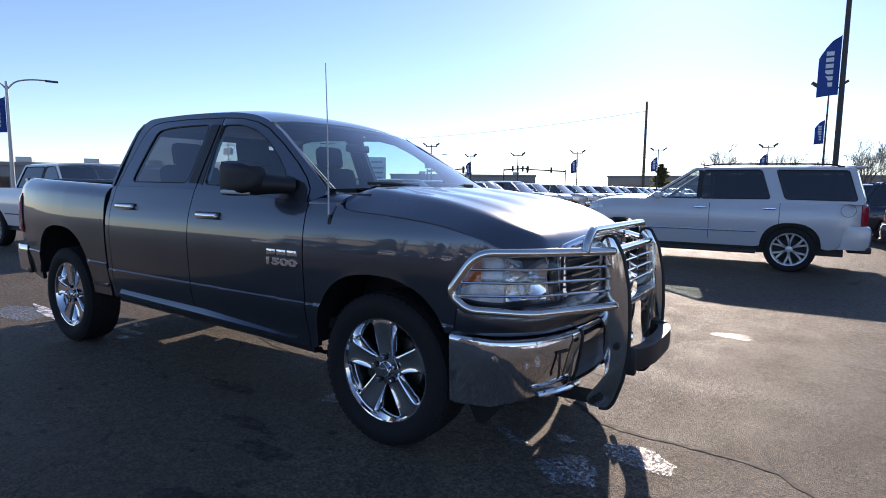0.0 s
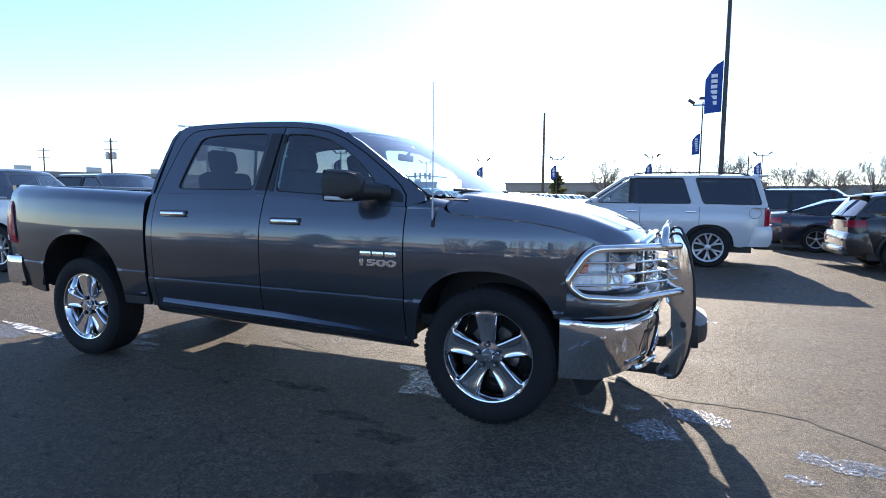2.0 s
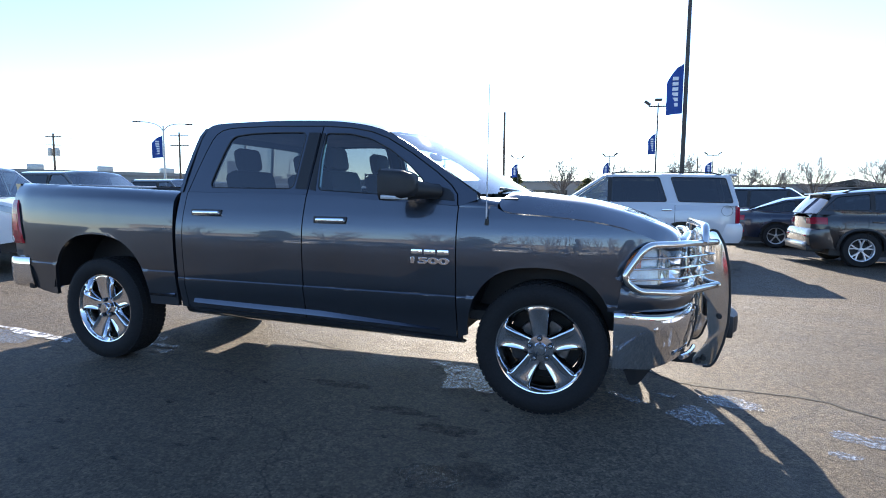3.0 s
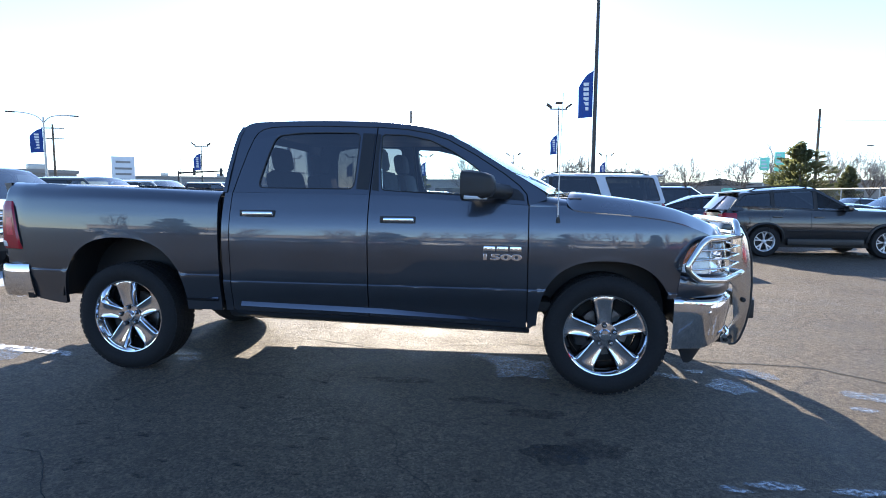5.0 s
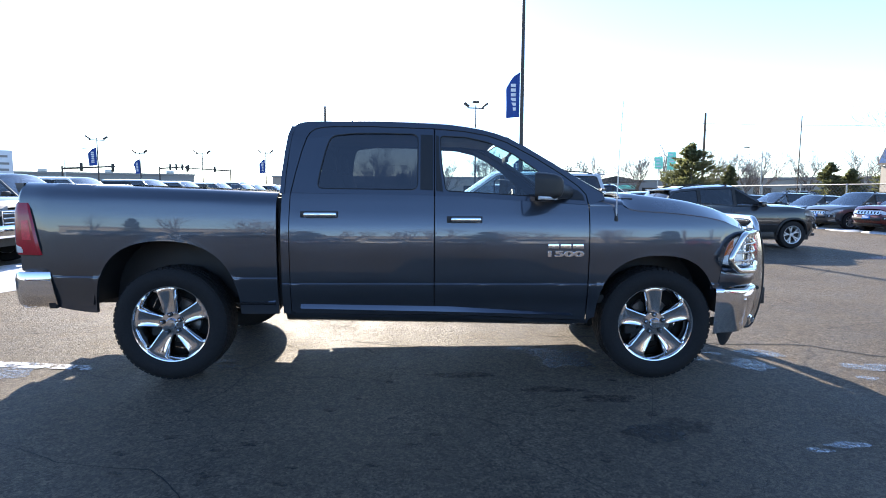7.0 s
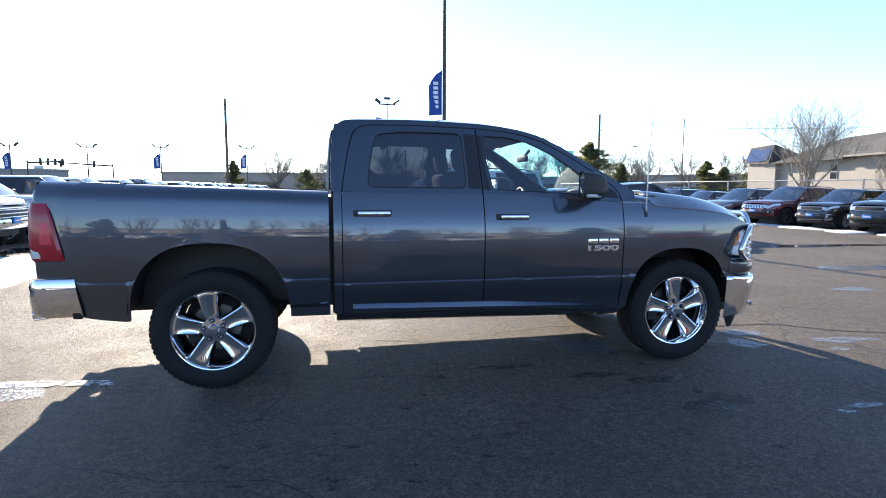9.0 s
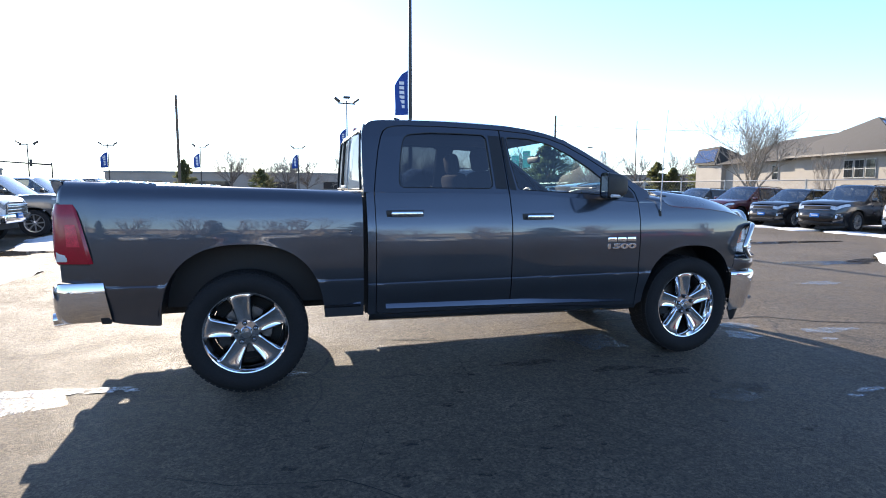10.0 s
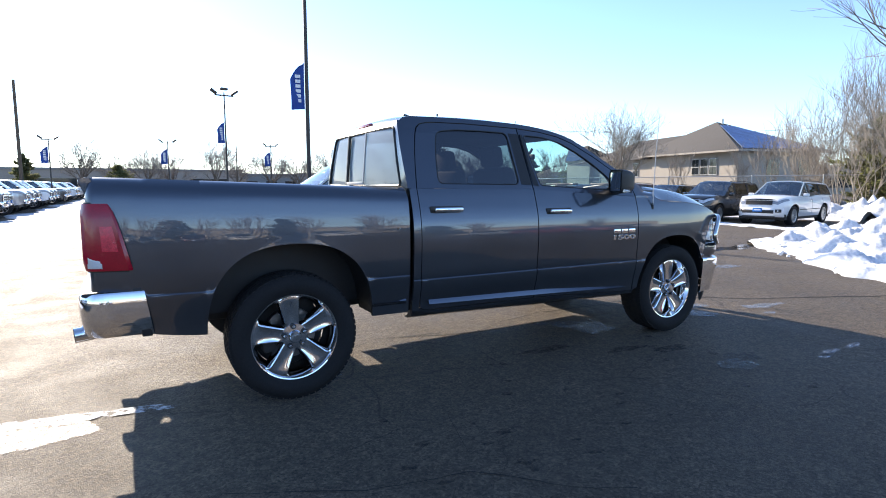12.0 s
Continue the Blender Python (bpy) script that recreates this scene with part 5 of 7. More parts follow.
def truck_wheel():
    """Chrome five-spoke wheel and all-season tyre, turned about y, outer face towards -y."""
    w = new("wheel")
    R = 0.418
    tyre = lathe([(0.272, -0.105), (0.284, -0.118), (0.306, -0.132), (0.335, -0.142), (0.37, -0.138), (0.395, -0.125), (0.408, -0.108), (0.412, -0.09), (0.412, 0.09), (0.408, 0.108), (0.395, 0.125), (0.35, 0.14), (0.306, 0.13), (0.272, 0.11)], 72)
    part("tyre", tyre, RUBBER, w)
    blocks = bmesh.new()
    for k in range(60):
        a = 6.2832 * k / 60
        for j, yc in enumerate((-0.098, -0.05, 0.0, 0.05, 0.098)):
            aa = a + (0.052 if j % 2 else 0)
            b = box(-0.016, 0.016, yc - 0.019, yc + 0.019, 0.402, 0.4155 - 0.004 * (abs(yc) > 0.09))
            merge_m = Matrix.Rotation(aa, 4, "Y")
            bmesh.ops.transform(b, matrix=merge_m, verts=b.verts)
            vs = {v: blocks.verts.new(v.co) for v in b.verts}
            for f in b.faces:
                blocks.faces.new([vs[v] for v in f.verts])
            b.free()
    part("tread", blocks, RUBBER, w)
    rim = lathe([(0.240, 0.11), (0.242, -0.01), (0.250, -0.055), (0.260, -0.084), (0.268, -0.100), (0.274, -0.1125), (0.290, -0.1175), (0.2945, -0.110), (0.284, -0.09), (0.272, -0.085)], 72)
    part("rim", rim, CHROME, w)
    for k in range(5):
        a = 6.2832 * k / 5
        rows = []
        for i in range(17):
            f = i / 16
            r = 0.046 + (0.272 - 0.046) * f
            half = 0.037 + 0.026 * f ** 1.2 + 0.030 * max(0, (f - 0.80) / 0.20) ** 2
            face = -0.084 - 0.018 * math.sin(min(1, f * 1.15) * 1.57) + 0.004 * max(0, f - 0.9) / 0.1
            side = 0.016 + 0.010 * f
            dish = 0.010 * max(0.0, math.sin(min(1, max(0, (f - 0.12) / 0.80)) * 3.1416)) ** 0.8
            row = [(-half - side, face + 0.075, r), (-half - side * 0.62, face + 0.020, r), (-half - 0.004, face + 0.003, r), (-half + 0.003, face, r)]
            row += [(half * g, face + dish * (1 - abs(g) ** 2.5), r) for g in (-0.72, -0.4, 0, 0.4, 0.72)]
            row += [(half - 0.003, face, r), (half + 0.004, face + 0.003, r), (half + side * 0.62, face + 0.020, r), (half + side, face + 0.075, r)]
            rows.append([(x, y, math.sqrt(max(z * z - x * x * (f > 0.9), 0.0)) if f > 0.9 else z) for x, y, z in row])
        part("spoke", moved(grid(rows), Matrix.Rotation(a, 4, "Y")), CHROME, w)
    hub = lathe([(0.092, -0.03), (0.090, -0.078), (0.082, -0.090), (0.060, -0.0925), (0.042, -0.094), (0.040, -0.112), (0.034, -0.120), (0.0, -0.122)], 40)
    part("hub", hub, CHROME, w)
    part("hub_cap_mark", prism([(-0.022, 0.012), (0.022, 0.012), (0.012, -0.004), (0.0, -0.022), (-0.012, -0.004)], lambda u, v: (u, -0.1222, v), (0, -0.002, 0)), STEEL, w)
    for k in range(5):
        a = 6.2832 * k / 5 + 1.5708
        nut = lathe([(0.0, -0.120), (0.008, -0.120), (0.011, -0.114), (0.011, -0.095)], 6)
        pocket = lathe([(0.018, -0.098), (0.017, -0.1055), (0.012, -0.1035), (0.0, -0.1035)], 16)
        m = Matrix.Translation((0.068 * math.cos(a), 0.0, 0.068 * math.sin(a)))
        part("wheel_nut", moved(nut, m), CHROME, w)
        part("nut_pocket", moved(pocket, Matrix.Translation((0.068 * math.cos(a), 0.0, 0.068 * math.sin(a)))), BLACK, w)
    disc = lathe([(0.05, 0.02), (0.165, 0.02), (0.17, 0.028), (0.17, 0.045), (0.05, 0.05)], 48)
    part("brake_disc", disc, BRAKE, w)
    cal = box(-0.20, -0.11, -0.02, 0.07, -0.09, 0.09, 0.02)
    part("brake_caliper", cal, DARKMETAL, w)
    back = lathe([(0.236, 0.10), (0.10, 0.10), (0.0, 0.10)], 40)
    part("wheel_back", back, DARKMETAL, w)
    return w


proto = truck_wheel()
proto.parent = truck
proto.matrix_basis = pose(0.0, -0.822, 0.417, 0, -8, 0)
for x, y, rz, spin in ((3.572, -0.822, 0, -4), (0.0, 0.822, 180, 0), (3.572, 0.822, 180, 10)):
    c = copy_thing(proto, pose(x, y, 0.417, 0, spin, rz))
    c.parent = truck


def underside():
    for s in (1, -1):
        for (xc, half, zh, h), low in ((REAR, 0.56), (FRONT, 0.50)):
            rows = []
            for k in range(25):
                a = math.pi * k / 24
                c, q = math.cos(a), math.sin(a)
                f = (abs(c) ** 2.5 + abs(q) ** 2.5) ** (-1 / 2.5)
                rows.append([(xc + (half + 0.015) * c * f, -s * y, max(zh + (h + 0.012) * q * f, low)) for y in (0.945, 0.62)])
            well = grid(rows)
            inner = [r[1] for r in rows]
            f = [well.verts.new((x, y, z)) for x, y, z in inner]
            well.faces.new(f)
            part("wheel_well", well, BLACK, truck)
        part("frame_rail", box(-1.0, 4.3, -s * 0.42 - 0.04, -s * 0.42 + 0.04, 0.48, 0.60, 0.01), DARKMETAL, truck)
        part("mud_shield", box(0.55, 0.58, -s * 0.92, -s * 0.62, 0.50, 0.95) if s < 0 else box(0.55, 0.58, -0.92, -0.62, 0.50, 0.95), BLACK, truck)
    part("rear_axle", tube([(0, -0.72, 0.42), (0, -0.15, 0.42), (0, 0, 0.42), (0, 0.15, 0.42), (0, 0.72, 0.42)], [0.045, 0.05, 0.15, 0.05, 0.045], 14), DARKMETAL, truck)
    part("front_axle", tube([(3.569, -0.72, 0.42), (3.569, 0.72, 0.42)], 0.035, 10), DARKMETAL, truck)
    part("exhaust_pipe", tube([(2.6, 0.2, 0.44), (1.2, 0.25, 0.46), (0.5, 0.5, 0.50), (-0.4, 0.62, 0.55), (-0.95, 0.62, 0.53)], 0.035, 10), DARKMETAL, truck)
    part("fuel_tank", box(0.55, 1.7, 0.42, 0.8, 0.46, 0.68, 0.05), DARKMETAL, truck)
    part("gearbox", box(2.2, 3.3, -0.22, 0.22, 0.42, 0.75, 0.06), DARKMETAL, truck)
    part("floor_pan", box(0.85, 3.2, -0.86, 0.86, 0.56, 0.62), DARKMETAL, truck)
    part("engine_shield", box(3.2, 4.25, -0.50, 0.50, 0.48, 0.55, 0.02), DARKMETAL, truck)


underside()


def letter_badge():
    """Two lines of raised chrome letters on the front door."""
    door = [o for o in truck.children if o.name.startswith("front_door")][0]
    for text, z, w in (("1500", 0.929, 0.262),):
        cu = bpy.data.curves.new("badge", "FONT")
        cu.body, cu.size, cu.extrude, cu.bevel_depth, cu.align_x = text, 0.055, 0.004, 0.0008, "LEFT"
        cu.offset = 0.0016
        ob = new("badge", cu)
        bpy.context.view_layer.update()
        me = bpy.data.meshes.new_from_object(ob.evaluated_get(bpy.context.evaluated_depsgraph_get()))
        bpy.data.objects.remove(ob)
        xs = [v.co.x for v in me.vertices]
        k = w / (max(xs) - min(xs))
        bm = bmesh.new()
        bm.from_mesh(me)
        bmesh.ops.transform(bm, matrix=Matrix.Translation((2.737, -1.0055, z)) @ Matrix.Rotation(radians(90), 4, "X") @ Matrix.Diagonal((k, 1, 1, 1)) @ Matrix.Translation((-min(xs), 0, 0)), verts=bm.verts)
        part("number_badge", bm, CHROME, door, "raised chrome model number")
    for k in range(3):
        x = 2.737 + 0.089 * k
        bm = prism([(x, 0.983), (x + 0.082, 0.983), (x + 0.078, 1.02), (x + 0.004, 1.02)], lambda u, v: (u, -1.0045, v), (0, -0.005, 0), 0.0015)
        part("maker_badge", bm, CHROME, door, "chrome maker's mark drawn as plain bars")


letter_badge()


def aerial():
    a = part("aerial", tube([(3.232, -0.985, 1.225), (3.231, -0.985, 1.30), (3.236, -0.992, 1.7), (3.244, -1.010, 2.03)], [0.006, 0.0048, 0.0036, 0.0026], 6), WHITELENS, truck, "thin whip aerial on the fender")
    part("aerial_base", lathe([(0.019, 0.0), (0.017, 0.010), (0.009, 0.036), (0.007, 0.050), (0.0, 0.052)], 14, axis="z"), BLACK, a)
    a.children[0].matrix_basis = pose(3.233, -0.972, 1.188, 14, 0, 0)


aerial()

# ---- other vehicles ----
def road_wheel(R, width, rim_mat, spokes=10, rim_r=None, split=False):
    """A cast wheel with its tyre; outer face towards -y."""
    w = new("wheel")
    rr = rim_r or R * 0.66
    h = width / 2
    part("tyre", lathe([(rr, -h * 0.86), (rr * 1.08, -h), (R * 0.93, -h * 0.98), (R * 0.985, -h * 0.8), (R, -h * 0.6), (R, h * 0.6), (R * 0.93, h), (rr, h * 0.86)], 40), RUBBER, w)
    part("rim", lathe([(rr * 0.93, h * 0.5), (rr * 0.9, -h * 0.4), (rr * 0.94, -h * 0.85), (rr * 1.02, -h * 0.9), (rr * 1.02, -h * 0.8)], 40), rim_mat, w)
    bm = bmesh.new()
    for k in range(spokes):
        a = 6.2832 * k / spokes
        for side in ((-1, 1) if split else (0,)):
            rows = []
            for f in (0, 0.35, 0.7, 1.0):
                r = rr * (0.16 + 0.78 * f)
                half = rr * (0.075 + 0.02 * f) * (0.85 if split else 1)
                d = -h * (0.62 + 0.1 * f)
                o = side * rr * 0.27 * max(0, f - 0.2) ** 1.2
                rows.append([(o - half, d + 0.03, r), (o - half * 0.7, d, r), (o + half * 0.7, d, r), (o + half, d + 0.03, r)])
            b = grid(rows)
            merge(bm, moved(b, Matrix.Rotation(a, 4, "Y")))
    merge(bm, lathe([(rr * 0.2, -h * 0.4), (rr * 0.2, -h * 0.7), (rr * 0.12, -h * 0.76), (0, -h * 0.77)], 20))
    part("spokes", bm, rim_mat, w)
    part("brake_disc", lathe([(0, 0.0), (rr * 0.62, 0.0), (rr * 0.62, 0.03), (rr * 0.92, h * 0.4), (0, h * 0.4)], 24), DARKMETAL, w)
    return w


def vehicle(name, paint, wb, front, rear, half, R, top, roof, zs, label, category="car", rim=None, spokes=10, bed=None, rails=False, arch_trim=False, face="suv", mirror_mat=None, glass_mat=None, black=9, cuts=None, fall=0.0, lamp=0.26, boards=False, rim_r=None, posts=None, split=False, slots=0, rake=0.17):
    """A car built round its axles. top: (x, z) of the body's upper edge from tail to nose; roof: x of the screen foot, screen top,
    back-window top and foot; zs: sill, belt and roof heights. x runs forward from the rear axle."""
    v = new(name)
    tagged(v, label, category)
    sillz, beltz, roofz = zs
    x0, x1 = -rear, wb + front
    upper = curve(top)
    shape = curve([(0, half * 0.93), (0.25, half * 0.975), (0.55, half), (0.8, half * 0.985), (1.0, half * 0.93)])
    ra = R * 1.16

    def width(x, z):
        k = (z - sillz) / (beltz - sillz)
        w = shape(min(max(k, 0), 1))
        d = min(x - x0, x1 - x)
        run = 0.55 if face == "pickup" or x < wb / 2 else 0.85
        return w - (half * 0.32 * (1 - min(d / run, 1)) ** 2.4)

    def bottom(x):
        zz = sillz
        for xc in (0, wb):
            u = abs(x - xc) / ra
            if u < 1:
                zz = max(zz, R + ra * (1 - u ** 2.4) ** (1 / 2.4))
        d = min(x - x0, x1 - x)
        return max(zz, sillz + 0.10 * (1 - min(d / 0.5, 1)))

    xs = set(lin(x0, x1, 46))
    for xc in (0, wb):
        xs |= {xc - ra * math.cos(math.pi * k / 20) * 0.999 for k in range(21)}
    xs |= {x0 + 0.5 * (k / 8) ** 2 for k in range(9)} | {x1 - 0.5 * (k / 8) ** 2 for k in range(9)}
    xs = [x for x in sorted(xs) if x0 <= x <= x1]
    bm = bmesh.new()
    for s in (1, -1):
        rows = []
        for x in xs:
            b, t = bottom(x), upper(x)
            b = min(b, t - 0.05)
            rows.append([(x, -s * width(x, z), z) for z in lin(b, t, 13)])
        grid(rows, bm)
    deck = []
    for x in xs:
        w, t = width(x, upper(x)), upper(x)
        deck.append([(x, w * u, t + (0.035 if bed is not None else 0.06) * (1 - abs(u) ** 3)) for u in lin(-1, 1, 17)])
    keep_deck = [r for r in deck if r[0][0] > roof[0] - 0.06]
    grid(keep_deck, bm)
    back_deck = [r for r in deck if r[0][0] < roof[3] + 0.06]
    if bed is None and len(back_deck) > 1:
        grid(back_deck, bm)
    for x, s in ((x0, -1), (x1, 1)):
        b, t = bottom(x), upper(x)
        grid([[(x + s * 0.03 * (1 - u * u), width(x, z) * u, z) for u in lin(-1, 1, 9)] for z in lin(b, t, 9)], bm)
    bmesh.ops.remove_doubles(bm, verts=bm.verts, dist=0.0005)
    body = part("body", bm, paint, v)
    if bed is not None:
        part("bed_liner", box(x0 + 0.06, bed, -half * 0.86, half * 0.86, beltz - 0.5, beltz - 0.46), BLACK, v)
        part("bed_wall", box(bed - 0.04, bed, -half * 0.9, half * 0.9, sillz + 0.1, beltz), paint, v)
        part("tailgate", box(x0 - 0.02, x0 + 0.05, -half * 0.8, half * 0.8, beltz - 0.55, beltz + 0.01, 0.01), paint, v)
    part("underbody", box(x0 + 0.3, x1 - 0.3, -half * 0.88, half * 0.88, sillz - 0.11, sillz + 0.10), DARKMETAL, v)
    if boards:
        for s in (1, -1):
            part("running_board", box(ra + 0.05, wb - ra - 0.05, min(-s * half * 0.8, -s * half * 1.0), max(-s * half * 0.8, -s * half * 1.0), sillz - 0.13, sillz - 0.06, 0.015), BLACK, v)

    # upper cabin
    xf, xt, xr, xb = roof
    wt = half * 0.93

    def lean(z):
        return wt - (wt - half * 0.72) * (z - beltz) / (roofz - beltz) - 0.006
    gl = glass_mat or TINT

    def dip(x):
        return fall * min(1, max(0, (xt - x) / (xt - xr))) ** 2
    for s in (1, -1):
        def to3(u, w, s=s):
            return (u, -s * lean(w), w)
        zb = lambda x: upper(x) - 0.01
        re = roofz - 0.05
        rb = re - fall
        outline = [(xb, zb(xb)), (xr, rb), (xr + (xt - xr) * 0.4, re - fall * 0.36), (xt, re), (xf, zb(xf))]
        mid = (xf + xb) / 2
        outline += [(mid, zb(mid))]
        out = rounded(outline[:5], 0.07) + [(mid, zb(mid))]
        zl, zh = beltz + 0.035, roofz - 0.10
        fb = lambda z: xb + (xr - xb) * (z - beltz) / (re - beltz) + 0.10
        ff = lambda z: xf + (xt - xf) * (z - beltz) / (re - beltz) - 0.09
        cuts = cuts or ((0.36, 0.70) if bed is None else (0.48,))
        marks = [None, *sorted(xb + (xf - xb) * (c + 0.02) for c in cuts), None]
        holes = []
        for a, b in zip(marks, marks[1:]):
            ha, sa = (posts or {}).get(marks.index(a), (0.035, 0)) if a is not None else (0, 0)
            hb, sb = (posts or {}).get(marks.index(b), (0.035, 0)) if b is not None else (0, 0)
            lo = (fb(zl), fb(zh)) if a is None else (a + ha - sa, a + ha + sa)
            hi = (ff(zl), ff(zh)) if b is None else (b - hb - sb, b - hb + sb)
            za, zc = max(zl, upper(lo[0]) + 0.03), max(zl, upper(hi[0]) + 0.03)
            holes.append(rounded([(lo[0], za), (lo[1], zh - dip(lo[1])), (hi[1], zh - dip(hi[1])), (hi[0], zc)], 0.05))
        part("cabin_frame", plate(out, holes, to3, (0, 0.03 * s, 0)), paint, v)
        for c in marks[1:-1][-black:]:
            part("pillar_cover", plate([(c - 0.03, zl), (c - 0.03, zh), (c + 0.03, zh), (c + 0.03, zl)], [], lambda u, w: (u, -s * (lean(w) + 0.002), w), (0, 0.008 * s, 0)), BLACK, v)
        for hl in holes:
            part("side_window", plate(hl, [], lambda u, w: (u, -s * (lean(w) - 0.008), w), (0, 0.004 * s, 0)), gl if hl is not holes[-1] else SHIELD, v)
            part("window_trim", tube([(u, -s * (lean(w) + 0.001), w) for u, w in hl], 0.009, 5, close=True), BLACK, v)
        for k, c in enumerate(((0.44, 0.76) if bed is None else (0.40, 0.88))):
            xh = xb + (xf - xb) * c - 0.28
            yh = -s * (width(xh, beltz - 0.12) + 0.012)
            part("door_handle", box(xh, xh + 0.2, yh - 0.015, yh + 0.015, beltz - 0.14, beltz - 0.105, 0.008), CHROME if paint in (WHITE, SHADEWHITE) else paint, v)
            part("door_seam", tube([(xh - 0.06, -s * (width(xh, z)), z) for z in lin(sillz + 0.1, beltz - 0.02, 9)], 0.005, 4), BLACK, v)
        xm = xf - 0.30
        part("door_mirror", box(xm - 0.05, xm + 0.08, min(-s * half * 0.97, -s * (half + 0.17)), max(-s * half * 0.97, -s * (half + 0.17)), beltz + 0.02, beltz + 0.16, 0.035), mirror_mat or paint, v)
        part("side_strip", tube([(x, -s * (width(x, sillz + 0.27) + 0.004), sillz + 0.27) for x in lin(ra + 0.06, wb - ra - 0.06, 8)], 0.014, 6), CHROME if paint in (WHITE, SHADEWHITE) and face == "suv" else BLACK, v)
        if arch_trim:
            for xc in (0, wb):
                pts = []
                for k in range(19):
                    a = math.pi * k / 18
                    c, q = math.cos(a), math.sin(a)
                    f = (abs(c) ** 2.4 + abs(q) ** 2.4) ** (-1 / 2.4)
                    z = R + ra * q * f
                    pts.append((xc + ra * c * f, -s * (width(xc + ra * c * f, z) + 0.002), z))
                part("arch_trim", tube(pts, 0.035, 6), BLACK, v)
        for xc in (0, wb):
            rows = []
            for k in range(17):
                a = math.pi * k / 16
                c, q = math.cos(a), math.sin(a)
                f = (abs(c) ** 2.4 + abs(q) ** 2.4) ** (-1 / 2.4)
                rows.append([(xc + ra * 1.01 * c * f, -s * y, R + ra * 1.01 * q * f) for y in (half * 0.95, half * 0.6)])
            part("wheel_well", grid(rows), BLACK, v)
        # lamps
        zt = upper(x1 - 0.1)
        hl = []
        for x in lin(x1 - 0.48, x1 - 0.01, 9):
            f = (x - x1 + 0.48) / 0.47
            z1 = min(upper(x) - 0.05, zt + 0.0)
            hl.append([(x + 0.012, -s * (width(x, z) + 0.012), z) for z in lin(z1 - 0.07 - 0.05 * f, z1, 4)])
        xa, wa = x1 + 0.035, width(x1, zt)
        hl.append([(xa, -s * wa * 0.72, z) for z in lin(zt - 0.17, zt - 0.05, 4)])
        part("head_lamp", shell(hl, (-0.02, 0.02 * s, 0)), CLEARLAMP if face == "suv" else HEADLENS, v)
        fg = lathe([(0, -0.01), (0.035, 0), (0.04, 0.03)], 14, axis="x")
        part("fog_lamp", moved(fg, pose(x1 + (0.015 if face == "pickup" else -0.015), -s * half * (0.55 if face == "pickup" else 0.70), sillz + 0.24, 0, 180, 0)), WHITELENS, v)
        zl0, zl1 = (beltz - 0.42, beltz + 0.03) if face in ("suv", "pickup") else (beltz - 0.19, beltz - 0.05)
        tl = []
        for x in lin(x0 + lamp, x0, 8):
            tl.append([(x - 0.010, -s * (width(x, z) + 0.012), z) for z in lin(zl0, min(zl1, upper(x) - 0.02), 4)])
        tl.append([(x0 - 0.03, -s * width(x0, z) * 0.72, z) for z in lin(zl0, min(zl1, upper(x0) - 0.02), 4)])
        part("tail_lamp", shell(tl, (0.02, 0.02 * s, 0)), RED, v)
        if rails and bed is None and s == 1:
            part("roof_spoiler", box(xr - 0.15, xr + 0.12, -half * 0.64, half * 0.64, roofz - fall - 0.052, roofz - fall - 0.018, 0.012), paint, v)
        if rails:
            part("roof_rail", tube([(xt - 0.12, -s * half * 0.62, roofz - 0.02), (xt - 0.32, -s * half * 0.63, roofz + 0.008), *((x, -s * half * 0.63, roofz + 0.012 - dip(x)) for x in lin(xt - 0.6, xr + 0.6, 5)), (xr + 0.35, -s * half * 0.63, roofz + 0.005 - dip(xr + 0.35)), (xr + 0.15, -s * half * 0.62, roofz - fall - 0.03)], 0.016, 6), BLACK, v)
    rows = []
    for x in [xr - 0.03, *lin(xr + 0.02, xt - 0.02, 12), xt + 0.03]:
        rows.append([(x, lean(roofz - 0.05 - dip(x)) * u * (1 if xr < x < xt else 0.97), roofz - dip(x) - 0.053 + 0.055 * (1 - abs(u) ** 3) - (0.02 if not xr < x < xt else 0)) for u in lin(-1, 1, 15)])
    part("roof", shell(rows, (0, 0, -0.03)), paint, v)
    for nm, xa, xc, mat in (("windscreen", xf, xt, SHIELD), ("rear_window", xb, xr, gl)):
        sg = 1 if nm == "windscreen" else -1
        rows = []
        za = upper(xa)
        for k in range(7):
            f = k / 6
            z = za + 0.01 + (roofz - 0.05 - (fall if sg < 0 else 0) - za) * f
            rows.append([(xa + (xc - xa) * f + sg * 0.09 * (1 - u * u) * (1 - f * 0.6), lean(max(z, beltz)) * u * 0.985, z + 0.04 * (1 - u * u) * f) for u in lin(-1, 1, 11)])
        part(nm, grid(rows), mat, v)
    part("cabin_tub", box(xb + 0.25, xf - 0.1, -half * 0.8, half * 0.8, sillz + 0.1, beltz - 0.12), TRIM, v)
    for k, xs_ in enumerate((xf - 1.35, xf - 2.2)):
        if xs_ > xb + 0.3:
            for s in (1, -1):
                part("seat", box(xs_, xs_ + 0.16, s * half * 0.42 - 0.22, s * half * 0.42 + 0.22, beltz - 0.3, beltz + 0.24, 0.05), SEAT, v)
    # face
    zt = upper(x1 - 0.02)
    gx = x1 + 0.03
    gw = half * 0.62 if face == "pickup" else half * 0.50
    gz0, gz1 = (zt - 0.40, zt - 0.06) if face == "pickup" else (zt - 0.17, zt - 0.03)
    g = part("grille", box(gx - 0.02, gx + 0.012, -gw, gw, gz0, gz1, 0.012), BLACK, v)
    for k in range(slots):
        yc, hw = gw * (2 * (k + 0.5) / slots - 1), gw * 0.74 / slots
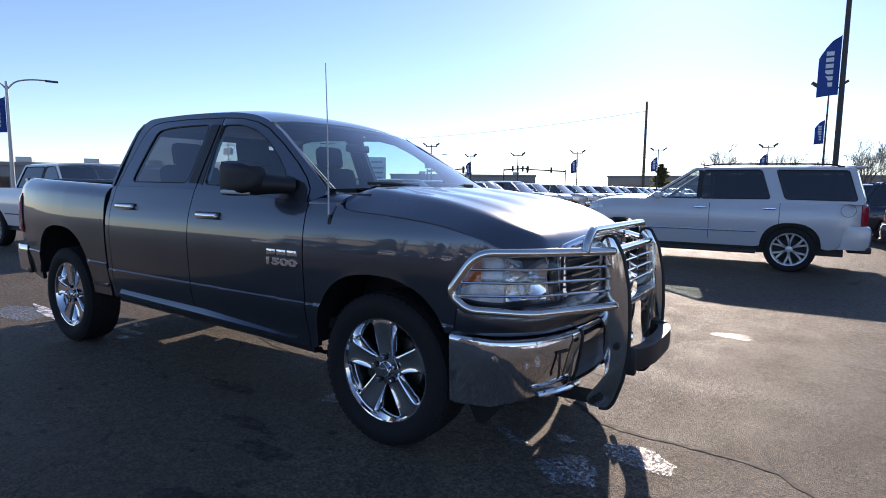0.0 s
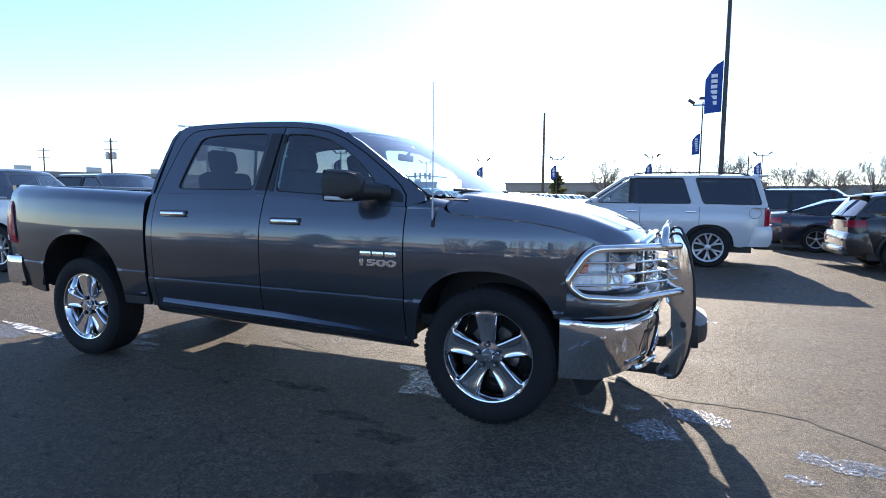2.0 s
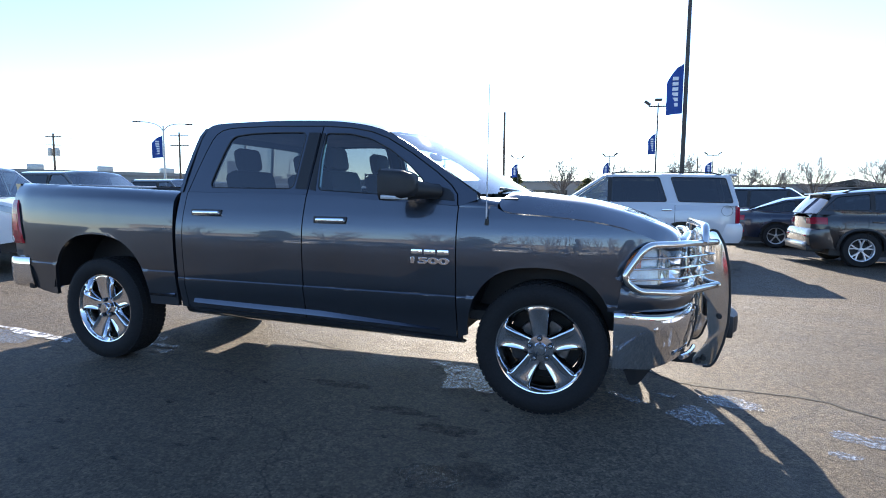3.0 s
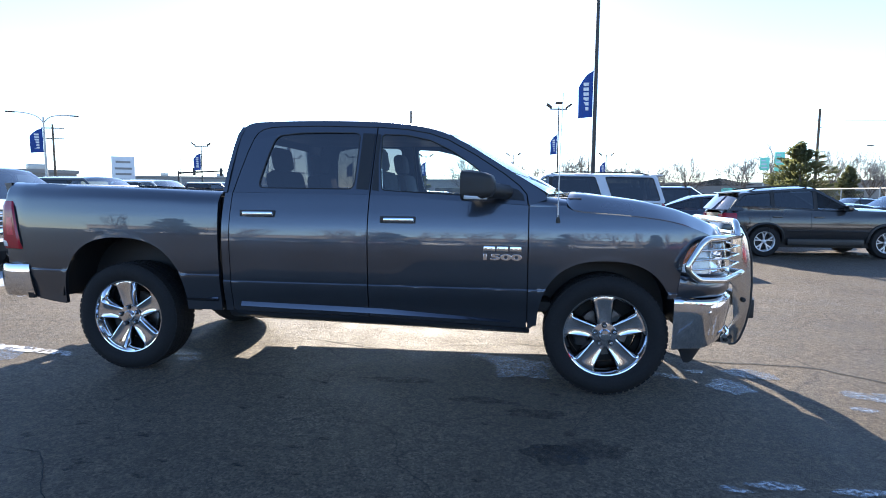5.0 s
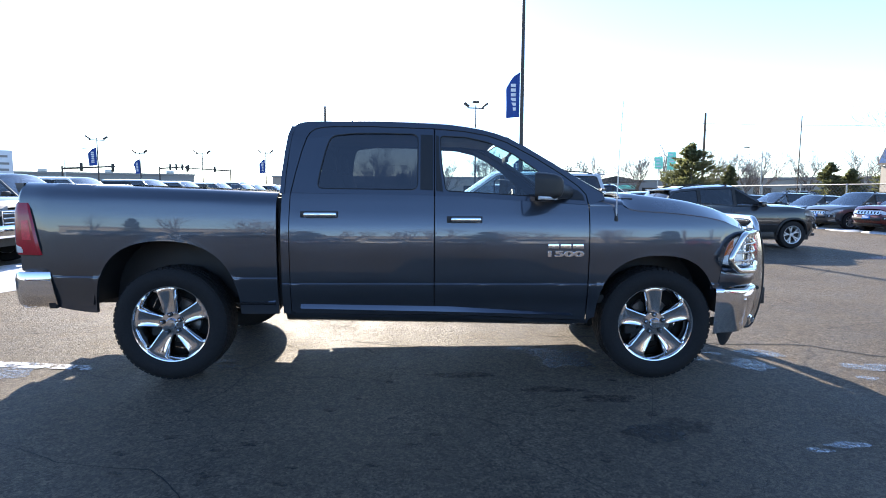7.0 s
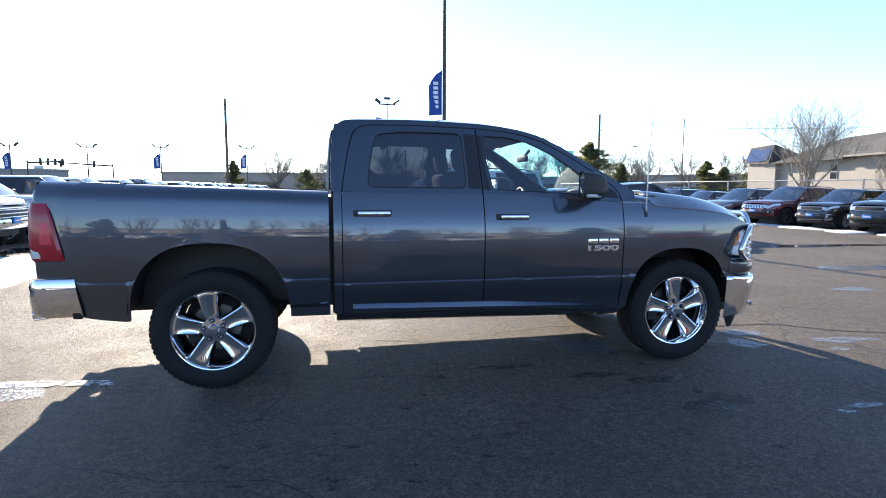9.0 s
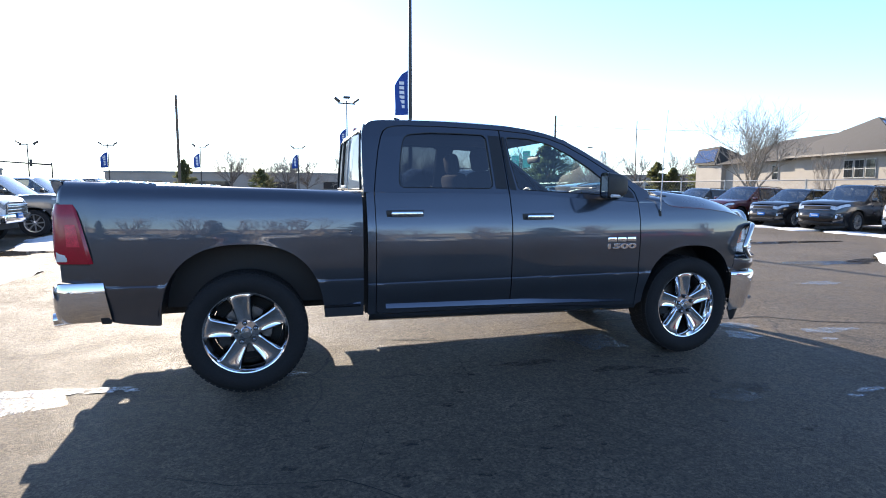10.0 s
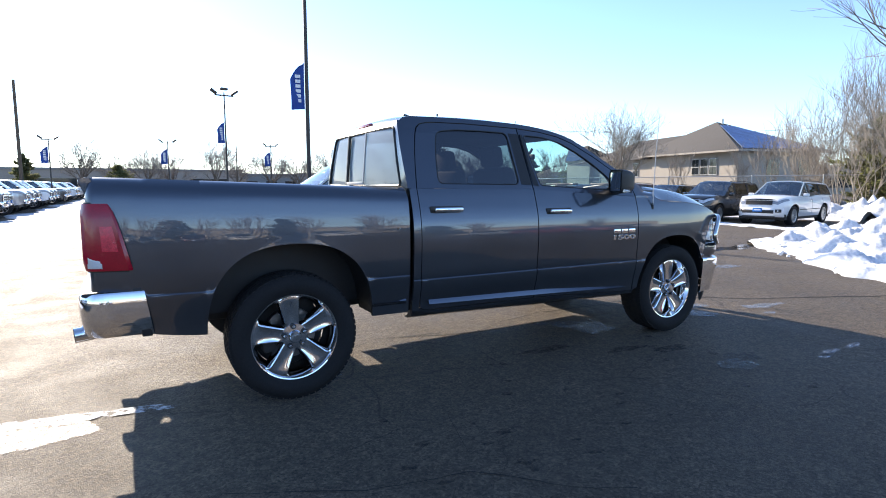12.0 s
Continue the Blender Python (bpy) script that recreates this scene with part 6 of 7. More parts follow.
        part("grille_slot", tube([(gx + 0.016, yc + a * hw, (gz0 + gz1) / 2 + b * (gz1 - gz0) * 0.42) for a, b in ((-1, -0.8), (-0.7, -1), (0.7, -1), (1, -0.8), (1, 0.8), (0.7, 1), (-0.7, 1), (-1, 0.8))], 0.013, 6, close=True), CHROME, g)
    for k in range(0 if slots else 4 if face == "pickup" else 3):
        z = gz0 + (gz1 - gz0) * (k + 0.5) / (4 if face == "pickup" else 3)
        part("grille_slat", box(gx + 0.008, gx + 0.026, -gw * 0.97, gw * 0.97, z - 0.012, z + 0.012, 0.005), CHROME if face == "pickup" else DARKMETAL if face == "suv" else BLACK, g)
    part("grille_frame", tube([(gx + 0.012, -gw, gz0), (gx + 0.012, gw, gz0), (gx + 0.012, gw, gz1), (gx + 0.012, -gw, gz1)], 0.014, 6, close=True), CHROME if face != "dark" else BLACK, g)
    chrome = CHROME if face == "pickup" else BLACK
    if face == "pickup":
        part("front_bumper", box(x1 - 0.08, x1 + 0.07, -half * 0.80, half * 0.80, sillz + 0.08, sillz + 0.32, 0.03), chrome, v)
    else:
        fb_rows = [[(x1 + o + 0.03 * (1 - u * u) - 0.26 * (max(0, abs(u) - 0.55) / 0.45) ** 1.8, half * 0.86 * u, z) for z, o in ((sillz + 0.0, -0.02), (sillz + 0.05, 0.03), (sillz + 0.14, 0.05), (sillz + 0.26, 0.05), (sillz + 0.33, 0.03), (sillz + 0.36, 0.0))] for u in lin(-1, 1, 21)]
        bump = part("front_bumper", shell(fb_rows, (-0.05, 0, 0)), paint, v)
        part("air_intake", box(x1 + 0.05, x1 + 0.085, -half * 0.60, half * 0.60, sillz + 0.14, sillz + 0.27, 0.02), BLACK, bump)
        part("lower_lip", box(x1 - 0.05, x1 + 0.075, -half * 0.62, half * 0.62, sillz - 0.03, sillz + 0.035, 0.015), BLACK, bump)
        for s in (1, -1):
            part("fog_recess", moved(box(-0.03, 0.02, -0.11, 0.11, -0.06, 0.06, 0.015), pose(x1 - 0.055, -s * half * 0.72, sillz + 0.24, 0, 0, -s * 38)), BLACK, bump)
            if face == "suv" and not slots:
                part("fog_trim", moved(tube([(0.03, -s * 0.11, 0.075), (0.035, s * 0.03, 0.075), (0.035, s * 0.045, -0.06), (0.035, s * 0.005, -0.06), (0.035, -s * 0.02, 0.035)], 0.013, 6), pose(x1 - 0.055, -s * half * 0.72, sillz + 0.24, 0, 0, -s * 38)), CHROME, bump, "bright trim round the fog lamp")
    if face == "pickup":
        part("rear_bumper", box(x0 - 0.07, x0 + 0.06, -half * 0.80, half * 0.80, sillz + 0.10, sillz + 0.28, 0.03), chrome, v)
    else:
        rb_rows = []
        for u in lin(-1, 1, 29):
            k = max(0, abs(u) - 0.80) / 0.20
            yb = half * (0.93 * u if k == 0 else math.copysign(0.744 + 0.20 * math.sin(k * 1.5708), u))
            xb_ = x0 - 0.075 + 0.03 * u * u + 0.36 * k ** 2.2
            rb_rows.append([(xb_ - o, yb, z) for z, o in ((sillz + 0.02, -0.04), (sillz + 0.08, 0.0), (sillz + 0.20, 0.02), (sillz + 0.34, 0.02), (sillz + 0.40, -0.01), (sillz + 0.42, -0.05))])
        rb = part("rear_bumper", shell(rb_rows, (0.04, 0, 0)), paint, v)
        part("lower_valance", box(x0 - 0.085, x0 + 0.25, -half * 0.80, half * 0.80, sillz - 0.04, sillz + 0.07, 0.02), BLACK, rb)
        part("bumper_reflector", box(x0 - 0.10, x0 - 0.06, -half * 0.70, -half * 0.50, sillz + 0.25, sillz + 0.29, 0.008), RED, rb)
        part("bumper_reflector", box(x0 - 0.10, x0 - 0.06, half * 0.50, half * 0.70, sillz + 0.25, sillz + 0.29, 0.008), RED, rb)
    part("dealer_plate", box(x1 + 0.085, x1 + 0.10, -0.17, 0.17, sillz + 0.20, sillz + 0.34, 0.004), BLUE, v, "blue plate with a pale bar")
    part("plate_bar", box(x1 + 0.099, x1 + 0.104, -0.12, 0.12, sillz + 0.25, sillz + 0.29), WHITE, v)
    if face == "pickup":
        for s in (1, -1):
            part("tow_mirror_foot", box(xf - 0.32, xf - 0.2, s * half * 0.9 - 0.05, s * half * 0.9 + 0.05, beltz + 0.05, beltz + 0.1, 0.01), BLACK, v)
    # lean the nose back and round it off towards the bonnet
    if face != "pickup":
        span, z_lo, z_hi = 0.75, sillz, upper(x1 - 0.6)
        for ob in v.children_recursive:
            if ob.type == "MESH":
                for q in ob.data.vertices:
                    f = min(1.0, max(0.0, (q.co.x - x1 + span) / span))
                    g = min(1.1, max(0.0, (q.co.z - z_lo) / (z_hi - z_lo)))
                    if f > 0 and q.co.z < beltz + 0.12:
                        q.co.x -= f * f * (rake * g ** 2.2 + 0.05 * max(0.0, 0.25 - g) * 4)
    w = road_wheel(R, 0.25, rim or SILVER, spokes, rim_r, split)
    w.parent = v
    w.matrix_basis = pose(0, -half + 0.135, R)
    for x, s in ((wb, 1), (0, -1), (wb, -1)):
        c = copy_thing(w, pose(x, -s * (half - 0.135), R, 0, 23 * x, 0 if s > 0 else 180))
        c.parent = v
    return v


def at(v, x, y, rz):
    v.matrix_basis = pose(x, y, 0, 0, 0, rz)
    return v


def full_suv():
    v = vehicle("large_suv", SHADEWHITE, 2.95, 0.87, 1.08, 1.0, 0.40, [(-1.08, 1.18), (-0.98, 1.23), (0, 1.245), (2.0, 1.235), (2.4, 1.25), (2.9, 1.25), (3.4, 1.21), (3.7, 1.13), (3.82, 1.0)],
                (2.50, 1.62, -0.86, -1.03), (0.42, 1.225, 1.90), "white full-size SUV with dark rear glass and split-spoke chrome wheels", "SUV", RIM, 6, split=True, rails=True, glass_mat=TINT, cuts=(0.70, 0.36), black=1, fall=0.03, lamp=0.09, boards=True, rim_r=0.285, posts={1: (0.115, 0.085)})
    ring = [(-0.80 + 0.105 * math.cos(k * 0.2618), 1.002, 1.10 + 0.105 * math.sin(k * 0.2618)) for k in range(24)]
    part("fuel_door", tube(ring, 0.004, 5, close=True), GREYCAR, v, "round fuel door seam")
    return at(v, 5.15, 9.25, 180)


full_suv()
cross = vehicle("crossover", BLACKCAR, 2.595, 0.80, 0.84, 0.905, 0.35, [(-0.84, 0.98), (-0.76, 1.10), (-0.3, 1.13), (0.3, 1.10), (1.2, 1.05), (1.75, 1.04), (2.0, 1.06), (2.5, 1.05), (2.9, 1.01), (3.2, 0.95), (3.395, 0.86)],
                (1.98, 1.10, -0.50, -0.80), (0.33, 1.035, 1.61), "glossy black compact crossover with machined alloy wheels", "SUV", RIM, 5, fall=0.12, lamp=0.24, rails=True, arch_trim=True, face="dark", glass_mat=TINT, split=True, rim_r=0.225, cuts=(0.33, 0.66), rake=0.09)
part("skid_plate", box(-0.97, -0.88, -0.62, 0.62, 0.36, 0.46, 0.03), SILVER, cross, "silver lower bumper trim")
for s in (1, -1):
    part("sill_cladding", box(0.48, 2.10, min(-s * 0.84, -s * 0.912), max(-s * 0.84, -s * 0.912), 0.27, 0.42, 0.02), BLACK, cross, "matt black sill cladding")
at(cross, 8.45, 9.65, 2)
sedan = vehicle("sedan", NAVY, 2.80, 0.92, 1.05, 0.91, 0.335, [(-1.05, 0.98), (-0.5, 1.02), (0, 0.99), (1.6, 0.93), (2.2, 0.93), (2.9, 0.90), (3.5, 0.80), (3.72, 0.66)],
                (2.40, 1.25, 0.25, -0.72), (0.28, 0.94, 1.44), "dark blue sedan with red tail lamps, parked on asphalt", "car", SILVER, 5, fall=0.06, face="dark", glass_mat=TINT)
at(sedan, 8.0, 13.9, -6)
far_suv = vehicle("suv", NAVY, 2.85, 0.9, 1.0, 0.95, 0.37, [(-1.0, 1.02), (0, 1.06), (2.0, 1.03), (2.4, 1.03), (3.0, 1.02), (3.6, 0.92), (3.75, 0.8)],
                  (2.4, 1.5, -0.6, -0.9), (0.36, 1.03, 1.72), "dark SUV seen from behind, parked on asphalt", "SUV", SILVER, 8, face="dark", glass_mat=TINT, rails=True)
at(far_suv, 7.6, 17.2, -12)
copy_thing(far_suv, pose(7.2, 20.2, 0, 0, 0, -12))
copy_thing(sedan, pose(11.0, 17.9, 0, 0, 0, -12))
copy_thing(cross, pose(14.0, 21.0, 0, 0, 0, -12))
silver_suv = vehicle("suv", SILVER, 2.85, 0.9, 1.0, 0.95, 0.37, [(-1.0, 1.02), (0, 1.06), (2.0, 1.03), (2.4, 1.03), (3.0, 1.02), (3.6, 0.92), (3.75, 0.8)],
                     (2.4, 1.5, -0.6, -0.9), (0.36, 1.03, 1.72), "silver SUV standing beyond the fence", "SUV", SILVER, 8, face="dark", glass_mat=TINT)
at(silver_suv, 44.6, 60.0, 4)
copy_thing(far_suv, pose(49.6, 62.5, 0, 0, 0, 4))

# row of dark SUVs by the fence, facing the lot
row = dict(category="SUV")
SPECS = (3.04, 0.92, 1.12, 0.96, 0.385)
SHAPE = ([(-1.12, 1.06), (-0.9, 1.13), (0, 1.15), (1.2, 1.10), (2.0, 1.09), (2.4, 1.12), (3.0, 1.13), (3.5, 1.10), (3.8, 1.05), (3.96, 0.98)], (2.52, 1.62, -0.72, -1.03), (0.34, 1.08, 1.73))
white_suv = vehicle("suv", WHITE, *SPECS, *SHAPE, "white mid-size SUV with a black grille and blue dealer plate", "SUV", SILVER, 10, fall=0.07, lamp=0.3, face="dark", glass_mat=TINT, rails=True)
dark_suv = vehicle("suv", BLACKCAR, *SPECS, *SHAPE, "black mid-size SUV with a bright grille and blue dealer plate", "SUV", SILVER, 10, fall=0.07, lamp=0.3, face="suv", glass_mat=TINT, rails=True)
red_suv = vehicle("suv", MAROON, 2.91, 0.9, 1.0, 0.95, 0.38, [(-1.0, 1.02), (0, 1.08), (2.0, 1.05), (2.4, 1.06), (3.0, 1.05), (3.6, 1.0), (3.81, 0.9)], (2.4, 1.5, -0.55, -0.92), (0.36, 1.04, 1.68), "dark red mid-size SUV with a slotted grille, nosed at the lot", "SUV", GREYCAR, 8, slots=7, fall=0.08, face="suv", glass_mat=TINT, rails=True)
grey_suv = vehicle("suv", GREYCAR, 2.70, 0.9, 0.95, 0.93, 0.36, [(-0.95, 1.0), (0, 1.04), (1.9, 1.0), (2.2, 1.0), (2.9, 0.98), (3.4, 0.9), (3.6, 0.8)], (2.25, 1.4, -0.45, -0.84), (0.34, 1.0, 1.60), "dark grey compact SUV with a slotted grille, nosed at the lot", "SUV", SILVER, 8, slots=7, fall=0.09, face="dark", glass_mat=TINT, rails=True)


def nose_at(ob, fx, fy, rz, wb, half, first=True):
    """Stands a car so that its near front wheel is at (fx, fy)."""
    m = pose(0, 0, 0, 0, 0, rz)
    off = m @ Vector((wb, half - 0.135, 0))
    p = pose(fx - off.x * 0.91, fy - off.y * 0.91, 0, 0, 0, rz) @ Matrix.Scale(0.91, 4)
    if first:
        ob.matrix_basis = p
        return ob
    return copy_thing(ob, p)


red_car = vehicle("suv", REDCAR, 2.70, 0.9, 0.95, 0.93, 0.36, [(-0.95, 1.0), (0, 1.04), (1.9, 1.0), (2.2, 1.0), (2.9, 0.98), (3.4, 0.9), (3.6, 0.8)], (2.25, 1.4, -0.45, -0.84), (0.34, 1.0, 1.65), "bright red compact SUV parked across the lot", "SUV", SILVER, 8, fall=0.09, face="dark", glass_mat=TINT)
red_car.matrix_basis = pose(13.5, -15.5, 0, 0, 0, 80)
GROUP = "SUVs parked along the fence"
for o in (white_suv, dark_suv, red_suv, grey_suv):
    o["group"] = GROUP
nose_at(white_suv, 19.3, 6.75, 189, 3.04, 0.96)
nose_at(dark_suv, 18.5, 9.05, 189, 3.04, 0.96)
nose_at(dark_suv, 18.4, 11.4, 189, 3.04, 0.96, False)
nose_at(red_suv, 18.3, 13.75, 189, 2.91, 0.95)
nose_at(grey_suv, 18.2, 16.3, 189, 2.70, 0.93)
nose_at(grey_suv, 18.1, 19.0, 189, 2.70, 0.93, False)
nose_at(dark_suv, 18.0, 21.7, 189, 3.04, 0.96, False)
nose_at(grey_suv, 17.9, 24.5, 189, 2.70, 0.93, False)

# long row of pickups, noses towards the lot
PK = (3.68, 0.98, 1.28, 1.02, 0.42)
PKTOP = [(-1.28, 1.34), (0.9, 1.34), (1.0, 1.33), (3.0, 1.28), (3.4, 1.28), (3.8, 1.30), (4.3, 1.28), (4.55, 1.22), (4.66, 1.10)]
PKROOF = (3.25, 2.5, 1.05, 0.90)
PKZ = (0.50, 1.32, 1.92)
white_pick = vehicle("pickup_truck", WHITE, *PK, PKTOP, PKROOF, PKZ, "white crew-cab pickup with a chrome grille, in a long row", "pickup truck", SILVER, 8, bed=0.88, face="pickup", mirror_mat=BLACK, glass_mat=TINT)
silver_pick = vehicle("pickup_truck", SILVER, *PK, PKTOP, PKROOF, PKZ, "silver crew-cab pickup with a chrome grille, in a long row", "pickup truck", SILVER, 8, bed=0.88, face="pickup", mirror_mat=BLACK, glass_mat=TINT)
dark_pick = vehicle("pickup_truck", GREYCAR, *PK, PKTOP, PKROOF, PKZ, "dark grey crew-cab pickup with a chrome grille, in a long row", "pickup truck", SILVER, 8, bed=0.88, face="pickup", mirror_mat=BLACK, glass_mat=TINT)
for o in (white_pick, silver_pick, dark_pick):
    o["group"] = "pickups in a long row"
ROW = [(white_pick, 2.65), (dark_pick, 5.15), (dark_pick, 8.25), (white_pick, 11.3), (dark_pick, 14.3), (white_pick, 17.3), (white_pick, 20.3), (silver_pick, 23.3)]
first = set()
for k in range(25):
    kind, y = ROW[k] if k < len(ROW) else (((white_pick, silver_pick, white_pick, dark_pick)[k % 4]), 23.3 + 2.95 * (k - 7))
    p = pose(-9.75 - 0.12 * (k % 3) - 0.6 * (k == 3), y, 0, 0, 0, 1.5) @ Matrix.Scale(0.955, 4)
    if kind in first:
        copy_thing(kind, p)
    else:
        kind.matrix_basis = p
        first.add(kind)

# ---- surroundings ----
POLE = surface("dark painted pole", (0.05, 0.045, 0.042), 0.55, 0.3, 0, 0.2, 2, 60)
WOODPOLE = surface("weathered pole wood", (0.12, 0.09, 0.065), 0.9, 0, 0, 0.25, 3, 60, 0.4, 40)
BANNER = surface("blue banner cloth", (0.015, 0.06, 0.27), 0.8, 0, 0, 0.12, 4, 80, 0.1, 200)
LETTER = surface("white printed cloth", (0.7, 0.72, 0.75), 0.8, 0, 0, 0.05)
BARK = surface("grey bark", (0.16, 0.13, 0.105), 0.9, 0, 0, 0.3, 5, 60, 0.4, 50)
TWIG = surface("pale bare twigs", (0.29, 0.262, 0.235), 0.9, 0, 0, 0.25, 2, 40)
PALEBARK = surface("pale grey bark", (0.30, 0.26, 0.21), 0.9, 0, 0, 0.3, 5, 60, 0.3, 50)
PALETWIG = surface("straw-coloured twigs", (0.33, 0.29, 0.245), 0.9, 0, 0, 0.25, 2, 40)
NEEDLE = surface("dark conifer needles", (0.15, 0.15, 0.072), 0.8, 0, 0, 0.4, 1.5, 30)
leaf = NEEDLE.node_tree.nodes.new("ShaderNodeBsdfTranslucent")
leaf.inputs[0].default_value = (0.26, 0.28, 0.12, 1)
blend = NEEDLE.node_tree.nodes.new("ShaderNodeMixShader")
blend.inputs[0].default_value = 0.45
NEEDLE.node_tree.links.new(NEEDLE.node_tree.nodes["Principled BSDF"].outputs[0], blend.inputs[1])
NEEDLE.node_tree.links.new(leaf.outputs[0], blend.inputs[2])
NEEDLE.node_tree.links.new(blend.outputs[0], NEEDLE.node_tree.nodes["Material Output"].inputs[0])
STUCCO = surface("beige stucco", (0.38, 0.345, 0.30), 0.9, 0, 0, 0.1, 1, 40, 0.2, 80)
SHINGLE = surface("brown roof shingles", (0.06, 0.055, 0.05), 0.9, 0, 0, 0.2, 2, 14, 0.6, 20)
FARWALL = surface("grey metal cladding", (0.26, 0.25, 0.24), 0.7, 0, 0, 0.1, 0.2, 4)
BRICKY = surface("brown masonry wall", (0.38, 0.31, 0.26), 0.9, 0, 0, 0.12, 0.3, 5)
GALV = surface("galvanised steel", (0.42, 0.42, 0.41), 0.45, 0.8, 0, 0.1, 3, 60)
GREENSIGN = surface("green road sign sheeting", (0.25, 0.80, 0.60), 0.5, 0, 0, 0.05)
# thin roof snow with the slope's blue shade put into its colour
SHADESNOW = surface("thin shade-blue snow on shingles", (0.105, 0.185, 0.36), 0.8, 0, 0, 0.35, 1.2, 9, 0.5, 12)
# matte panel; the sky's reflection is put into its blue
SKYPANEL = surface("matte roof panel in reflected-sky blue", (0.040, 0.085, 0.20), 0.9, 0, 0, 0.35, 2.0, 9, 0.3, 12, spec=0.1)
SASH = surface("grey-white window sash", (0.42, 0.42, 0.41), 0.6, 0, 0, 0.1)
WINDOWDARK = surface("dark window pane", (0.03, 0.035, 0.04), 0.06, 0, 0, 0.1)


def banner(parent, x, z1, z0, w, seed):
    """A sail-shaped cloth hung beside its pole, with a column of plain marks."""
    rows = []
    for k in range(19):
        f = k / 18
        z = z1 + (z0 - z1) * f
        wide = w * (0.10 + 0.90 * min(1, f / 0.34) ** 0.6)
        rows.append([(-x - wide * u, 0.10 * u * math.sin(f * 5 + seed) + 0.04 * math.sin(u * 4 + f * 3), z - 0.10 * u * w) for u in lin(0, 1, 8)])
    b = part("banner", grid(rows), BANNER, parent, "blue sail banner with white marks")
    for k in range(6):
        f = 0.30 + 0.105 * k
        z = z1 + (z0 - z1) * f
        u = 0.45
        yy = 0.10 * u * math.sin(f * 5 + seed) - 0.03
        hgt = abs(z1 - z0) * 0.035
        part("mark", box(-x - w * 0.66, -x - w * 0.30, yy - 0.012, yy + 0.0, z - hgt, z + hgt), LETTER, b)


def lamp_post(x, y, h, heads, rz, banner_at=None, r=0.09, bw=0.75, label="", seed=0, size=1.0):
    p = thing("street_lamp", x, y, 0, rz, label or "tall dark lamp post with a blue banner", "lamp post", "lamp posts of the lot")
    part("pole", tube([(0, 0, 0), (0, 0, h * 0.5), (0, 0, h)], [r, r * 0.85, r * 0.6], 10), POLE, p)
    part("foot", lathe([(0.28, 0.0), (0.28, 0.55), (0.26, 0.6), (0.0, 0.6)], 18, axis="z"), GALV, p)
    if heads:
        part("cross_arm", tube([(-0.75 * size, 0, h - 0.25 * size), (0.75 * size, 0, h - 0.25 * size)], 0.06 * size, 8), POLE, p)
    for k in range(heads):
        sx = (-1, 1, 0)[k]
        b = moved(box(-0.28, 0.28, -0.20, 0.20, -0.09, 0.09, 0.03), Matrix.Scale(size, 4))
        part("lamp_head", moved(b, pose(sx * 0.85 * size, 0, h + (0.02 + (0.25 if sx == 0 else 0)) * size, 0, -sx * 35, 0)), POLE, p)
    if banner_at:
        banner(p, r, banner_at[0], banner_at[1], bw, seed)
    return p


lamp_post(6.03, 20.5, 13.5, 0, 0, (6.75, 4.75), 0.10, 0.62, "tall brown steel pole with a blue banner", 0.5)
lamp_post(5.95, 45.1, 9.0, 3, 10, (6.6, 4.9), 0.08, 0.6, "", 1.0)
LOT_LAMPS = [(2.0, 53.4, 5.5), (11.2, 53.0, 5.45), (-14.3, 51.0, 5.25), (-23.5, 38.7, 5.35), (-26.1, 50.1, 5.1), (-18.9, 47.0, 4.9), (-7.0, 52.8, 5.4)]
for i, (x, y, h) in enumerate(LOT_LAMPS):
    lamp_post(x, y, h, 2, 12 * i % 40 - 15, (h - 0.7, h - 2.1) if i != 5 else None, 0.065, 0.56, "", i, 0.7)


def street_light(x, y, h, rz, sides=(1,), k=1.0):
    p = thing("street_lamp", x, y, 0, rz, "galvanised street lamp on a long curved arm", "lamp post")
    part("pole", tube([(0, 0, 0), (0, 0, h - 0.3 * k)], [0.09, 0.05], 8), GALV, p)
    for s in sides:
        part("arm", tube(bend([(0, 0, h - 0.9 * k), (s * 0.5 * k, 0, h - 0.25 * k), (s * 1.4 * k, 0, h), (s * 2.4 * k, 0, h + 0.04 * k)], 0.6 * k), 0.03, 7), GALV, p)
        part("lamp_head", box(s * 2.7 * k - 0.4 * k, s * 2.7 * k + 0.4 * k, -0.12 * k, 0.12 * k, h - 0.06 * k, h + 0.08 * k, 0.03 * k), POLE, p)
    return p


for x, y, h, rz in ((-24.07, 23.89, 5.75, 43), (-21.3, 6.07, 5.55, 74)):
    jj = street_light(x, y, h, rz, (1, -1), 0.55)
    banner(jj, 0.07, h - 0.75, h - 2.15, 0.62, 2)
street_light(-52.0, 79.3, 7.5, 33, (1,))
street_light(43.3, 64.1, 7.0, 200, (1,))


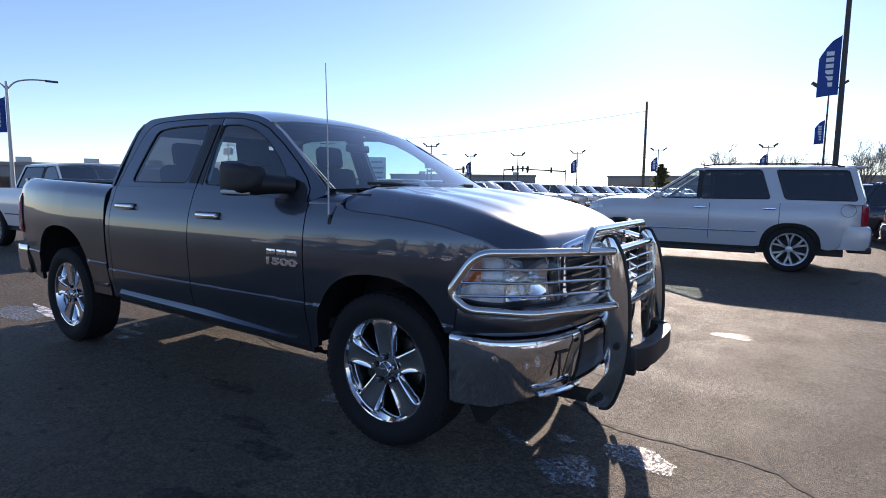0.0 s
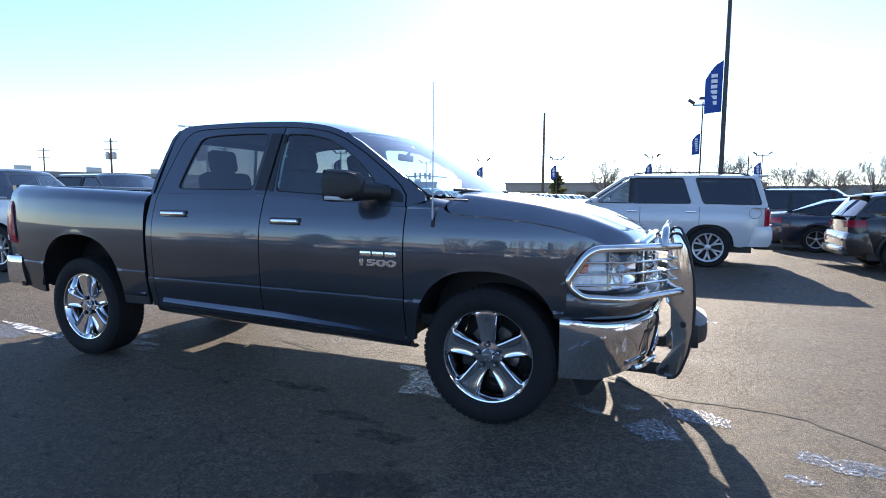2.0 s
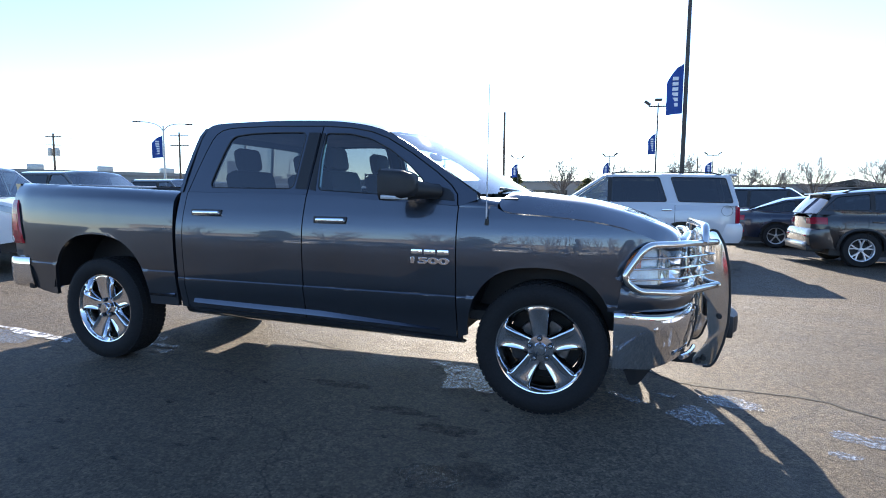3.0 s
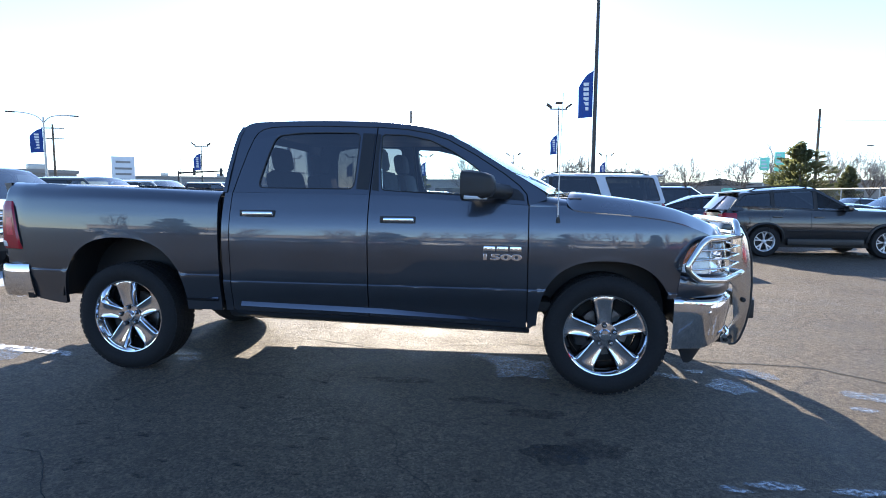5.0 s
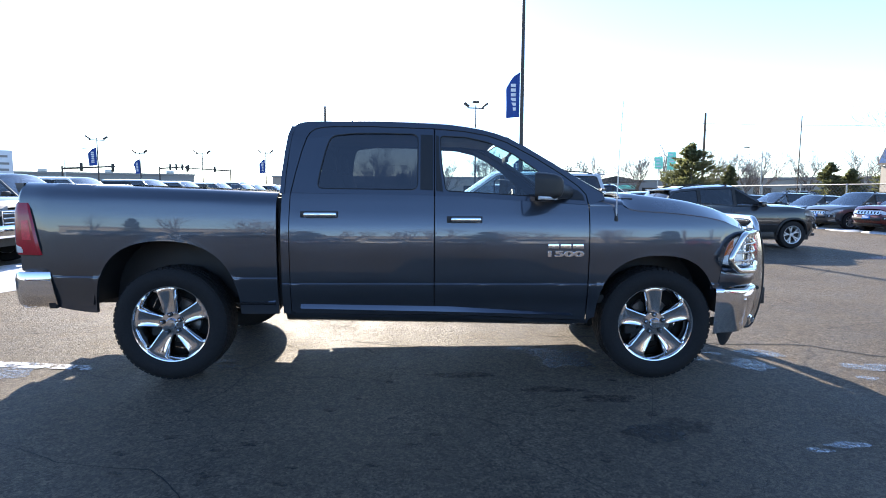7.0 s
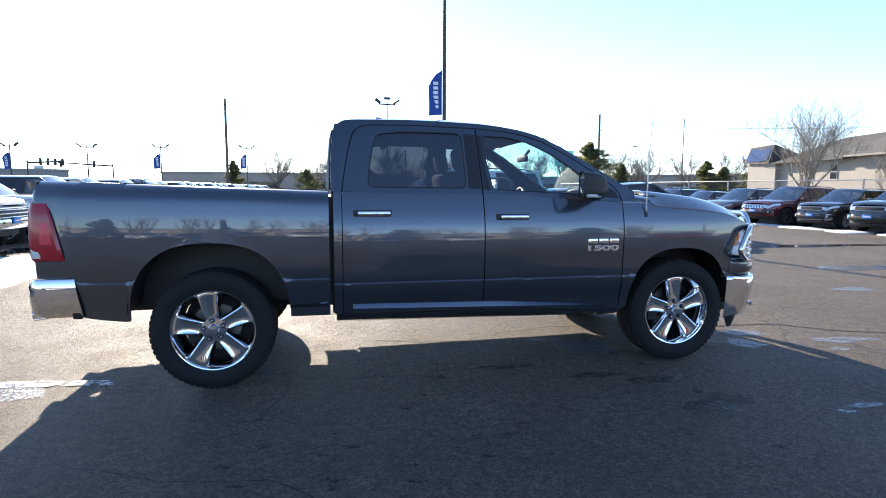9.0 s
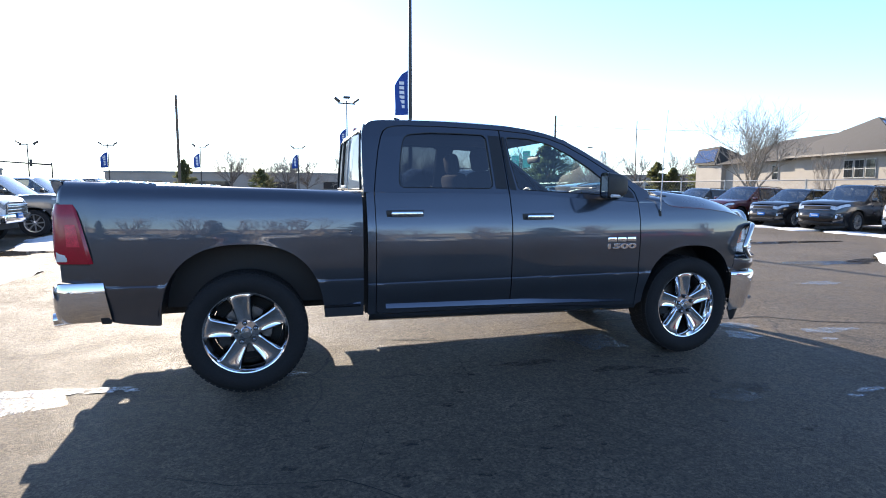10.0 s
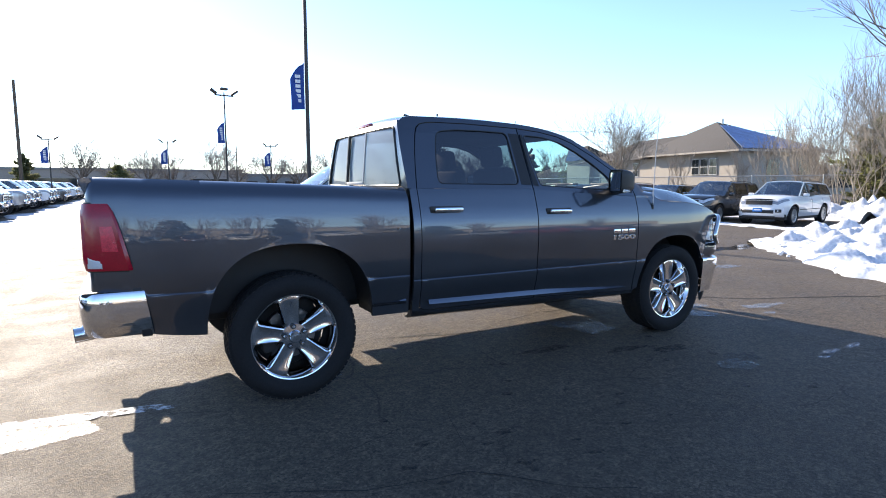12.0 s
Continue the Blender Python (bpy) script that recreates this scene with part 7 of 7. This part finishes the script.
def utility_pole(x, y, h, arms=True, r=0.14, gear=False, pegs=False):
    p = thing("utility_pole", x, y, 0, 15, "weathered wooden utility pole", "utility pole")
    part("pole", tube([(0, 0, 0), (0, 0, h)], [r, r * 0.7], 8), WOODPOLE, p)
    if arms:
        for z in (h - 0.4, h - 1.5):
            part("cross_arm", box(-1.1, 1.1, -0.06, 0.06, z - 0.06, z + 0.06), WOODPOLE, p)
    if gear:
        for s in (-1, 1):
            part("transformer", lathe([(0, 0), (0.3, 0), (0.32, 0.1), (0.32, 0.9), (0.25, 1.0), (0, 1.0)], 14, axis="z"), GALV, p).matrix_basis = pose(0.5 * s, 0, h - 2.9)
    if pegs:
        for k, z in enumerate((h - 1.2, h - 2.0, h - 3.0)):
            s = 1 if k % 2 else -1
            part("insulator", box(min(0, s * 0.34), max(0, s * 0.34), -0.05, 0.05, z - 0.05, z + 0.05, 0.015), GALV, p)
        part("bracket", tube([(0.05, 0, h - 4.7), (0.5, 0, h - 4.5), (1.0, 0, h - 4.5)], 0.05, 6), GALV, p)
    return p


utility_pole(-10.05, 60, 11.0, False, 0.17)
utility_pole(34.5, 61.3, 10.8, False, 0.17, pegs=True)
utility_pole(-67.9, 49.5, 9.0, True, 0.17, True)
utility_pole(-89.2, 53.7, 8.6, True)
utility_pole(35.3, 45.1, 8.3, False, 0.06)
utility_pole(13.9, 92.0, 8.0, False, 0.12)


def traffic_mast(x, y, h, rz, arm, lights):
    p = thing("traffic_light", x, y, 0, rz, "traffic signals on a long mast arm", "traffic light")
    part("pole", tube([(0, 0, 0), (0, 0, h)], 0.13, 8), POLE, p)
    part("mast_arm", tube([(0, 0, h - 0.4), (arm, 0, h + 0.1)], [0.17, 0.12], 8), POLE, p)
    for k in range(lights):
        xx = arm * (0.35 + 0.6 * k / max(1, lights - 1))
        part("signal_head", box(xx - 0.22, xx + 0.22, -0.2, 0.2, h - 0.75, h + 0.55, 0.04), BLACK, p)
    return p


traffic_mast(-52.2, 79, 4.9, 33, 6.8, 2)
traffic_mast(-51.8, 108, 6.1, 25, 5.5, 4)
utility_pole(-46.0, 48.2, 8.4, True, 0.14)
traffic_mast(-41, 117, 6.0, 195, 9, 2)


# branching bare trees
def limb_points(p, d, length, rnd, bend_amt=0.25, n=5):
    pts = [p.copy()]
    for i in range(n):
        d = (d + Vector((rnd.uniform(-1, 1), rnd.uniform(-1, 1), rnd.uniform(-0.3, 0.8))) * bend_amt / n * 1.6).normalized()
        pts.append(pts[-1] + d * length / n)
    return pts, d


def bare_tree(x, y, h, seed, spread=0.6, trunks=1, depth=4, fork=3, name="bare_tree", label="leafless deciduous tree with fine pale twigs", r0=None):
    rnd = random.Random(seed)
    t = thing(name, x, y, 0, rnd.uniform(0, 360), label, "tree")
    wood, twigs = bmesh.new(), bmesh.new()
    thin = max(0.005, 0.00030 * (math.hypot(x, y) - 12))

    def grow(p, d, length, r, level):
        n = 5 if level < 2 else 3
        pts, d2 = limb_points(p, d, length, rnd, 0.3 + 0.12 * level, n)
        rr = [r * (1 - 0.45 * i / n) for i in range(n + 1)]
        tube(pts, rr, 6 if level < 2 else 3, wood if level < 3 else twigs, caps=False)
        if level >= depth:
            return
        for k in range(fork + (1 if level > 1 else 0)):
            f = rnd.uniform(0.35, 1.0) if k else 1.0
            i = min(int(f * n), n)
            q = pts[i]
            ax = Vector((rnd.uniform(-1, 1), rnd.uniform(-1, 1), rnd.uniform(0.0, 0.5)))
            nd = (d2 * (1 - spread * 0.55) + ax.normalized() * spread * (0.8 if k else 0.4) + Vector((0, 0, 0.15))).normalized()
            grow(q, nd, length * rnd.uniform(0.58, 0.78), max(rr[i] * 0.62, thin), level + 1)
    for k in range(trunks):
        d = Vector((rnd.uniform(-0.3, 0.3), rnd.uniform(-0.3, 0.3), 1)).normalized() if trunks > 1 else Vector((rnd.uniform(-0.06, 0.06), rnd.uniform(-0.06, 0.06), 1)).normalized()
        grow(Vector((rnd.uniform(-0.3, 0.3), rnd.uniform(-0.3, 0.3), -0.1)) if trunks > 1 else Vector((0, 0, -0.1)), d, h * 0.36, (r0 or h * 0.018), 0)
    shrub = name == "thicket_shrub"
    part("trunk", wood, PALEBARK if shrub else BARK, t)
    part("crown", twigs, PALETWIG if shrub else TWIG, t)
    return t


def crown_tree(x, y, h, seed, limbs=10, angle=66, rise=0.22, levels=3, wood_mat=None, twig_mat=None, label="leafless deciduous tree with a wide crown of fine twigs"):
    """A short trunk, spreading limbs and a wide crown of ever finer twigs."""
    rnd = random.Random(seed)
    t = thing("bare_tree", x, y, 0, rnd.uniform(0, 360), label, "tree")
    wood, twigs = bmesh.new(), bmesh.new()
    thin = max(0.004, 0.00022 * (math.hypot(x, y) - 10))

    def grow(p, d, length, r, level):
        n = 4 if level < 2 else 3
        pts, d2 = limb_points(p, d, length, rnd, 0.35, n)
        rr = [max(r * (1 - 0.5 * i / n), thin * 0.8) for i in range(n + 1)]
        tube(pts, rr, 6 if level == 0 else 3, wood if level < 2 else twigs, caps=False)
        if level >= levels:
            return
        for k in range((5, 5, 5, 3)[level]):
            i = rnd.randint(1, n) if k else n
            side = d2.cross(Vector((rnd.uniform(-1, 1), rnd.uniform(-1, 1), rnd.uniform(-1, 1)))).normalized()
            a = radians(rnd.uniform(16, 50))
            nd = (d2 * math.cos(a) + side * math.sin(a) + Vector((0, 0, 0.13))).normalized()
            grow(pts[i], nd, length * rnd.uniform(0.50, 0.74), max(rr[i] * 0.6, thin), level + 1)
    r0 = h * 0.022
    tube([(0, 0, -0.1), (0.02 * h, 0, rise * h * 0.6), (0.01 * h, 0.01 * h, rise * h * 1.5)], [r0 * 1.25, r0, r0 * 0.7], 8, wood, caps=False)
    for k in range(limbs):
        az, tilt_a = 6.2832 * k / limbs + rnd.uniform(-0.4, 0.4), radians(rnd.uniform(8, angle))
        d = Vector((math.cos(az) * math.sin(tilt_a), math.sin(az) * math.sin(tilt_a), math.cos(tilt_a)))
        grow(Vector((0.015 * h, 0.005 * h, h * rise * rnd.uniform(0.8, 1.45))), d, h * rnd.uniform(0.34, 0.48), r0 * 0.55, 0)
    part("trunk", wood, wood_mat or BARK, t)
    part("crown", twigs, twig_mat or TWIG, t)
    return t


def conifer(x, y, h, w, seed, label="dark evergreen conifer with an uneven crown"):
    rnd = random.Random(seed)
    t = thing("evergreen_tree", x, y, 0, 0, label, "tree")
    part("trunk", tube([(0, 0, 0), (0, 0, h * 0.9)], [h * 0.025, h * 0.006], 8), BARK, t)
    bm = bmesh.new()
    boughs = []
    for k in range(95):
        f = (k + rnd.random()) / 95
        rad = w * min(1, (1 - f) * 1.6) ** 0.7 * (0.7 + 0.3 * min(1, f * 6)) + 0.05
        boughs.append((f, rnd.uniform(0, 6.2832), rad * rnd.uniform(0.62, 1.2), rnd.uniform(0.15, 0.6)))
    for k in range(5600):
        f, a, reach, rise = boughs[k % 95]
        g = rnd.random() ** 0.6
        a += rnd.gauss(0, 0.16)
        r = reach * g
        fat = h * 0.028 * (1.25 - g)
        c = Vector((r * math.cos(a) + rnd.gauss(0, fat), r * math.sin(a) + rnd.gauss(0, fat), h * (0.07 + 0.88 * f) + rise * r * 0.5 + rnd.gauss(0, fat)))
        s = h * rnd.uniform(0.012, 0.030)
        out = Vector((math.cos(a + rnd.uniform(-0.7, 0.7)), math.sin(a + rnd.uniform(-0.7, 0.7)), rnd.uniform(0.0, 1.2))) * 1.5
        sd = Vector((-math.sin(a), math.cos(a), rnd.uniform(-0.5, 0.5)))
        vs = [bm.verts.new(c + out * s * p + sd * s * q + Vector((0, 0, u * s))) for p, q, u in ((-0.6, -0.5, 0), (0.2, -0.6, -0.2), (1.1, 0, -0.1), (0.2, 0.6, 0.2), (0.1, 0, 0.55))]
        bm.faces.new((vs[0], vs[1], vs[4]))
        bm.faces.new((vs[1], vs[2], vs[4]))
        bm.faces.new((vs[2], vs[3], vs[4]))
        bm.faces.new((vs[3], vs[0], vs[4]))
    part("crown", bm, NEEDLE, t, keep=True)
    return t


conifer(27.7, 49.7, 6.3, 2.75, 3)
conifer(46.0, 55.7, 4.9, 1.5, 5)
conifer(48.5, 55.9, 4.2, 1.4, 25)
conifer(40.0, 65.4, 4.9, 1.3, 15, "small brown-green evergreen beyond the fence")
conifer(56.0, 58.0, 6.0, 2.6, 6)
conifer(59.0, 60.0, 5.6, 2.6, 7)
conifer(29.4, 8.0, 5.0, 2.0, 17, "brown-green evergreen behind tangled shrubs")
conifer(-12.9, 82.0, 5.4, 1.5, 8)
conifer(-3.0, 95.1, 4.6, 2.4, 9)
for i, (x, y, h) in enumerate([(-8.5, 105, 8.2), (1.2, 105.5, 7.2), (12, 104.6, 7.6), (5.3, 112, 7.0), (21.8, 104.4, 7.6), (27, 103.5, 7.4), (32.5, 102, 8.2), (41, 99, 7.6), (16.5, 110, 7.0), (-3, 112, 6.5)]):
    crown_tree(x, y, h * 1.0, 20 + i)
for i, (x, y, h) in enumerate([(36, 75, 6.2), (48, 84, 7.4), (53, 81, 7.0), (58, 76, 6.6), (45, 70, 5.5), (62, 70, 6.5)]):
    crown_tree(x, y, h * 1.05, 60 + i, 8, 50)
crown_tree(33.9, 28.6, 7.0, 7, 9, 40, 0.14, 4, wood_mat=PALEBARK, twig_mat=PALETWIG, label="large leafless tree with many fine pale branches beside the fence")
THICKET = [(32.0, 2.2, 5.0), (34.5, 3.6, 5.4), (35.0, 8.2, 5.2), (36.0, 11.5, 4.8), (33.0, 12.8, 4.4), (36.5, 5.8, 5.6), (28.4, 9.4, 7.6), (29.0, 7.2, 9.4), (29.6, 5.4, 9.0), (27.4, 6.4, 6.2), (31.0, 8.4, 9.6), (27.0, 8.0, 5.2), (33.0, 10.6, 7.4), (26.2, 5.0, 5.6), (30.5, 3.8, 9.5), (29.6, 11.6, 6.0), (31.6, 13.2, 6.4), (28.0, 4.2, 8.6), (33.5, 6.0, 9.8)]
for i, (x, y, h) in enumerate(THICKET):
    bare_tree(x, y, h, 80 + i, 0.55, 6, 4, 3, "thicket_shrub", "tangled leafless shrub with pale stems behind the snow", r0=0.032)
for i, (x, y, h) in enumerate([(34.0, 16.5, 5.5), (36.0, 19.5, 5.0), (38.5, 26.5, 5.2)]):
    bare_tree(x, y, h, 180 + i, 0.4, 3, 4, 3, "thicket_shrub", "slender leafless shrub with pale stems", r0=0.04)
crown_tree(11.6, -0.9, 5.0, 95, 8, 80, 0.46, 3, twig_mat=BARK, label="leafless tree with dark spreading branches beside the snow heap")


# buildings
def hip_house():
    """Beige one-storey building with hipped shingle roofs behind the fence."""
    b = thing("building", 41.0, 23.2, 0, -10, "beige stucco building, brown hipped shingle roofs, snow on one slope", "building")
    # local x is the depth, local y runs along the front
    part("wall", box(0, 8.8, 0, 10, 0, 4.2), STUCCO, b)
    part("wing_wall", box(0.8, 8.6, 10, 21, 0, 4.0), STUCCO, b)
    roof = bmesh.new()
    e = 0.8
    main = [(-e, -e, 4.2), (9.6, -e, 4.2), (9.6, 12, 4.2), (-e, 12, 4.2), (4.1, 6.5, 7.2), (5.0, 6.9, 7.2)]
    wing = [(0.8 - e, 6, 4.0), (9.4, 6, 4.0), (9.4, 21.8, 4.0), (0.8 - e, 21.8, 4.0), (4.6, 9.0, 6.45), (4.6, 17.5, 6.3)]
    for p, faces in ((main, ((0, 1, 5, 4), (1, 2, 5), (2, 3, 5), (3, 0, 4), (3, 4, 5), (3, 2, 1, 0))), (wing, ((0, 1, 4), (1, 2, 5, 4), (2, 3, 5), (3, 0, 4, 5), (3, 2, 1, 0)))):
        v = [roof.verts.new(q) for q in p]
        for f in faces:
            roof.faces.new([v[i] for i in f])
    rf = part("roof", roof, SHINGLE, b)
    A, B, P0, P1 = (Vector(main[k]) for k in (0, 1, 4, 5))
    up = (B - A).cross(P0 - A).normalized() * 0.03
    sheet = []
    for k in range(25):
        u = 0.05 + 0.88 * k / 24
        v0, v1 = 0.06 + 0.10 * noise.noise((k * 0.35, 0, 1)), 0.86 + 0.08 * noise.noise((k * 0.4, 3, 1))
        sheet.append([A.lerp(B, u).lerp(P0.lerp(P1, u), v) + up for v in lin(v0, v1, 7)])
    # the sheet is snow; its dark blue is painted shade
    part("snow_sheet", shell(sheet, -up), SHADESNOW, rf, "sheet of snow lying on the slope")
    low = bmesh.new()
    q = [low.verts.new(p) for p in ((0, 21.8, 4.0), (0, 26, 4.2), (0.6, 26, 5.9), (0.6, 21.8, 6.0), (6, 26, 4.2), (6, 21.8, 4.0))]
    for f in ((0, 1, 2, 3), (1, 4, 2), (4, 5, 3, 2), (5, 0, 3)):
        low.faces.new([q[k] for k in f])
    part("low_roof", low, SHINGLE, rf)
    sheet = [[(0.6 * v - 0.035, y, 4.15 + 1.78 * v) for v in lin(0.12 + 0.08 * noise.noise((y, 2, 5)), 0.86 + 0.1 * noise.noise((y * 1.3, 4, 5)), 5)] for y in lin(22.1, 25.8, 12)]
    part("roof_panel", shell(sheet, Vector((0.04, 0, 0))), SKYPANEL, rf, "bluish panels on the low roof")
    part("wing_wall", box(0.3, 6, 21, 25.8, 0, 4.1), STUCCO, b)
    part("eave_board", box(-e - 0.05, -e + 0.03, -e, 11, 4.08, 4.22), STUCCO, rf)
    part("eave_board", box(-e, 9.6, -e - 0.05, -e + 0.03, 4.08, 4.22), STUCCO, rf)
    part("chimney", box(4.6, 4.8, 6.4, 6.6, 6.9, 7.5), GALV, rf)
    for x in (2.0, 2.98, 3.96, 13.0, 16.0):
        x0 = -0.02 if x < 10 else 0.78
        w = part("window", box(x0 - 0.05, x0 + 0.05, x, x + 0.88, 2.3, 3.7), SASH, b)
        for k in range(2):
            for q in range(2):
                part("pane", box(x0 - 0.07, x0, x + 0.07 + 0.39 * k, x + 0.42 + 0.39 * k, 2.37 + 0.65 * q, 2.95 + 0.66 * q), WINDOWDARK, w)
    for x in (3.0, 6.5):
        part("window", box(x, x + 1.3, -0.06, 0.02, 2.2, 3.5), WINDOWDARK, b)


hip_house()


def long_building(x, y, rz, length, depth, h, mat, label, bays=10, units=0):
    b = thing("building", x, y, 0, rz, label, "building")
    part("wall", box(-length / 2, length / 2, 0, depth, 0, h), mat, b)
    part("parapet", box(-length / 2 - 0.2, length / 2 + 0.2, -0.25, depth, h, h + 0.45), FARWALL, b)
    for k in range(bays):
        xx = -length / 2 + length * (k + 0.5) / bays
        part("window", box(xx - length / bays * 0.28, xx + length / bays * 0.28, -0.06, 0.05, h * 0.25, h * 0.62), WINDOWDARK, b)
    for k in range(units):
        xx = -length / 2 + length * (k + 0.6) / units
        part("roof_unit", box(xx - 0.9, xx + 0.9, depth * 0.3, depth * 0.3 + 1.4, h + 0.4, h + 1.3, 0.05), GALV, b)
    return b


long_building(-8, 143, 2, 62, 25, 4.9, BRICKY, "long low brown store far behind the lot", 4)
long_building(34, 150, -4, 40, 20, 4.2, FARWALL, "long low grey store far behind the lot", 8)
long_building(-66, 40, 55, 46, 18, 3.6, FARWALL, "long pale metal building with roof units", 8, 6)
long_building(-75, 128, 25, 40, 16, 5.0, FARWALL, "far grey building beyond the junction", 8, 3)
house = long_building(46.5, 128, -12, 12, 10, 3.2, FARWALL, "small gabled shop with a teal sign far off", 3)
roofb = bmesh.new()
v = [roofb.verts.new(q) for q in ((-7, -0.6, 3.9), (7, -0.6, 3.9), (7, 10.6, 3.9), (-7, 10.6, 3.9), (0, -0.6, 5.4), (0, 10.6, 5.4))]
for f in ((0, 1, 4), (1, 2, 5, 4), (2, 3, 5), (3, 0, 4, 5), (3, 2, 1, 0)):
    roofb.faces.new([v[i] for i in f])
part("roof", roofb, SHINGLE, house)
part("sign_bar", box(0.5, 4.6, -0.2, -0.08, 2.3, 3.2), GREENSIGN, house)
long_building(60, 142, -14, 46, 20, 4.4, FARWALL, "long low grey store far behind the lot", 5)
long_building(104, 42, -68, 80, 14, 4.4, STUCCO, "long beige building far beyond the thicket", 8)
long_building(75, 95, -40, 50, 18, 4.0, STUCCO, "long beige building behind bare trees", 9)


def pylon():
    p = thing("sign_pylon", -40.0, 50.7, 0, 38, "pale dealer sign pylon with plain grey bars", "sign")
    part("board", box(-1.1, 1.1, -0.25, 0.25, 0.0, 5.2, 0.04), LETTER, p)
    for z, w in ((4.6, 0.7), (3.9, 0.8), (3.3, 0.75), (2.7, 0.6), (2.1, 0.7)):
        part("bar", box(-w, w, -0.27, -0.255, z - 0.11, z + 0.11), FARWALL, p)


pylon()


def green_signs():
    p = thing("road_sign", 32.2, 68.7, 0, -8, "two green road signs on posts", "road sign")
    for x, w, z0, z1 in ((0.0, 0.52, 4.55, 6.1), (1.62, 0.55, 4.4, 6.75)):
        part("post", tube([(x, 0.06, 0), (x, 0.06, z1 - 0.1)], 0.07, 8), GALV, p)
        board = part("board", box(x - w, x + w, -0.06, 0, z0, z1, 0.02), GREENSIGN, p)
        for k in range(3):
            part("bar", box(x - w * 0.7, x + w * (0.2 + 0.2 * k), -0.068, -0.061, z1 - 0.45 - 0.42 * k, z1 - 0.30 - 0.42 * k), LETTER, board)


green_signs()


def fence():
    """Chain-link fence along the lot's far side."""
    f = thing("fence", 0, 0, 0, 0, "galvanised chain-link fence with round posts", "fence")
    line = [(22.0, 44.0), (25.2, 22.0), (27.6, 13.5), (29.6, 4.0)]
    posts = []
    for (x0, y0), (x1, y1) in zip(line, line[1:]):
        n = int(math.hypot(x1 - x0, y1 - y0) / 3.0)
        for k in range(n):
            posts.append((x0 + (x1 - x0) * k / n, y0 + (y1 - y0) * k / n))
    posts.append(line[-1])
    for x, y in posts:
        part("post", tube([(x, y, 0), (x, y, 1.95)], 0.04, 8), GALV, f)
    part("top_rail", tube([(x, y, 1.9) for x, y in line], 0.03, 6), GALV, f)
    wires = bmesh.new()
    for (x0, y0), (x1, y1) in zip(line, line[1:]):
        L = math.hypot(x1 - x0, y1 - y0)
        n = int(L / 0.22)
        for k in range(-8, n):
            for s in (0, 1):
                a, c = max(k, 0), min(k + 8, n)
                za, zc = (a - k) / 8 * 1.85, (c - k) / 8 * 1.85
                if s:
                    za, zc = 1.85 - za, 1.85 - zc
                p, q = Vector((x0 + (x1 - x0) * a / n, y0 + (y1 - y0) * a / n, 0.04 + za)), Vector((x0 + (x1 - x0) * c / n, y0 + (y1 - y0) * c / n, 0.04 + zc))
                tube([p, q], 0.006, 3, wires, caps=False)
    tagged(part("mesh", wires, GALV, f), kind="stuff")


fence()


def wire(points, r=0.02):
    w = part("power_line", tube(points, r, 4), BLACK)
    tagged(w, "thin overhead power line", "cable")


def sag(a, b, s=0.8, n=14):
    return [tuple(Vector(a).lerp(Vector(b), i / n) - Vector((0, 0, 4 * s * (i / n) * (1 - i / n)))) for i in range(n + 1)]


wire(sag((-67.9, 49.5, 8.5), (-89.2, 53.7, 8.1)))
wire(sag((-67.9, 49.5, 8.5), (-10.05, 60, 10.0), 1.5))
wire(sag((34.5, 61.3, 9.6), (90, 30, 10.0), 1.5))


# the far side of the lot, behind the walk, which the paint mirrors
def behind():
    for i, (x, y, h) in enumerate([(-22, -42, 11), (-14, -46, 12), (-5, -44, 10.5), (3, -48, 13), (11, -43, 11), (19, -46, 12), (28, -42, 11.5), (40, -40, 12), (-34, -40, 11), (-18, -36, 9), (-9, -37, 10), (0, -36, 9.5), (8, -37, 9), (15, -36, 10), (24, -37, 9)]):
        bare_tree(x, y, h, 120 + i, 0.65, 2, 3, 4)
    for i, (x, y) in enumerate([(-9, -45), (7, -46), (24, -44), (-28, -43)]):
        conifer(x, y, 6.5, 2.4, 140 + i)
    long_building(4, -52, 180, 120, 14, 3.8, STUCCO, "long beige building across the road", 16)
    kinds = (white_suv, red_suv, dark_suv, white_suv, grey_suv, red_suv, white_suv, dark_suv)
    for k in range(15):
        if k in (9, 10):
            continue
        copy_thing(kinds[k % 8], pose(-18 + 3.0 * k, -21 - 0.2 * (k % 3), 0, 0, 0, 88))


behind()
